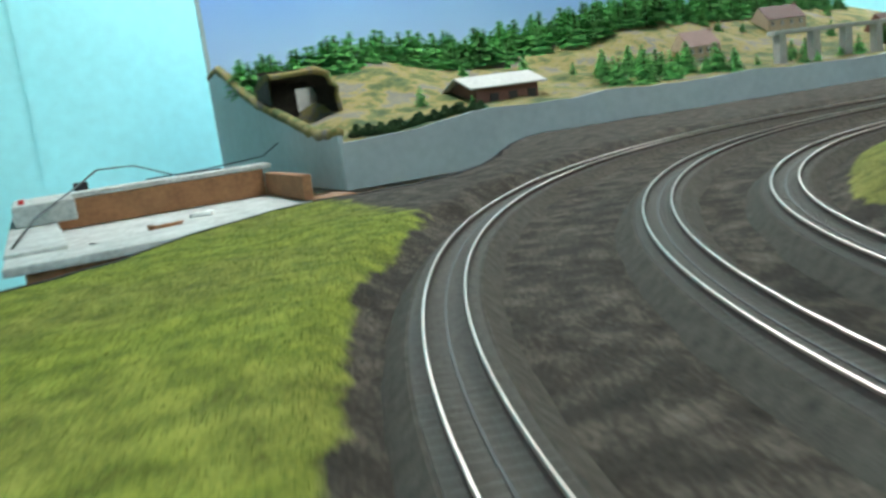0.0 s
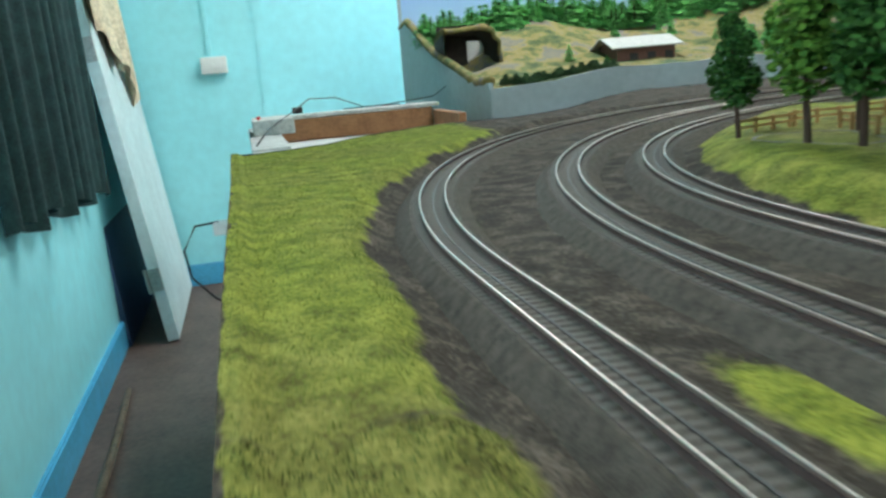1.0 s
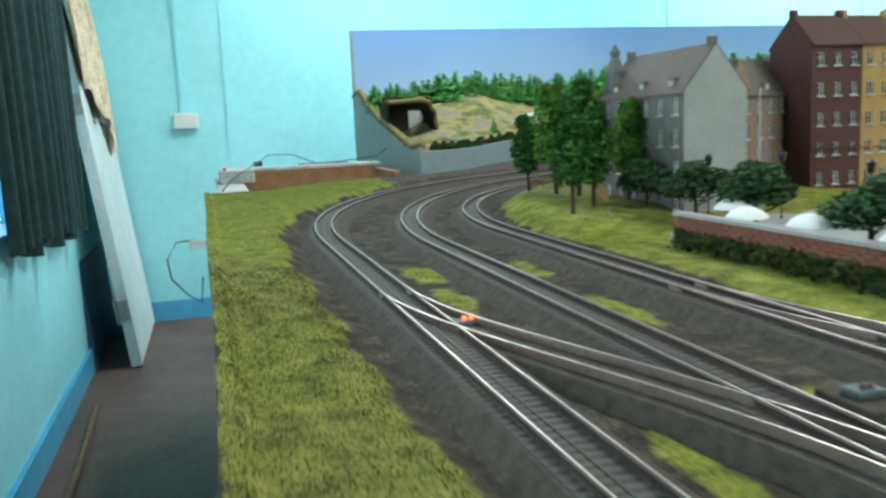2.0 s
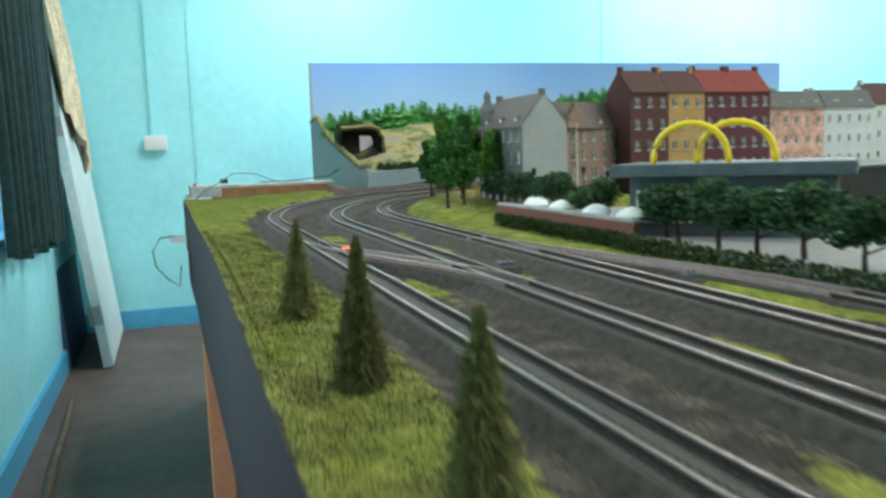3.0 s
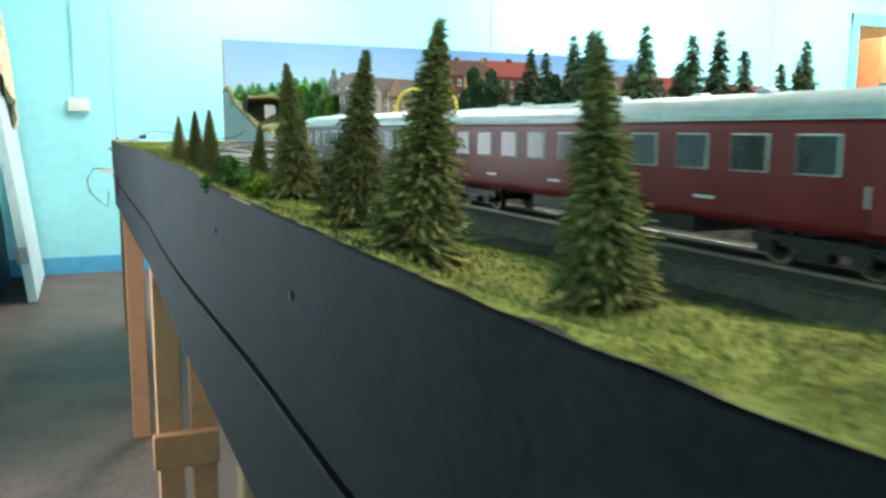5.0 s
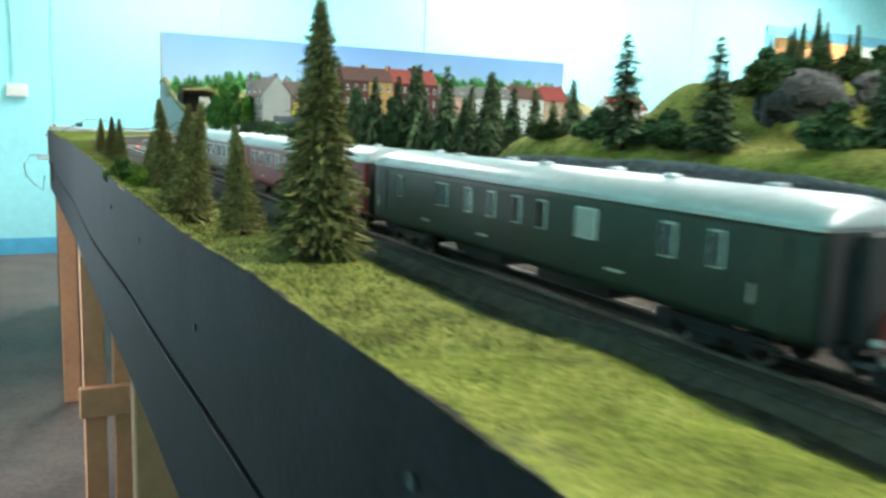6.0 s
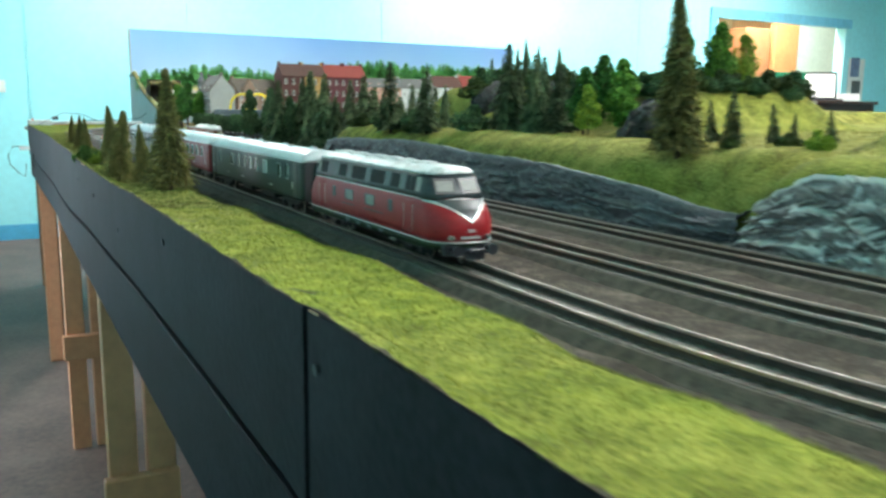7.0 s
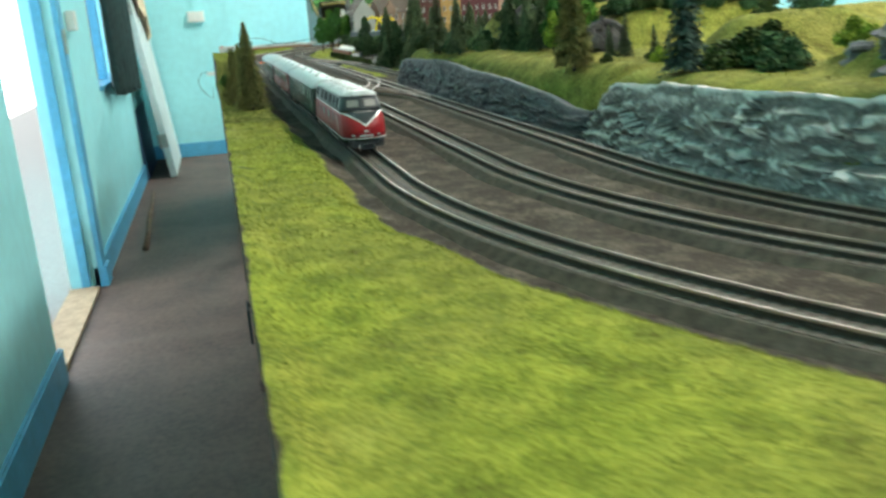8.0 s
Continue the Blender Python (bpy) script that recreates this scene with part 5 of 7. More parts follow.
for sx in (-1, 1):
    tilt = math.degrees(math.atan2(0.0018, 0.0092)) * -sx
    for y, w, mat, lab in ((-0.079, 0.0052, M_PALE_GLASS, ""), (-0.0725, 0.0046, M_LOUVRE, ""), (-0.0660, 0.0046, M_LOUVRE, ""), (-0.049, 0.012, M_LOUVRE, "dark louvre panel"), (-0.0235, 0.021, M_LOUVRE, "dark louvre panel"), (0.0075, 0.021, M_LOUVRE, "dark louvre panel"), (0.0345, 0.012, M_LOUVRE, "dark louvre panel"), (0.066, 0.0046, M_LOUVRE, ""), (0.0725, 0.0046, M_LOUVRE, ""), (0.079, 0.0052, M_PALE_GLASS, "")):
        plate("side_window", loco, mat, 0.0006, w, 0.0078, Matrix.Translation((sx * 0.01678, y, 0.0408)) @ Euler((0, radians(tilt), 0)).to_matrix().to_4x4(), lab, 0.0002)
    for y, w in ((-0.058, 0.0085), (-0.0365, 0.007), (-0.008, 0.007), (0.021, 0.008), (0.047, 0.010)):
        plate("side_panel", loco, M_LOCO_PANEL, 0.0004, w, 0.0086, Matrix.Translation((sx * 0.01674, y, 0.0408)) @ Euler((0, radians(tilt), 0)).to_matrix().to_4x4(), "lighter grey panel", 0.0001)
    for y, w in ((-0.045, 0.006), (-0.014, 0.0145), (0.020, 0.0145), (0.047, 0.006)):
        f = plate("engine_window", loco, M_LOCO_GREY, 0.0007, w, 0.0068, pose(sx * 0.0182, y, 0.0262), "", 0.0002)
        if w > 0.01:
            plate("pane", f, M_PALE_GLASS, 0.0010, w - 0.003, 0.0052, pose(0, -0.0012, 0), "grey window pane")
    for y in (-0.070, 0.070):
        d = plate("cab_door", loco, M_LOCO_RED, 0.0006, 0.0095, 0.018, pose(sx * 0.0182, y, 0.0230), "", 0.0002)
        for dy in (-0.0058, 0.0058):
            bm = bmesh.new()
            tube(bm, [(sx * 0.0006, dy, -0.007), (sx * 0.0006, dy, 0.007)], 0.00014, 5)
            part("handrail", bm, M_STEEL, d, "thin steel handrail")
    for y, w in ((-0.020, 0.030), (0.022, 0.022)):
        plate("lettering_bar", loco, M_LOCO_GREY, 0.0003, w, 0.0007, pose(sx * 0.01835, y, 0.0202), "unreadable small lettering")
    for y in (-0.030, -0.012, 0.006, 0.024):
        plate("skirt_hatch", loco, M_LOCO_PANEL, 0.0005, 0.006, 0.0022, pose(sx * 0.0179, y, 0.0098), "pale hatch", 0.0002)
    plate("step", loco, M_SILVER, 0.002, 0.006, 0.001, pose(sx * 0.0165, -0.044, 0.0068), "", 0.0002)
for y, s in ((-0.06, 0.008), (-0.035, 0.006), (-0.012, 0.009), (0.012, 0.009), (0.04, 0.007), (0.065, 0.006)):
    bm = bmesh.new()
    bmesh.ops.create_cone(bm, segments=14, radius1=s / 2, radius2=s / 2.5, depth=0.0012, cap_ends=True, matrix=pose(0.0, y, 0.0507))
    part("roof_vent", bm, M_LOCO_ROOF, loco, "round silver roof vent")
    plate("roof_hatch", loco, M_LOCO_ROOF, 0.011, 0.009, 0.0012, pose(0, y + 0.012, 0.0504), "", 0.0004)
for y in (-0.060, 0.060):
    bogie(loco, y, 0.034, 0.0062, 0.0125)


# passenger coaches
def coach(y, mat, label, windows, lit=None):
    c = thing("passenger_coach", pose(TRAIN_X, y, 1.0), label, "railway coach", "coaches behind the locomotive")
    L = 0.131
    part("body", rings_mesh([(0.0105, 0.0166, L, 0.002, 0.0003), (0.0130, 0.0170, L, 0.002, 0.0003), (0.0350, 0.0168, L, 0.002, 0.0003), (0.0375, 0.0164, L, 0.002, 0.0003)]), mat, c, "", True)
    part("roof", rings_mesh([(0.0376, 0.0170, L + 0.0005, 0.002, 0.0003), (0.0390, 0.0166, L + 0.0005, 0.003, 0.0003), (0.0415, 0.0145, L, 0.004, 0.001), (0.0435, 0.0105, L - 0.001, 0.004, 0.002), (0.0447, 0.0055, L - 0.003, 0.004, 0.003), (0.0450, 0.0015, L - 0.005, 0.001, 0.0003)]), M_COACH_ROOF, c, "pale grey curved roof", True)
    part("gutter", rings_mesh([(0.0371, 0.0168, L, 0.002, 0.0003), (0.0372, 0.0173, L + 0.0004, 0.002, 0.0003), (0.0377, 0.0173, L + 0.0004, 0.002, 0.0003), (0.0378, 0.0168, L, 0.002, 0.0003)]), M_SILVER, c, "thin silver gutter line", True)
    for sx in (-1, 1):
        for wy, w in windows:
            f = plate("window", c, M_FRAME, 0.0007, w, 0.0098, pose(sx * 0.0169, wy, 0.0290), "", 0.0002)
            # One west pane is pale: a bright spot of light painted as colour.
            plate("pane", f, M_GABLE_AND_GLINT if lit == wy and sx < 0 else M_GLASS, 0.0010, w - 0.0009, 0.0090, pose(0, 0, 0))
        for dy in (-0.118, 0.118):
            d = plate("door", c, mat, 0.0006, 0.009, 0.024, pose(sx * 0.0170, dy, 0.0240), "", 0.0002)
            plate("handle", d, M_SILVER, 0.0010, 0.0006, 0.005, pose(0, 0.0055, -0.004))
        for by in (-0.06, 0.02, 0.07):
            plate("lettering_bar", c, M_SILVER, 0.0004, 0.008, 0.0008, pose(sx * 0.01705, by, 0.0165), "unreadable small lettering")
        plate("sill_step", c, M_BUFFER, 0.002, 0.009, 0.001, pose(sx * 0.0158, -0.118, 0.0075))
        plate("sill_step", c, M_BUFFER, 0.002, 0.009, 0.001, pose(sx * 0.0158, 0.118, 0.0075))
    for sy in (-1, 1):
        plate("gangway", c, M_DARK, 0.013, 0.005, 0.027, pose(0, sy * (L + 0.0022), 0.0238), "black corridor bellows", 0.0008)
        plate("end_panel", c, M_DARK, 0.029, 0.0006, 0.026, pose(0, sy * (L + 0.0002), 0.0242), "dark end wall")
        plate("tail_mark", c, M_FRAME, 0.002, 0.0006, 0.004, pose(0.0105, sy * (L + 0.0008), 0.034), "small white plate")
        coupling(c, sy * 0.128, sy)
        bogie(c, sy * 0.095, 0.029, 0.0055, 0.0118)
        for sx in (-1, 1):
            bm = bmesh.new()
            tube(bm, [(sx * 0.0102, sy * L, 0.0100), (sx * 0.0102, sy * (L + 0.006), 0.0100)], [0.0013, 0.0026], 10)
            part("buffer", bm, M_BUFFER, c)
    for y0, w in ((-0.03, 0.04), (0.03, 0.03)):
        plate("underframe_box", c, M_BUFFER, 0.022, w, 0.0055, pose(0, y0, 0.0077), "", 0.0006)
    for k in range(7):
        plate("roof_vent", c, M_COACH_ROOF, 0.004, 0.005, 0.0018, pose(0.003 * (-1) ** k, -0.1 + k * 0.033, 0.0452), "", 0.0005)
    return c


LUGGAGE = [(-0.100, 0.005), (-0.082, 0.006), (-0.045, 0.011), (-0.020, 0.006), (-0.004, 0.006), (0.014, 0.006), (0.032, 0.006), (0.055, 0.011), (0.098, 0.005)]
ROW = [(-0.098 + 0.0218 * k, 0.013) for k in range(10)]
coach(COACH_Y, M_COACH_GREEN, "bottle green model luggage coach with a pale grey roof", LUGGAGE, -0.045)
coach(COACH_Y + 0.274, M_COACH_RED, "dark red model dining coach with a pale grey roof", ROW)
coach(COACH_Y + 0.548, M_COACH_GREEN, "bottle green model passenger coach with a pale grey roof", ROW)

# ---- the town ----
TOWN_Z = 0.994


def window_meshes(w, h, t=0.0012):
    """Frame with a glazing cross, and the pane behind it, as shared meshes."""
    bm = bmesh.new()
    b = 0.0008
    cx = (-w / 2, -w / 2 + b, -b / 2, b / 2, w / 2 - b, w / 2)
    cz = (0, b, h * 0.62, h * 0.62 + b * 0.8, h - b, h)
    solid = lambda i, k: 0 <= i < 5 and 0 <= k < 5 and (i % 2 == 0 or k % 2 == 0)
    at = {}

    def vert(i, k, y):
        if (i, k, y) not in at:
            at[i, k, y] = bm.verts.new((cx[i], y, cz[k]))
        return at[i, k, y]

    for i in range(5):
        for k in range(5):
            if solid(i, k):
                bm.faces.new((vert(i, k, -t), vert(i + 1, k, -t), vert(i + 1, k + 1, -t), vert(i, k + 1, -t)))
                for (di, dk), p, q in (((-1, 0), (i, k), (i, k + 1)), ((1, 0), (i + 1, k), (i + 1, k + 1)), ((0, -1), (i, k), (i + 1, k)), ((0, 1), (i, k + 1), (i + 1, k + 1))):
                    if not solid(i + di, k + dk):
                        bm.faces.new((vert(*p, -t), vert(*q, -t), vert(*q, 0), vert(*p, 0)))
    f = bpy.data.meshes.new("window")
    bmesh.ops.recalc_face_normals(bm, faces=bm.faces)
    bm.to_mesh(f)
    bm.free()
    f.materials.append(M_FRAME)
    bm = bmesh.new()
    box(bm, -w / 2 + b, w / 2 - b, -t * 0.3, 0, b, h - b)
    p = bpy.data.meshes.new("pane")
    bmesh.ops.recalc_face_normals(bm, faces=bm.faces)
    bm.to_mesh(p)
    bm.free()
    p.materials.append(M_GLASS)
    bm = bmesh.new()
    box(bm, -w / 2 - 0.001, w / 2 + 0.001, -0.0022, 0.0, -0.0012, -0.0001)
    s = bpy.data.meshes.new("sill")
    bmesh.ops.recalc_face_normals(bm, faces=bm.faces)
    bm.to_mesh(s)
    bm.free()
    s.materials.append(M_PALE)
    return f, p, s


def house(m, w, d, eave, ridge, cols, floors, wall, roof, label, win=(0.0075, 0.0125), dormers=0, mansard=0.0, chimneys=2, gable_mat=None, trims=None, shop=False):
    """A terraced house: front at local y = 0 facing -y, x from 0 to w, depth d."""
    h = thing("town_house", m, label, "house", "town houses")
    ww, wh = win
    x_at = [w * (k + 0.5) / cols for k in range(cols)]
    z_at = [eave * (k + 0.28) / floors for k in range(floors)]
    # front wall with real openings
    bm = bmesh.new()
    xs_ = [0.0] + [v for x in x_at for v in (x - ww / 2, x + ww / 2)] + [w]
    zs_ = [0.0] + [v for z in z_at for v in (z, z + wh)] + [eave]
    for i in range(len(xs_) - 1):
        for k in range(len(zs_) - 1):
            if not (i % 2 and k % 2):
                a, b, c, e = xs_[i], xs_[i + 1], zs_[k], zs_[k + 1]
                bm.faces.new([bm.verts.new(p) for p in ((a, 0, c), (b, 0, c), (b, 0, e), (a, 0, e))])
            else:
                a, b, c, e, t = xs_[i], xs_[i + 1], zs_[k], zs_[k + 1], 0.0022
                for q in (((a, 0, c), (b, 0, c), (b, t, c), (a, t, c)), ((a, 0, e), (b, 0, e), (b, t, e), (a, t, e)), ((a, 0, c), (a, 0, e), (a, t, e), (a, t, c)), ((b, 0, c), (b, 0, e), (b, t, e), (b, t, c))):
                    bm.faces.new([bm.verts.new(p) for p in q])
    bm.faces.new([bm.verts.new(p) for p in ((0, d, 0), (w, d, 0), (w, d, eave), (0, d, eave))])
    part("wall", bm, wall, h)
    for x in (0.0, w):
        bm = bmesh.new()
        s = 0.0006 if x else -0.0006
        if mansard:
            pts = [(x, 0, 0), (x, d, 0), (x, d, eave), (x, d - mansard, ridge), (x, mansard, ridge), (x, 0, eave)]
        else:
            pts = [(x, 0, 0), (x, d, 0), (x, d, eave), (x, d / 2, ridge), (x, 0, eave)]
        a = [bm.verts.new(p) for p in pts]
        b = [bm.verts.new((p[0] + s, p[1], p[2])) for p in pts]
        bm.faces.new(a)
        bm.faces.new(b)
        for i in range(len(a)):
            j = (i + 1) % len(a)
            bm.faces.new((a[i], a[j], b[j], b[i]))
        part("gable", bm, gable_mat or wall, h)
    bm = bmesh.new()
    o = 0.003
    if mansard:
        prof = [(-o, eave - 0.001), (mansard, ridge), (d - mansard, ridge), (d + o, eave - 0.001)]
    else:
        k = (ridge - eave) / (d / 2)
        prof = [(-o, eave - o * k), (d / 2, ridge), (d + o, eave - o * k)]
    lo = [[bm.verts.new((x, y, z + 0.0005)) for y, z in prof] for x in (0.0, w)]
    hi = [[bm.verts.new((x, y, z + 0.0025)) for y, z in prof] for x in (0.0, w)]
    for i in range(len(prof) - 1):
        bm.faces.new((hi[0][i], hi[1][i], hi[1][i + 1], hi[0][i + 1]))
        bm.faces.new((lo[0][i], lo[1][i], lo[1][i + 1], lo[0][i + 1]))
    for k in (0, 1):
        bm.faces.new(lo[k] + hi[k][::-1])
    for i in (0, -1):
        bm.faces.new((lo[0][i], lo[1][i], hi[1][i], hi[0][i]))
    r = part("roof", bm, roof, h)
    for k in range(chimneys):
        x = w * (k + 0.5) / chimneys if chimneys > 1 else w * 0.97
        if chimneys == 2:
            x = (0.04 if k == 0 else 0.96) * w
        box_part("chimney", x - 0.003, x + 0.003, d / 2 - 0.004, d / 2 + 0.004, ridge - 0.004, ridge + 0.008, wall, r)
    f, p, s = window_meshes(ww, wh)
    for x in x_at:
        for z in z_at:
            wd = shared("window", f, h, pose(x, 0.0022, z))
            shared("pane", p, wd, pose(0, 0.0004, 0))
            shared("sill", s, wd, pose(0, -0.0024, 0))
    for k in range(dormers):
        x = w * (k + 0.5) / dormers
        y0 = 0.004
        z0 = eave + 0.004
        bm = bmesh.new()
        box(bm, x - 0.0045, x + 0.0045, y0, y0 + 0.014, z0 - 0.003, z0 + 0.008)
        box(bm, x - 0.0055, x + 0.0055, y0 - 0.0012, y0 + 0.015, z0 + 0.0081, z0 + 0.0098)
        dm = part("dormer", bm, trims or wall, h)
        shared("window", window_meshes(0.006, 0.0075)[0], dm, pose(x, y0 - 0.0002, z0 - 0.0005))
    for z in (eave - 0.003, eave * 0.30):
        box_part("cornice", 0.0, w, -0.002, -0.0002, z, z + 0.0022, trims or M_PALE, h)
    if shop:
        box_part("shop_front", 0.004, w - 0.004, -0.0015, -0.0003, 0.001, eave * 0.22, M_DARK, h, "dark shop front", 0.0004)
    return h


# corner house with the bare gable
house(pose(0.340, 0.328, TOWN_Z, 0, 0, -90), 0.166, 0.068, 0.120, 0.162, 6, 4, M_SLATE_WALL, M_ROOF_WORN, "grey corner town house with a bare plaster gable", (0.010, 0.0165), 3, 0.0, 2, M_GABLE_AND_GLINT, M_SLATE_WALL)
turret = thing("roof_turret", pose(0.352, 0.318, TOWN_Z + 0.118), "dark grey pointed turret with an onion cap on a corner house", "turret")
bm = bmesh.new()
for z0, z1, r0, r1 in ((0, 0.03, 0.011, 0.011), (0.03, 0.036, 0.013, 0.009), (0.036, 0.046, 0.009, 0.0045), (0.046, 0.052, 0.0045, 0.006), (0.052, 0.060, 0.006, 0.001)):
    bmesh.ops.create_cone(bm, segments=10, radius1=r0, radius2=r1, depth=z1 - z0, cap_ends=True, matrix=Matrix.Translation((0, 0, (z0 + z1) / 2)))
part("cap", bm, M_ROOF_GREY, turret)
# ornate cream house
house(pose(0.445, 0.268, TOWN_Z, 0, 0, 24), 0.185, 0.07, 0.118, 0.158, 7, 4, M_TAN, M_ROOF_WORN, "pinkish tan town house with a stepped gable", (0.010, 0.0165), 4, 0.0, 2, None, M_TAN, True)
gb = thing("stepped_gable", pose(0.462, 0.272, TOWN_Z + 0.117, 0, 0, 24), "ornate tan stepped gable on the front of a town house", "gable")
bm = bmesh.new()
for x0, x1, z0, z1 in ((0, 0.044, 0, 0.012), (0.006, 0.038, 0.012, 0.022), (0.012, 0.032, 0.022, 0.031), (0.018, 0.026, 0.031, 0.039)):
    box(bm, x0, x1, -0.004, 0.004, z0, z1)
part("wall", bm, M_TAN, gb)
# the tall row
y0 = 0.282
house(pose(0.585, y0 + 0.003, TOWN_Z, 0, 0, 3), 0.073, 0.07, 0.172, 0.206, 3, 5, M_BRICK, M_ROOF_BROWN, "tall dark red brick town house with a brown roof", (0.0100, 0.0150), trims=M_BRICK)
house(pose(0.6585, y0 + 0.0068, TOWN_Z, 0, 0, 3), 0.070, 0.07, 0.172, 0.206, 3, 5, M_OCHRE, M_ROOF_BROWN, "tall ochre town house with a brown roof", (0.0100, 0.0150), trims=M_OCHRE)
house(pose(0.729, y0 + 0.0105, TOWN_Z, 0, 0, 3), 0.070, 0.07, 0.172, 0.208, 3, 5, M_BRICK_B, M_ROOF_RED, "tall wine red brick town house with a red tiled roof", (0.0100, 0.0150), trims=M_BRICK_B)
house(pose(0.7995, y0 + 0.0142, TOWN_Z, 0, 0, 3), 0.068, 0.07, 0.172, 0.208, 3, 5, M_BRICK_B, M_ROOF_RED, "wine red brick town house with a dark red tiled roof", (0.0100, 0.0150), trims=M_BRICK_B)
house(pose(0.869, 0.304, TOWN_Z, 0, 0, 6), 0.132, 0.07, 0.142, 0.170, 5, 4, M_SALMON, M_ROOF_GREY, "salmon plastered town house with blotched walls and dormers", (0.008, 0.013), 4, 0.016, 2, None, M_SALMON, True)
house(pose(1.002, 0.318, TOWN_Z, 0, 0, 6), 0.128, 0.07, 0.142, 0.172, 5, 4, M_PALE, M_ROOF_GREY, "pale grey plastered town house with a slate roof", (0.008, 0.013), 2, 0.016, 2)
house(pose(1.132, 0.334, TOWN_Z, 0, 0, 6), 0.12, 0.07, 0.150, 0.186, 4, 4, M_PALE, M_ROOF_BROWN, "pale town house with a brown pitched roof", (0.008, 0.013))
house(pose(1.254, 0.349, TOWN_Z, 0, 0, 6), 0.10, 0.07, 0.150, 0.190, 4, 4, M_CREAM, M_ROOF_RED, "cream town house with a red pitched roof", (0.008, 0.013))
house(pose(1.40, 0.20, TOWN_Z, 0, 0, 6), 0.15, 0.08, 0.13, 0.165, 5, 4, M_FRAME, M_ROOF_RED, "white town house with balconies and a red roof", (0.010, 0.015), 3)

# plaza, low brick wall, hedge
bm = bmesh.new()
box(bm, 0.262, 0.62, -0.52, 0.06, 0.985, 0.9985)
bmesh.ops.bevel(bm, geom=bm.edges[:], offset=0.001, segments=1, affect="EDGES")
structure("plaza", bm, M_CONCRETE, "pale concrete town square", "pavement")
slab("street", 0.34, 1.7, 0.07, 0.262, 0.985, 0.9965, M_CONCRETE, "grey paved town street", "pavement")
wall = thing("garden_wall", pose(0.252, -0.27, 0.988), "low red brick wall along the square", "wall")
bm = bmesh.new()
box(bm, -0.003, 0.003, 0.0, 0.30, 0.0, 0.0290)
part("core", bm, M_RED_BRICK_WALL, wall)
bm = bmesh.new()
box(bm, -0.0045, 0.0045, -0.001, 0.301, 0.0291, 0.0317)
part("coping", bm, M_CONCRETE, wall)
bm = bmesh.new()
box(bm, -0.0008, 0.0008, -0.0045, 0.0045, -0.0011, 0.0011)
brick_me = bpy.data.meshes.new("brick")
bmesh.ops.recalc_face_normals(bm, faces=bm.faces)
bm.to_mesh(brick_me)
bm.free()
brick_me.materials.append(M_RED_BRICK_WALL)
for r in range(10):
    for k in range(29):
        shared("brick", brick_me, wall, pose(-0.0034, 0.006 + k * 0.0102 + (0.0045 if r % 2 else 0), 0.0018 + r * 0.0028))

wall2 = thing("retaining_wall", pose(0.50, 0.03, TOWN_Z), "long black wall behind the square", "wall")
box_part("wall", 0, 0.75, -0.006, 0.006, 0, 0.045, M_DARK, wall2, bevel=0.001)
box_part("coping", -0.002, 0.752, -0.008, 0.008, 0.0452, 0.049, M_LOCO_PANEL, wall2, bevel=0.001)

# flat restaurant with the yellow arches
rest = thing("restaurant", pose(0.335, -0.26, 0.9986, 0, 0, -46), "flat-roofed grey restaurant with two yellow arches on top", "restaurant")
box_part("wall", -0.075, 0.10, 0.004, 0.085, 0, 0.054, M_LOCO_PANEL, rest, bevel=0.001)
box_part("roof", -0.090, 0.115, -0.010, 0.098, 0.0542, 0.066, M_LOCO_PANEL, rest, bevel=0.0015)
for k in range(6):
    w_ = box_part("window", -0.068 + k * 0.028, -0.046 + k * 0.028, 0.0015, 0.0038, 0.012, 0.042, M_FRAME, rest)
    box_part("pane", -0.066 + k * 0.028, -0.048 + k * 0.028, 0.0008, 0.0014, 0.014, 0.040, M_GLASS, w_)
for x0, x1 in ((-0.052, 0.014), (-0.014, 0.052)):
    bm = bmesh.new()
    pts = []
    for i in range(25):
        a = math.pi * i / 24
        pts.append(((x0 + x1) / 2 - (x1 - x0) / 2 * math.cos(a), 0.0 if x0 < -0.03 else 0.005, 0.0655 + 0.036 * math.sin(a) ** 0.85))
    tube(bm, pts, 0.0030, 8)
    part("arch", bm, M_YELLOW, rest, "yellow plastic arch", True)

# sunshades on the square
for x, y in ((0.272, -0.025), (0.275, -0.085), (0.272, -0.165), (0.275, -0.225), (0.30, 0.03)):
    p = thing("parasol", pose(x, y, 0.9986), "white round parasol on a thin pole on the square", "parasol", "parasols on the square")
    bm = bmesh.new()
    tube(bm, [(0, 0, 0), (0, 0, 0.022)], 0.0007, 6)
    part("pole", bm, M_STEEL, p)
    bm = bmesh.new()
    top = bm.verts.new((0, 0, 0.0285))
    rr = []
    for r, z in ((0.006, 0.0272), (0.011, 0.0245), (0.0145, 0.021), (0.0148, 0.0196)):
        rr.append([bm.verts.new((r * math.cos(a), r * math.sin(a), z)) for a in np.linspace(0, math.tau, 13)[:-1]])
    for i in range(12):
        bm.faces.new((top, rr[0][i], rr[0][(i + 1) % 12]))
        for a, b in zip(rr, rr[1:]):
            bm.faces.new((a[i], a[(i + 1) % 12], b[(i + 1) % 12], b[i]))
    part("canopy", bm, M_WHITEBOARD, p, "", True)
    box_part("base", -0.003, 0.003, -0.003, 0.003, 0, 0.0015, M_CONCRETE, p)

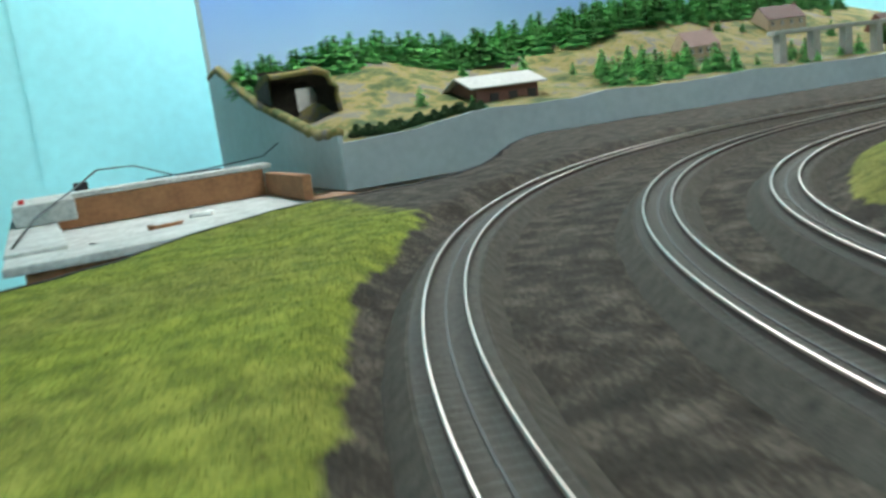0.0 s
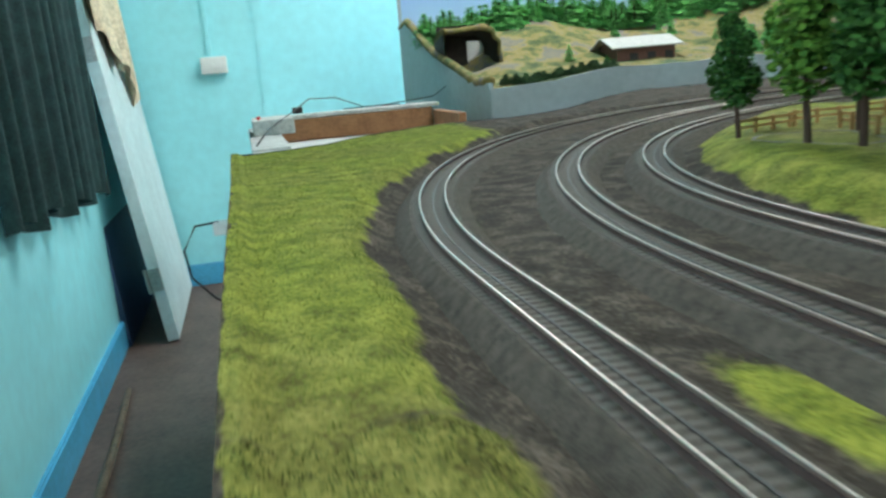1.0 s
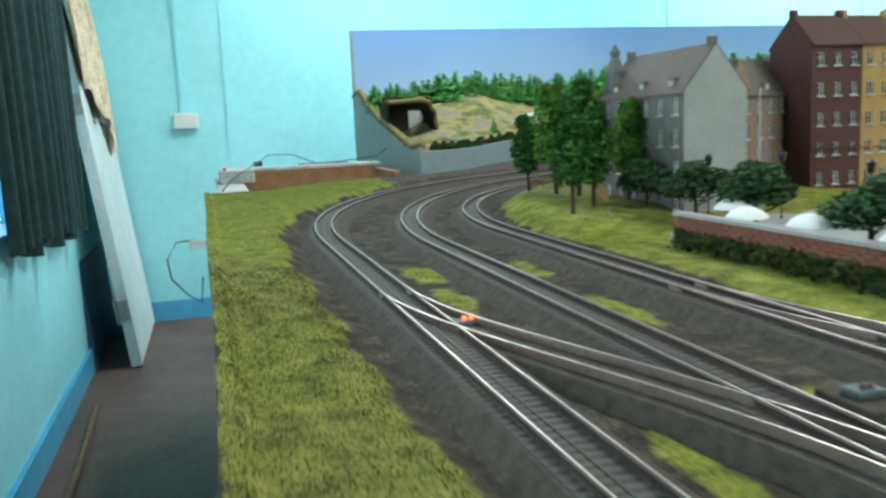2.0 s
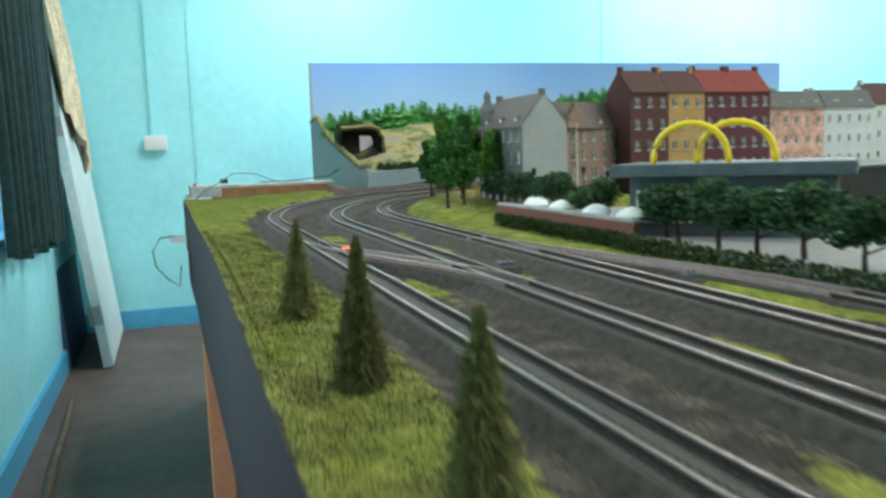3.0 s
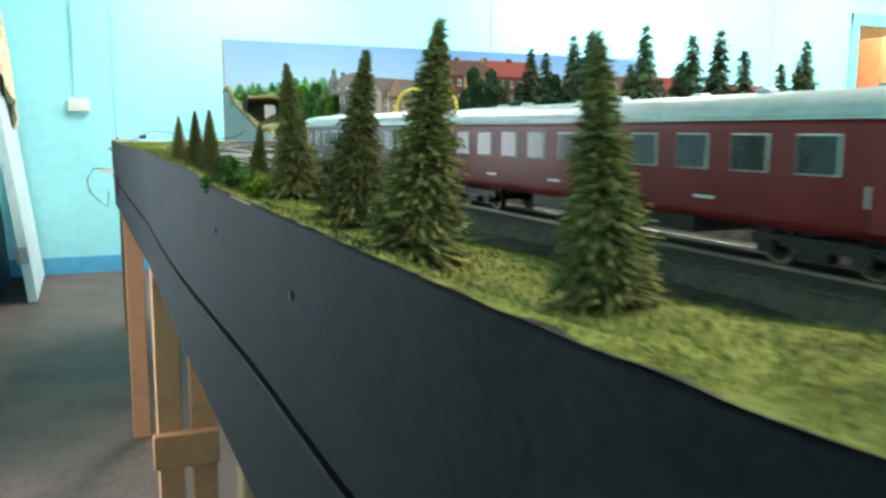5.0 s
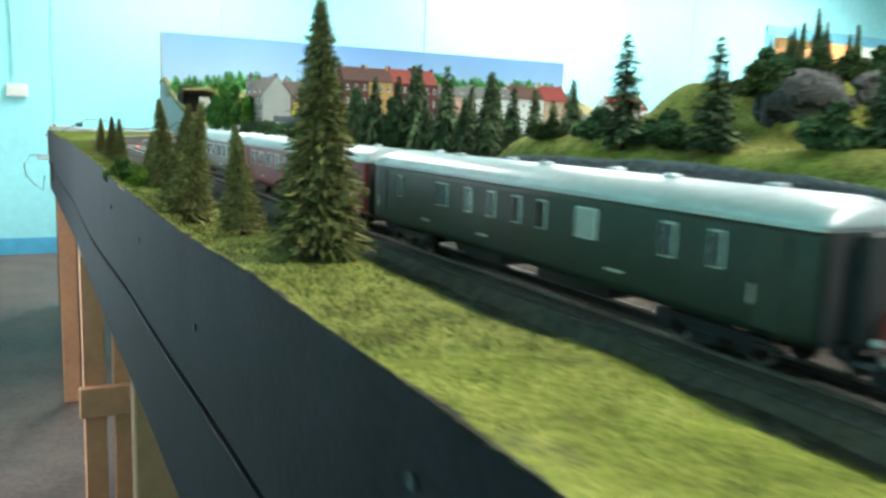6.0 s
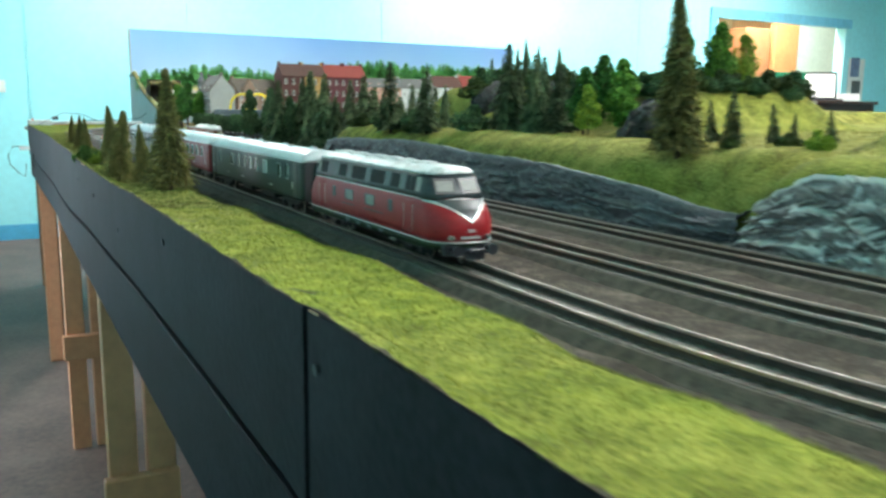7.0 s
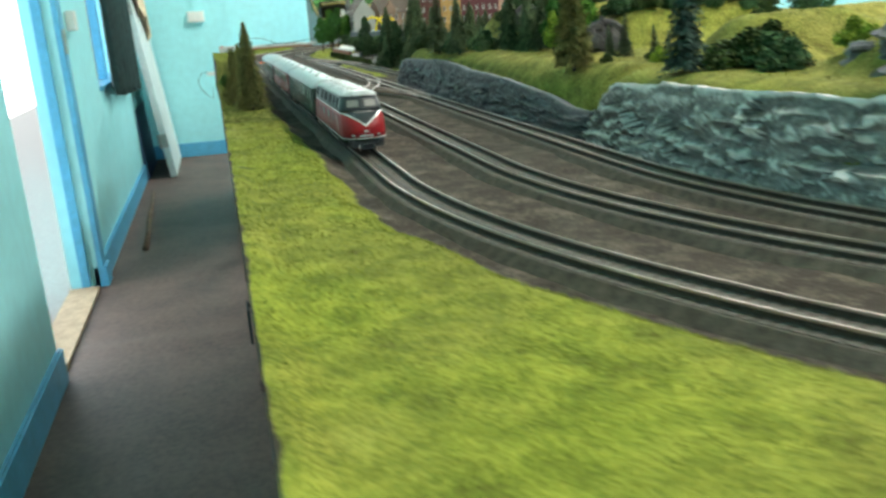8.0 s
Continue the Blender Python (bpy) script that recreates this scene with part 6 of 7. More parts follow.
# street lamps
for x, y in ((0.335, 0.115), (0.40, 0.10), (0.345, -0.06), (0.58, 0.16), (0.76, 0.18)):
    l = thing("street_lamp", pose(x, y, 0.9966), "black model street lamp with a small lantern", "street lamp", "street lamps in town")
    bm = bmesh.new()
    tube(bm, [(0, 0, 0), (0, 0, 0.004), (0, 0, 0.05)], [0.0014, 0.0007, 0.0006], 6)
    part("pole", bm, M_BUFFER, l)
    bm = bmesh.new()
    bmesh.ops.create_cone(bm, segments=6, radius1=0.0022, radius2=0.0032, depth=0.007, cap_ends=True, matrix=Matrix.Translation((0, 0, 0.0540)))
    part("lantern", bm, M_GLASS, l)
    bm = bmesh.new()
    bmesh.ops.create_cone(bm, segments=6, radius1=0.004, radius2=0.0005, depth=0.003, cap_ends=True, matrix=Matrix.Translation((0, 0, 0.0592)))
    part("cap", bm, M_BUFFER, l)
pole = thing("flagpole", pose(0.425, 0.165, 0.9966), "tall thin white flagpole in front of the houses", "flagpole")
bm = bmesh.new()
tube(bm, [(0, 0, 0), (0, 0, 0.118)], [0.0012, 0.0006], 6)
part("pole", bm, M_FRAME, pole)

# yellow fence rails in the park
for x, y, a in ((0.303, 0.456, 14), (0.367, 0.472, -6), (0.43, 0.468, -10), (0.36, 0.37, 75), (0.30, 0.24, 70)):
    f = thing("park_fence", pose(x, y, ground_height(x, y), 0, 0, a), "low ochre wooden fence in the park", "fence", "park fences")
    for px in (0.0, 0.02, 0.04, 0.06):
        box_part("post", px - 0.0012, px + 0.0012, -0.0012, 0.0012, 0, 0.014, M_OCHRE, f)
    for z in (0.006, 0.011):
        box_part("rail", -0.003, 0.063, -0.0019, -0.0013, z, z + 0.002, M_OCHRE, f)
for x, y, r in ((0.325, 0.385, 0.035), (0.262, 0.20, 0.018)):
    bm = bmesh.new()
    pts = [(x + r * math.cos(a) * (1 + 0.2 * math.sin(3 * a)), y + 1.6 * r * math.sin(a), ground_height(x + r * math.cos(a), y + 1.6 * r * math.sin(a)) - 0.0017) for a in np.linspace(0, math.tau, 60)]
    tube(bm, pts, 0.0023, 6)
    tagged(part("gravel_path", bm, M_SHED_PATH, None, "", True), "pale curved gravel path in the park grass", "path")

# station shed in front of the mountain
shed = thing("goods_shed", pose(0.975, 2.10, 1.055), "brown wooden goods shed with a pale grey roof", "shed")
shed.scale = (0.80, 1.0, 1.0)
bm = bmesh.new()
box(bm, 0.01, 0.24, 0.0, 0.12, -0.03, 0.045)
part("wall", bm, M_SHED, shed)
bm = bmesh.new()
pr = [(-0.02, 0.038), (0.06, 0.068), (0.14, 0.038)]
a = [bm.verts.new((-0.02, y_, z_)) for y_, z_ in pr] + [bm.verts.new((-0.02, y_, z_ - 0.004)) for y_, z_ in reversed(pr)]
b = [bm.verts.new((0.262, v_.co.y, v_.co.z)) for v_ in a]
bm.faces.new(a)
bm.faces.new(b)
for i in range(6):
    bm.faces.new((a[i], a[(i + 1) % 6], b[(i + 1) % 6], b[i]))
part("roof", bm, M_SHED_ROOF, shed)
bm = bmesh.new()
for x in (0.01, 0.24):
    bm.faces.new([bm.verts.new(p) for p in ((x, 0.0, 0.045), (x, 0.12, 0.045), (x, 0.06, 0.064))])
part("gable", bm, M_SHED, shed)
for x in (0.06, 0.13, 0.2):
    d_ = box_part("door", x, x + 0.03, -0.003, -0.0004, -0.03, 0.02, M_DARK, shed)
    box_part("rail", x - 0.01, x + 0.04, -0.004, -0.0031, 0.021, 0.024, M_SHED, d_)
box_part("platform", -0.03, 0.30, -0.05, -0.0045, -0.05, -0.026, M_CONCRETE, shed)
# houses on the slope
for x, y, w, wm, rm, lab in ((2.30, 2.36, 0.15, M_CREAM, M_ROOF_BROWN, "small farmhouse with a brown roof on the slope"), (2.62, 2.15, 0.12, M_SHED, M_ROOF_BROWN, "small brown cottage on the slope"), (1.80, 2.22, 0.11, M_CREAM, M_ROOF_PINK, "small cottage with a faded pink-brown roof on the slope")):
    house(pose(x, y, hill_height(x, y) - 0.02, 0, 0, -12), w, 0.1, 0.06, 0.105, 4, 2, wm, rm, lab, (0.014, 0.016), 0, 0.0, 1)
wall3 = thing("viaduct_wall", pose(1.92, 2.0, 1.07), "grey stone retaining wall across the slope", "wall")
for k in range(6):
    box_part("pier", k * 0.14, k * 0.14 + 0.03, -0.012, 0.012, -0.03, 0.06, M_CONCRETE, wall3, bevel=0.002)
box_part("deck", -0.02, 0.76, -0.014, 0.014, 0.0602, 0.072, M_CONCRETE, wall3, bevel=0.002)

# things on the desk beyond the table, by the far doorway
desk = thing("desk", pose(6.65, 3.05, FLOOR), "high dark brown desk standing near the far doorway", "desk")
box_part("top", -0.55, 0.55, -0.25, 0.25, 0.93, 0.96, M_DESK, desk, bevel=0.004)
for x in (-0.5, 0.5):
    for yy in (-0.2, 0.2):
        box_part("leg", x - 0.025, x + 0.025, yy - 0.025, yy + 0.025, 0, 0.93, M_DESK, desk)
box_part("front_panel", -0.5, 0.5, -0.22, -0.2, 0.35, 0.93, M_DESK, desk)
lap = thing("laptop", pose(6.60, 3.0, FLOOR + 0.9605, 0, 0, -40), "open laptop with a lit pale screen on the desk", "laptop")
box_part("base", -0.18, 0.18, -0.13, 0.12, 0, 0.018, M_DARK, lap, bevel=0.004)
lid = plate("lid", lap, M_DARK, 0.37, 0.014, 0.26, pose(0, 0.15, 0.14, -12, 0, 0), "", 0.004)
plate("screen", lid, M_SCREEN, 0.33, 0.002, 0.22, pose(0, -0.009, 0), "lit pale screen")
gbx = thing("storage_box", pose(6.24, 3.1, FLOOR + 0.9605, 0, 0, -35), "green cardboard box on the desk", "box")
box_part("body", -0.15, 0.15, -0.1, 0.1, 0, 0.22, M_GREEN_BOX, gbx, bevel=0.004)
box_part("lid", -0.155, 0.155, -0.105, 0.105, 0.2205, 0.25, M_GREEN_BOX, gbx, bevel=0.003)
box_part("paper_label", 0.03, 0.12, -0.1035, -0.1005, 0.04, 0.12, M_WHITEBOARD, gbx, "white paper label")
cb = thing("cardboard_box", pose(6.95, 2.98, FLOOR + 0.9605, 0, 0, -30), "small white carton on the desk", "box")
box_part("body", -0.1, 0.1, -0.08, 0.08, 0, 0.07, M_WHITEBOARD, cb, bevel=0.003)
rt = thing("round_table", pose(5.85, 2.7, FLOOR), "small round white table beside the desk", "table")
for name, rad, z0, z1, mat in (("tabletop", 0.21, 0.925, 0.945, M_WHITEBOARD), ("apron", 0.18, 0.87, 0.9245, M_DOOR)):
    bm = bmesh.new()
    bmesh.ops.create_cone(bm, cap_ends=True, segments=40, radius1=rad, radius2=rad, depth=z1 - z0, matrix=Matrix.Translation((0, 0, (z0 + z1) / 2)))
    part(name, bm, mat, rt)
for k in range(4):
    a = math.radians(25 + 90 * k)
    bm = bmesh.new()
    tube(bm, [(0.14 * math.cos(a), 0.14 * math.sin(a), 0.872), (0.17 * math.cos(a), 0.17 * math.sin(a), 0.0)], [0.02, 0.013], 8)
    part("leg", bm, M_DOOR, rt)
nb = thing("notice_board", pose(7.75, WALL_Y - 0.001, FLOOR + 1.1), "white notice sheet with blue picture patches on the wall", "notice")
box_part("sheet", 0.06, 0.32, -0.012, -0.0005, -0.15, 0.32, M_WHITEBOARD, nb)
for k, (x, z) in enumerate(((0.09, 0.13), (0.13, -0.11))):
    box_part("picture_patch", x, x + 0.14, -0.0135, -0.0122, z, z + 0.2, (M_BLUEGREY, M_ROOF_GREY)[k], nb)

# ---- trees and undergrowth ----
rng = np.random.default_rng(7)


def mesh_of(name, verts, faces, mat, soft=False):
    me = bpy.data.meshes.new(name)
    me.from_pydata([tuple(v) for v in verts], [], faces)
    me.materials.append(mat)
    if soft:
        me.shade_smooth()
    return me


def fir_mesh(mat, levels, per, spread, seed, droop=0.35, twigs=3, thick=1.0):
    """Crown of a fir of height 1: whorls of drooping branches, each with side twigs."""
    r = np.random.default_rng(seed)
    v, f = [], []
    for i in range(levels):
        h = 0.08 + 0.90 * (i + 0.3 * r.random()) / levels
        rad = spread * (1 - h) ** 0.85 * (0.82 + 0.36 * r.random()) + 0.012
        n = max(5, int(per * (0.35 + 0.65 * (1 - h))))
        for k in range(n):
            a = math.tau * (k + r.random()) / n + i * 1.1
            ln = rad * (0.7 + 0.45 * r.random())
            ca, sa = math.cos(a), math.sin(a)
            z0 = h + 0.012 * r.normal()
            w = thick * (0.012 + 0.10 * rad) * (0.7 + 0.6 * r.random())
            dz = -droop * ln * (0.6 + 0.8 * r.random())
            b = len(v)
            mid = 0.55
            for u, ww, dd in ((0.03, 0.4, 0.0), (mid, 1.0, 0.35), (0.85, 0.7, 0.75)):
                for s in (-1, 1):
                    v.append((ca * ln * u - sa * w * ww * s, sa * ln * u + ca * w * ww * s, z0 + dz * dd - 0.006 * abs(s) + 0.004 * r.normal()))
            v.append((ca * ln, sa * ln, z0 + dz))
            f += [(b, b + 1, b + 3, b + 2), (b + 2, b + 3, b + 5, b + 4), (b + 4, b + 5, b + 6)]
            for _ in range(twigs):
                u = 0.3 + 0.7 * r.random()
                px, py, pz = ca * ln * u, sa * ln * u, z0 + dz * u
                d = r.normal(size=3)
                d /= np.linalg.norm(d)
                d = d * 0.7 + np.array((ca, sa, -0.3)) * 0.6
                e = r.normal(size=3)
                e /= np.linalg.norm(e)
                s = (0.016 + 0.10 * rad) * (0.6 + 0.8 * r.random()) * min(1.0, 0.35 + 0.6 * thick)
                b = len(v)
                v += [(px - e[0] * s * 0.35, py - e[1] * s * 0.35, pz - e[2] * s * 0.35), (px + e[0] * s * 0.35, py + e[1] * s * 0.35, pz + e[2] * s * 0.35), (px + d[0] * s, py + d[1] * s, pz + d[2] * s)]
                f.append((b, b + 1, b + 2))
    return mesh_of("crown", v, f, mat)


def trunk_mesh(height, r0, limbs=0, seed=0):
    r = np.random.default_rng(seed)
    bm = bmesh.new()
    tube(bm, [(0, 0, -0.03), (0.004, 0.002, height * 0.4), (0, 0.003, height)], [r0, r0 * 0.75, r0 * 0.3], 7)
    for k in range(limbs):
        a, z = math.tau * k / limbs + r.random(), height * (0.4 + 0.5 * r.random())
        l = 0.2 + 0.12 * r.random()
        tube(bm, [(0, 0, z), (l * 0.5 * math.cos(a), l * 0.5 * math.sin(a), z + 0.09), (l * math.cos(a), l * math.sin(a), z + 0.2)], [r0 * 0.5, r0 * 0.35, r0 * 0.12], 5)
    me = bpy.data.meshes.new("trunk")
    bmesh.ops.recalc_face_normals(bm, faces=bm.faces)
    bm.to_mesh(me)
    bm.free()
    me.materials.append(M_BARK)
    return me


def leaf_mesh(mat, lumps, count, size, seed):
    """Crown of a leafy tree of height 1: many small leaves in uneven lumps; lumps as x, y, z, rx, rz."""
    r = np.random.default_rng(seed)
    v, f = [], []
    for _ in range(count):
        x, y, z, rx, rz = lumps[r.integers(len(lumps))]
        d = r.normal(size=3)
        d /= np.linalg.norm(d)
        rad = (0.45 + 0.6 * r.random() ** 0.6)
        p = np.array((x, y, z)) + d * np.array((rx, rx, rz)) * rad
        n = r.normal(size=3)
        n = n / np.linalg.norm(n) + d * 0.6
        a = np.cross(n, (0.3, 0.2, 0.9))
        a /= np.linalg.norm(a)
        b_ = np.cross(n, a)
        b_ /= np.linalg.norm(b_)
        s = size * (0.6 + 0.9 * r.random())
        b = len(v)
        v += [p - a * s, p + b_ * s * 0.6 + n * s * 0.15, p + a * s, p - b_ * s * 0.6 + n * s * 0.15]
        f.append((b, b + 1, b + 2, b + 3))
    return mesh_of("crown", v, f, mat)


def plant(kind, x, y, h, wide, meshes, label, group, z=None, turn=None, category="tree", lean=0.0):
    z = ground_height(x, y) if z is None else z
    t = thing(kind, pose(x, y, z, rng.normal() * 2, rng.normal() * 2 + lean, 0) @ pose(0, 0, 0, 0, 0, turn if turn is not None else rng.random() * 360), label, category, group)
    t.scale = (h * wide, h * wide, h)
    for name, me in meshes:
        ob = new(name, me)
        ob.parent = t
    return t


FIRS = [fir_mesh(M_FIR, 84, 44, 0.215, s, 0.22, 8, 0.26) for s in (1, 2, 3)]
DARKS = [fir_mesh(M_FIR_DARK, 42, 26, 0.225, s, 0.45, 5, 0.8) for s in (11, 12, 13)]
BLUE = fir_mesh(M_FIR_BLUE, 44, 30, 0.225, 21, 0.3, 7, 0.6)
LAYERED = [fir_mesh(M_FIR_DARK, 22, 28, 0.26, s, 0.2, 6, 1.0) for s in (31, 32)]
TRUNK, TRUNK_LEAFY = trunk_mesh(0.9, 0.022), trunk_mesh(0.62, 0.03, 6, 4)
ROUND = [[(0, 0, 0.66, 0.30, 0.26), (0.16, 0.08, 0.56, 0.20, 0.17), (-0.15, -0.1, 0.58, 0.21, 0.18), (0.05, -0.17, 0.70, 0.19, 0.18), (-0.06, 0.14, 0.78, 0.18, 0.17)],
         [(0, 0, 0.62, 0.27, 0.24), (0.14, -0.12, 0.60, 0.22, 0.18), (-0.16, 0.06, 0.66, 0.2, 0.18), (0.02, 0.1, 0.82, 0.17, 0.15)]]
TALL = [(0, 0, 0.40, 0.17, 0.16), (0.05, 0.03, 0.54, 0.17, 0.14), (-0.05, 0.02, 0.66, 0.155, 0.13), (0.03, -0.04, 0.78, 0.13, 0.12), (0, 0.01, 0.90, 0.085, 0.10), (-0.07, -0.05, 0.48, 0.13, 0.12)]
ROUND_DARK = [leaf_mesh(M_LEAF_DARK, l, 2600, 0.028, 41 + i) for i, l in enumerate(ROUND)]
TALL_MID = [leaf_mesh(M_LEAF_MID, TALL, 2600, 0.024, 61), leaf_mesh(M_LEAF_LIGHT, TALL, 2600, 0.024, 62)]
TALL_DARK = leaf_mesh(M_LEAF_DARK, TALL, 3200, 0.024, 63)
BUSH = [(0, 0, 0.38, 0.42, 0.42), (0.42, 0.15, 0.26, 0.34, 0.28), (-0.38, -0.12, 0.30, 0.36, 0.33), (0.08, -0.42, 0.22, 0.36, 0.26), (-0.15, 0.40, 0.25, 0.33, 0.3), (0.15, 0.1, 0.68, 0.22, 0.25)]
BUSHES = [leaf_mesh(M_HEDGE, BUSH, 1900, 0.06, 71), leaf_mesh(M_LEAF_DARK, BUSH, 1900, 0.06, 72), leaf_mesh(M_LEAF_LIME, BUSH, 1500, 0.06, 73), leaf_mesh(M_BUSH, BUSH, 2600, 0.05, 74)]

# firs along the table's edge
for i, (x, y, h, lean) in enumerate([(-0.061, -0.445, 0.053, 0), (-0.058, -0.582, 0.058, 1), (-0.062, -0.719, 0.057, -3), (-0.048, -0.862, 0.046, 3), (-0.053, -1.007, 0.079, -2), (-0.065, -1.150, 0.074, 8), (-0.079, -1.256, 0.074, 11), (-0.062, -1.330, 0.060, -2), (-0.060, -1.450, 0.104, 0)]):
    plant("fir_tree", x, y, h, 0.98 if h < 0.09 else 0.9, [("trunk", TRUNK), ("crown", FIRS[i % 3])], "olive green model fir tree with drooping twigs on the grass edge", "firs along the table edge", category="fir tree", lean=lean)
# bushes between them
for x, y, h, k in [(-0.079, -0.945, 0.026, 3), (-0.064, -0.960, 0.016, 2), (-0.072, -0.975, 0.014, 2), (-0.060, -1.0, 0.012, 0), (-0.045, -0.93, 0.008, 0)]:
    plant("bush", x, y, h, 1.1, [("crown", BUSHES[k])], "low dense green bush on the grass edge", "bushes on the edge", category="bush")
# dark firs between the town and the hill
for i, (x, y, h) in enumerate([(0.290, -0.825, 0.099), (0.291, -0.875, 0.138), (0.289, -0.916, 0.10), (0.382, -0.832, 0.138), (0.306, -0.948, 0.125), (0.298, -0.765, 0.146), (0.357, -0.925, 0.114), (0.336, -0.696, 0.148), (0.481, -0.582, 0.13), (0.407, -0.64, 0.092), (0.342, -0.62, 0.137), (0.262, -0.722, 0.128), (0.262, -0.66, 0.10),
                               (0.394, -0.585, 0.125), (0.605, -0.512, 0.105), (0.514, -0.61, 0.112), (0.44, -0.74, 0.12), (0.47, -0.88, 0.13), (0.55, -0.78, 0.12), (0.40, -0.95, 0.10), (0.31, -0.60, 0.09), (0.56, -0.66, 0.13)]):
    plant("fir_tree", x, y, h, 1.0, [("trunk", TRUNK), ("crown", DARKS[i % 3])], "dark green model fir tree in the little wood", "firs in the little wood", category="fir tree")
# columnar leafy trees of the little wood
for i, (x, y, h) in enumerate([(0.292, -0.575, 0.115), (0.262, -0.705, 0.09), (0.275, -0.755, 0.097), (0.222, -0.665, 0.108)]):
    plant("leafy_tree", x, y, h, 0.72, [("trunk", TRUNK), ("crown", TALL_DARK)], "tall dark green leafy model tree beside the siding", "tall leafy trees")
plant("leafy_tree", 0.312, -0.523, 0.085, 0.95, [("trunk", TRUNK_LEAFY), ("crown", ROUND_DARK[0])], "round dark green model tree near the square", "round town trees")
# round trees round the square
for i, (x, y, h) in enumerate([(0.284, -0.285, 0.062), (0.290, -0.330, 0.065), (0.290, -0.375, 0.062), (0.300, -0.412, 0.066), (0.305, -0.235, 0.06), (0.310, -0.10, 0.06), (0.322, 0.03, 0.065), (0.330, 0.125, 0.062), (0.322, 0.20, 0.064), (0.36, 0.10, 0.06), (0.29, -0.475, 0.058)]):
    plant("leafy_tree", x, y, h, 1.32, [("trunk", TRUNK_LEAFY), ("crown", ROUND_DARK[i % 2])], "round dark green model tree beside the square", "round town trees", z=0.992)
# park trees inside the curve
for i, (x, y, h) in enumerate([(0.297, 0.446, 0.096), (0.298, 0.364, 0.126), (0.308, 0.323, 0.130), (0.240, 0.193, 0.105), (0.272, 0.215, 0.10), (0.37, 0.40, 0.12), (0.385, 0.33, 0.128), (0.33, 0.25, 0.105)]):
    plant("leafy_tree", x, y, h, 1.05, [("trunk", TRUNK), ("crown", TALL_MID[i % 2] if i % 3 else TALL_MID[0])], "tall green model tree in the park inside the curve", "park trees")
# trees on the hill
FULL = [(0, 0, 0.30, 0.27, 0.20), (0.10, 0.06, 0.42, 0.24, 0.17), (-0.11, 0.03, 0.50, 0.23, 0.17), (0.06, -0.10, 0.62, 0.21, 0.16), (-0.03, 0.05, 0.76, 0.18, 0.14), (0.02, 0, 0.90, 0.11, 0.10), (-0.14, -0.12, 0.30, 0.2, 0.16), (0.16, -0.08, 0.27, 0.19, 0.15)]
FULL_MID = [leaf_mesh(M_LEAF_MID, FULL, 3200, 0.030, 91), leaf_mesh(M_LEAF_LIGHT, FULL, 3200, 0.030, 92)]
FULL_LIME = leaf_mesh(M_LEAF_LIME, FULL, 2200, 0.028, 93)
for i, (x, y, h, me) in enumerate([(0.218, -1.296, 0.084, LAYERED[0]), (0.224, -1.376, 0.074, LAYERED[1]), (0.258, -1.480, 0.088, DARKS[0]), (0.272, -1.51, 0.076, DARKS[1]), (0.276, -1.54, 0.068, LAYERED[0]), (0.262, -1.345, 0.050, DARKS[2]), (0.30, -1.44, 0.075, DARKS[0]), (0.29, -1.50, 0.075, DARKS[1]), (0.33, -1.47, 0.07, LAYERED[1]),
                                   (0.264, -1.746, 0.032, LAYERED[0]), (0.274, -1.756, 0.042, LAYERED[1]), (0.295, -1.775, 0.030, LAYERED[0]), (0.301, -1.786, 0.022, LAYERED[1]), (0.322, -1.80, 0.026, LAYERED[0]), (0.45, -1.20, 0.05, DARKS[2]), (0.31, -1.52, 0.062, DARKS[2])]):
    plant("fir_tree", x, y, h, 1.0 if h > 0.05 else 0.85, [("trunk", TRUNK), ("crown", me)], "dark green model conifer on the grassy hill", "conifers on the hill", category="fir tree")
plant("fir_tree", 0.222, -1.756, 0.116, 0.78, [("trunk", TRUNK), ("crown", FIRS[1])], "tall olive green model fir standing alone on the hill", "conifers on the hill", category="fir tree")
plant("fir_tree", 0.222, -1.945, 0.092, 0.85, [("trunk", TRUNK), ("crown", BLUE)], "blue-green model spruce above the rock slab", "conifers on the hill", category="fir tree")
plant("fir_tree", 0.252, -2.135, 0.092, 1.0, [("trunk", TRUNK), ("crown", BLUE)], "blue-green model spruce above the rock slab", "conifers on the hill", category="fir tree")
for i, (x, y, h) in enumerate([(0.352, -1.30, 0.038), (0.364, -1.31, 0.040), (0.378, -1.30, 0.046), (0.392, -1.295, 0.050), (0.403, -1.305, 0.060), (0.43, -1.29, 0.052), (0.455, -1.30, 0.05), (0.35, -1.33, 0.03), (0.47, -1.28, 0.045)]):
    plant("fir_tree", x, y, h, 0.75, [("trunk", TRUNK), ("crown", DARKS[i % 3])], "slim dark conifer on top of the knoll", "conifers on the knoll", category="fir tree")
for x, y, h, me in [(0.274, -1.585, 0.060, FULL_MID[0]), (0.300, -1.606, 0.066, FULL_MID[1]), (0.268, -1.60, 0.044, FULL_LIME), (0.436, -1.535, 0.072, FULL_MID[0]), (0.484, -1.54, 0.074, FULL_MID[1]), (0.515, -1.55, 0.060, FULL_LIME), (0.33, -1.545, 0.06, FULL_MID[0])]:
    plant("leafy_tree", x, y, h, 0.80, [("trunk", TRUNK), ("crown", me)], "bright green leafy model tree on the hill", "leafy trees on the hill")
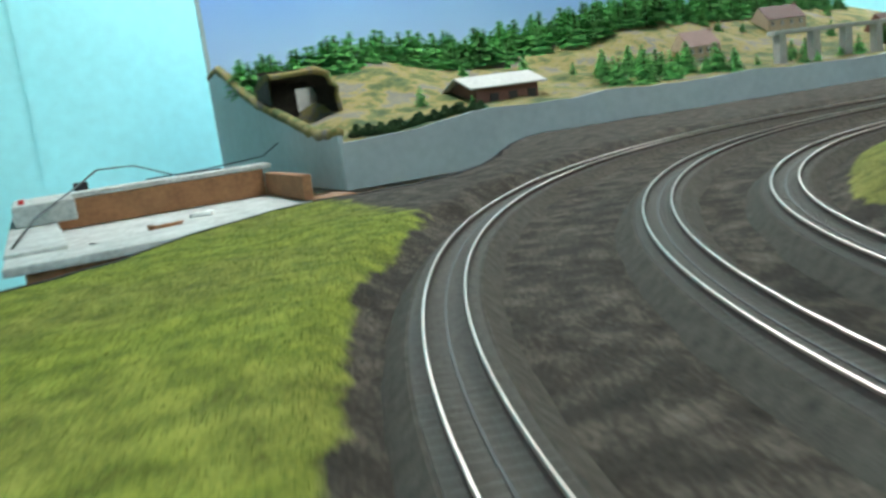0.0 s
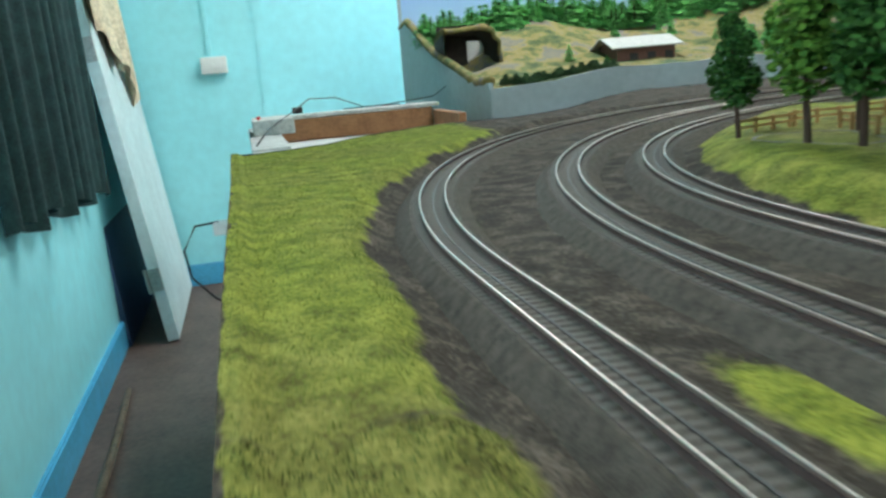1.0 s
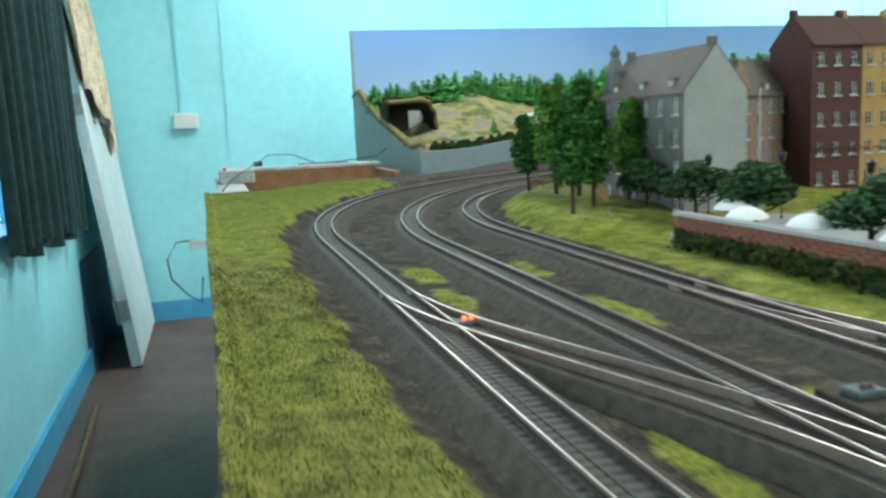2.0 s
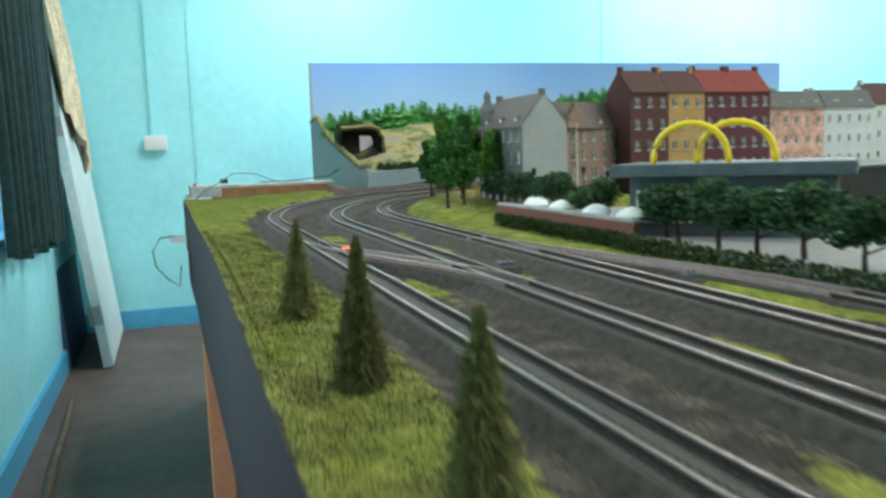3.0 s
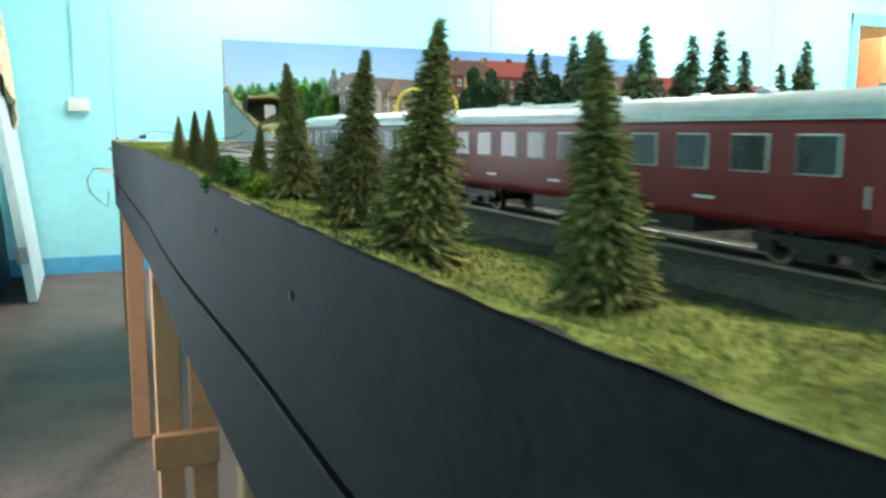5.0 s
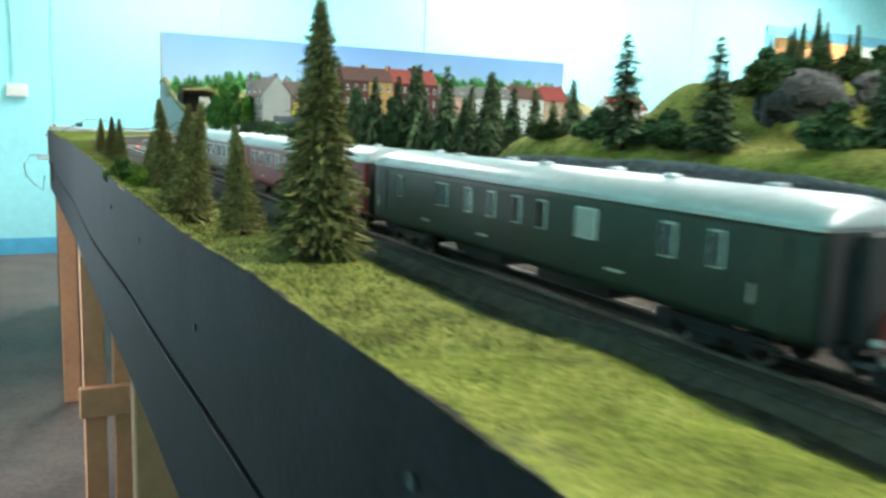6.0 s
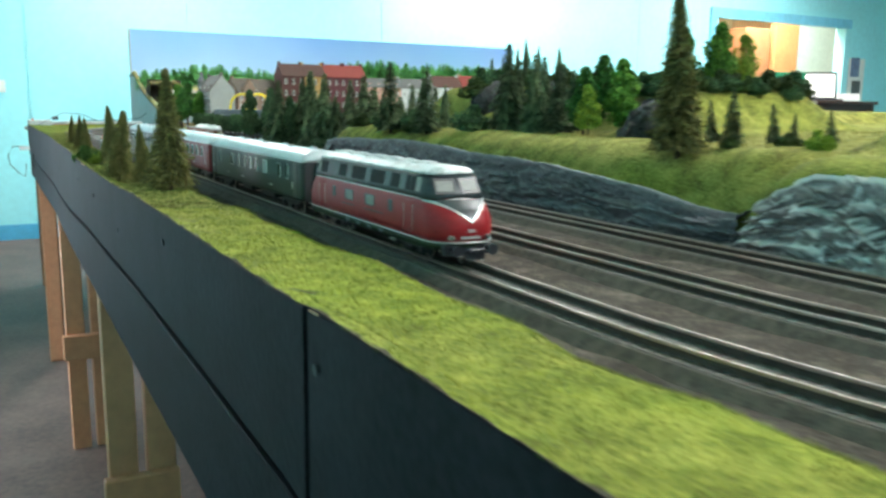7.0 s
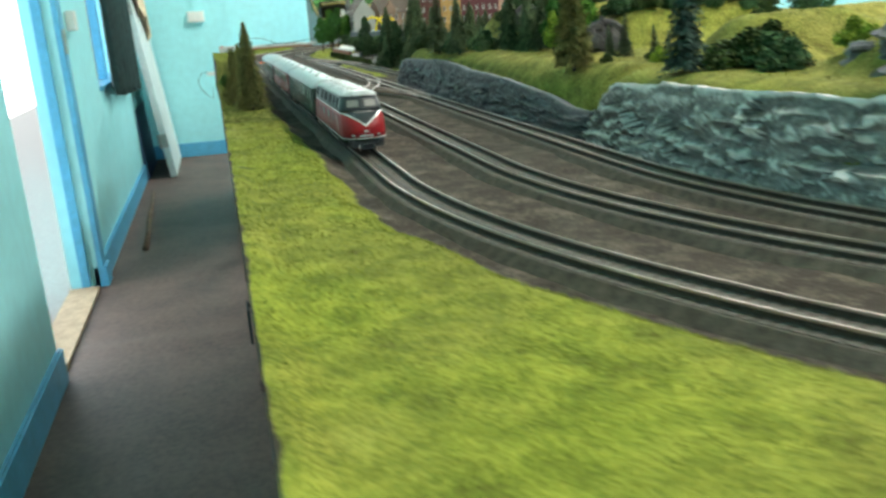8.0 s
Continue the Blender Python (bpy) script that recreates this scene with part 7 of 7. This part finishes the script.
hill_bushes = [(0.225, -1.19, 0.018, 0), (0.24, -1.25, 0.026, 1), (0.26, -1.29, 0.024, 0), (0.235, -1.325, 0.024, 1), (0.224, -1.345, 0.016, 0), (0.25, -1.215, 0.020, 0), (0.232, -1.455, 0.028, 1), (0.30, -1.45, 0.018, 0), (0.267, -1.834, 0.014, 2), (0.255, -1.962, 0.028, 0), (0.272, -1.975, 0.026, 1), (0.285, -1.95, 0.022, 0), (0.262, -2.0, 0.022, 1),
               (0.33, -1.885, 0.016, 0), (0.36, -1.90, 0.02, 1), (0.28, -1.80, 0.010, 0), (0.24, -1.785, 0.008, 0), (0.31, -2.13, 0.02, 0), (0.30, -2.02, 0.02, 2)]
for k in range(34):
    u = k / 34
    if k % 2:
        hill_bushes.append((0.295 + 0.33 * u + 0.008 * rng.normal(), -1.325 + 0.014 * rng.normal(), 0.020 + 0.012 * rng.random(), int(rng.integers(2))))
    else:
        hill_bushes.append((0.36 + 0.20 * u + 0.006 * rng.normal(), -1.595 + 0.012 * rng.normal(), 0.013 + 0.010 * rng.random(), int(rng.integers(2))))
for x, y, h, k in hill_bushes:
    plant("bush", x, y, h, 0.95 + 0.5 * rng.random(), [("crown", BUSHES[k])], ("brown-green" if k == 0 else "dark green" if k == 1 else "yellow-green") + " scrub bush on the hill", "bushes on the hill", category="bush")

# conifers along the mountain ridge
RIDGE = [fir_mesh(M_RIDGE, 14, 16, 0.26, s, 0.45, 4, 1.5) for s in (81, 82)]
for k in range(250):
    x = 0.53 + 2.4 * (k + 0.5 * rng.random()) / 250
    y = 2.54 + 0.22 * rng.random() - 0.05 * bump(x, 0, 1.9, 0, 0.5, 1)
    plant("ridge_conifer", x, y, 0.07 + 0.05 * rng.random(), 2.1, [("trunk", TRUNK), ("crown", RIDGE[k % 2])], "small bright green conifer on the mountain ridge", "conifers on the ridge", z=hill_height(x, y) - 0.004, category="fir tree")
for k in range(70):
    x = 0.56 + 2.2 * rng.random()
    y = 1.86 + 0.75 * rng.random()
    if 0.88 < x < 1.35 and y < 2.38 or 0.5 < x < 0.82 and 1.9 < y < 2.55:
        continue
    plant("ridge_conifer", x, y, 0.035 + 0.035 * rng.random(), 1.6, [("trunk", TRUNK), ("crown", RIDGE[k % 2])], "small bright green conifer on the mountain slope", "conifers on the slope", z=hill_height(x, y) - 0.004, category="fir tree")
for k in range(34):
    x, y = (1.36 + 0.30 * rng.random(), 1.98 + 0.26 * rng.random()) if k < 20 else (1.66 + 0.34 * rng.random(), 2.02 + 0.3 * rng.random())
    if k >= 20 and 1.72 < x < 1.98 and y > 2.10:
        continue
    plant("ridge_conifer", x, y, 0.05 + 0.05 * rng.random(), 1.7, [("trunk", TRUNK), ("crown", RIDGE[k % 2])], "small bright green conifer on the mountain slope", "conifers on the slope", z=hill_height(x, y) - 0.004, category="fir tree")
for k in range(14):
    x, y = 0.57 + 0.022 * k, 1.84 + 0.05 * rng.random()
    plant("bush", x, y, 0.03, 1.0, [("crown", BUSHES[1])], "dark green bush at the foot of the mountain", "bushes on the mountain", z=hill_height(x, y) - 0.003, category="bush")

# clipped hedge along the square
v, f = [], []
for _ in range(6500):
    x, y, z = 0.236 + 0.012 * rng.random(), -0.60 + 0.62 * rng.random(), 0.988 + 0.020 * rng.random() ** 0.6
    n = rng.normal(size=3) * 0.0016
    e = rng.normal(size=3) * 0.0013
    b = len(v)
    v += [(x - e[0], y - e[1], z - e[2]), (x + e[0], y + e[1], z + e[2]), (x + n[0], y + n[1], z + n[2])]
    f.append((b, b + 1, b + 2))
tagged(new("hedge", mesh_of("hedge", v, f, M_HEDGE)), "low dark green hedge along the town square", "hedge")


def blades(count, region, mat, length, name, label):
    """Short upright fibres of flock over part of the ground."""
    v, f = [], []
    x0, x1, y0, y1 = region
    tries = 0
    while len(f) < count and tries < count * 6:
        tries += 1
        x, y = x0 + (x1 - x0) * rng.random(), y0 + (y1 - y0) * rng.random()
        if y > north_limit(x) - 0.002 or x < edge_x(y) or cover(x, y)[0] < 0.35 + 0.5 * rng.random():
            continue
        z = ground_height(x, y) - 0.0004
        a, l = math.tau * rng.random(), length * (0.5 + rng.random())
        w, t = 0.0002 + 0.0002 * rng.random(), 0.7 * rng.normal()
        c, s = math.cos(a), math.sin(a)
        b = len(v)
        v += [(x - c * w, y - s * w, z), (x + c * w, y + s * w, z), (x - s * t * l, y + c * t * l, z + l)]
        f.append((b, b + 1, b + 2))
    tagged(new(name, mesh_of(name, v, f, mat)), label, "grass", "", "stuff")


blades(52000, (-0.0965, 0.06, -2.6, -1.6), M_BLADES, 0.0014, "grass", "short lush green flock fibres")
blades(60000, (-0.0965, -0.02, -1.6, 0.04), M_BLADES_DULL, 0.0015, "grass", "short dull green flock fibres")
blades(34000, (-0.0965, 0.22, 0.04, 1.0), M_LAWN, 0.0013, "grass", "short green flock fibres at the curve")
blades(24000, (0.19, 0.55, -2.3, -1.05), M_BLADES_HILL, 0.0018, "grass", "short yellow-green flock fibres on the hill")
blades(3000, (0.02, 0.15, -1.1, 0.2), M_BLADES_DULL, 0.0018, "grass", "tufts of flock between the tracks")

# fibres that hang over the table's edge
v, f = [], []
for _ in range(9000):
    y = -2.62 + 3.40 * rng.random()
    if noise.noise((y * 26, 0.5, 2.0)) < -0.18 + 0.2 * rng.random():
        continue
    x, z, l = edge_x(y) - 0.0004 + 0.0015 * rng.random(), edge_top(y) + 0.0004, 0.0016 * (0.4 + rng.random())
    t, w = rng.normal() * 0.0006, 0.0003
    b = len(v)
    v += [(x, y - w, z), (x, y + w, z), (x - 0.0007 * rng.random(), y + t, z + l * (rng.random() - 0.45))]
    f.append((b, b + 1, b + 2))
tagged(new("grass", mesh_of("grass", v, f, M_BLADES_DULL)), "frayed grass fibres along the table edge", "grass", "", "stuff")
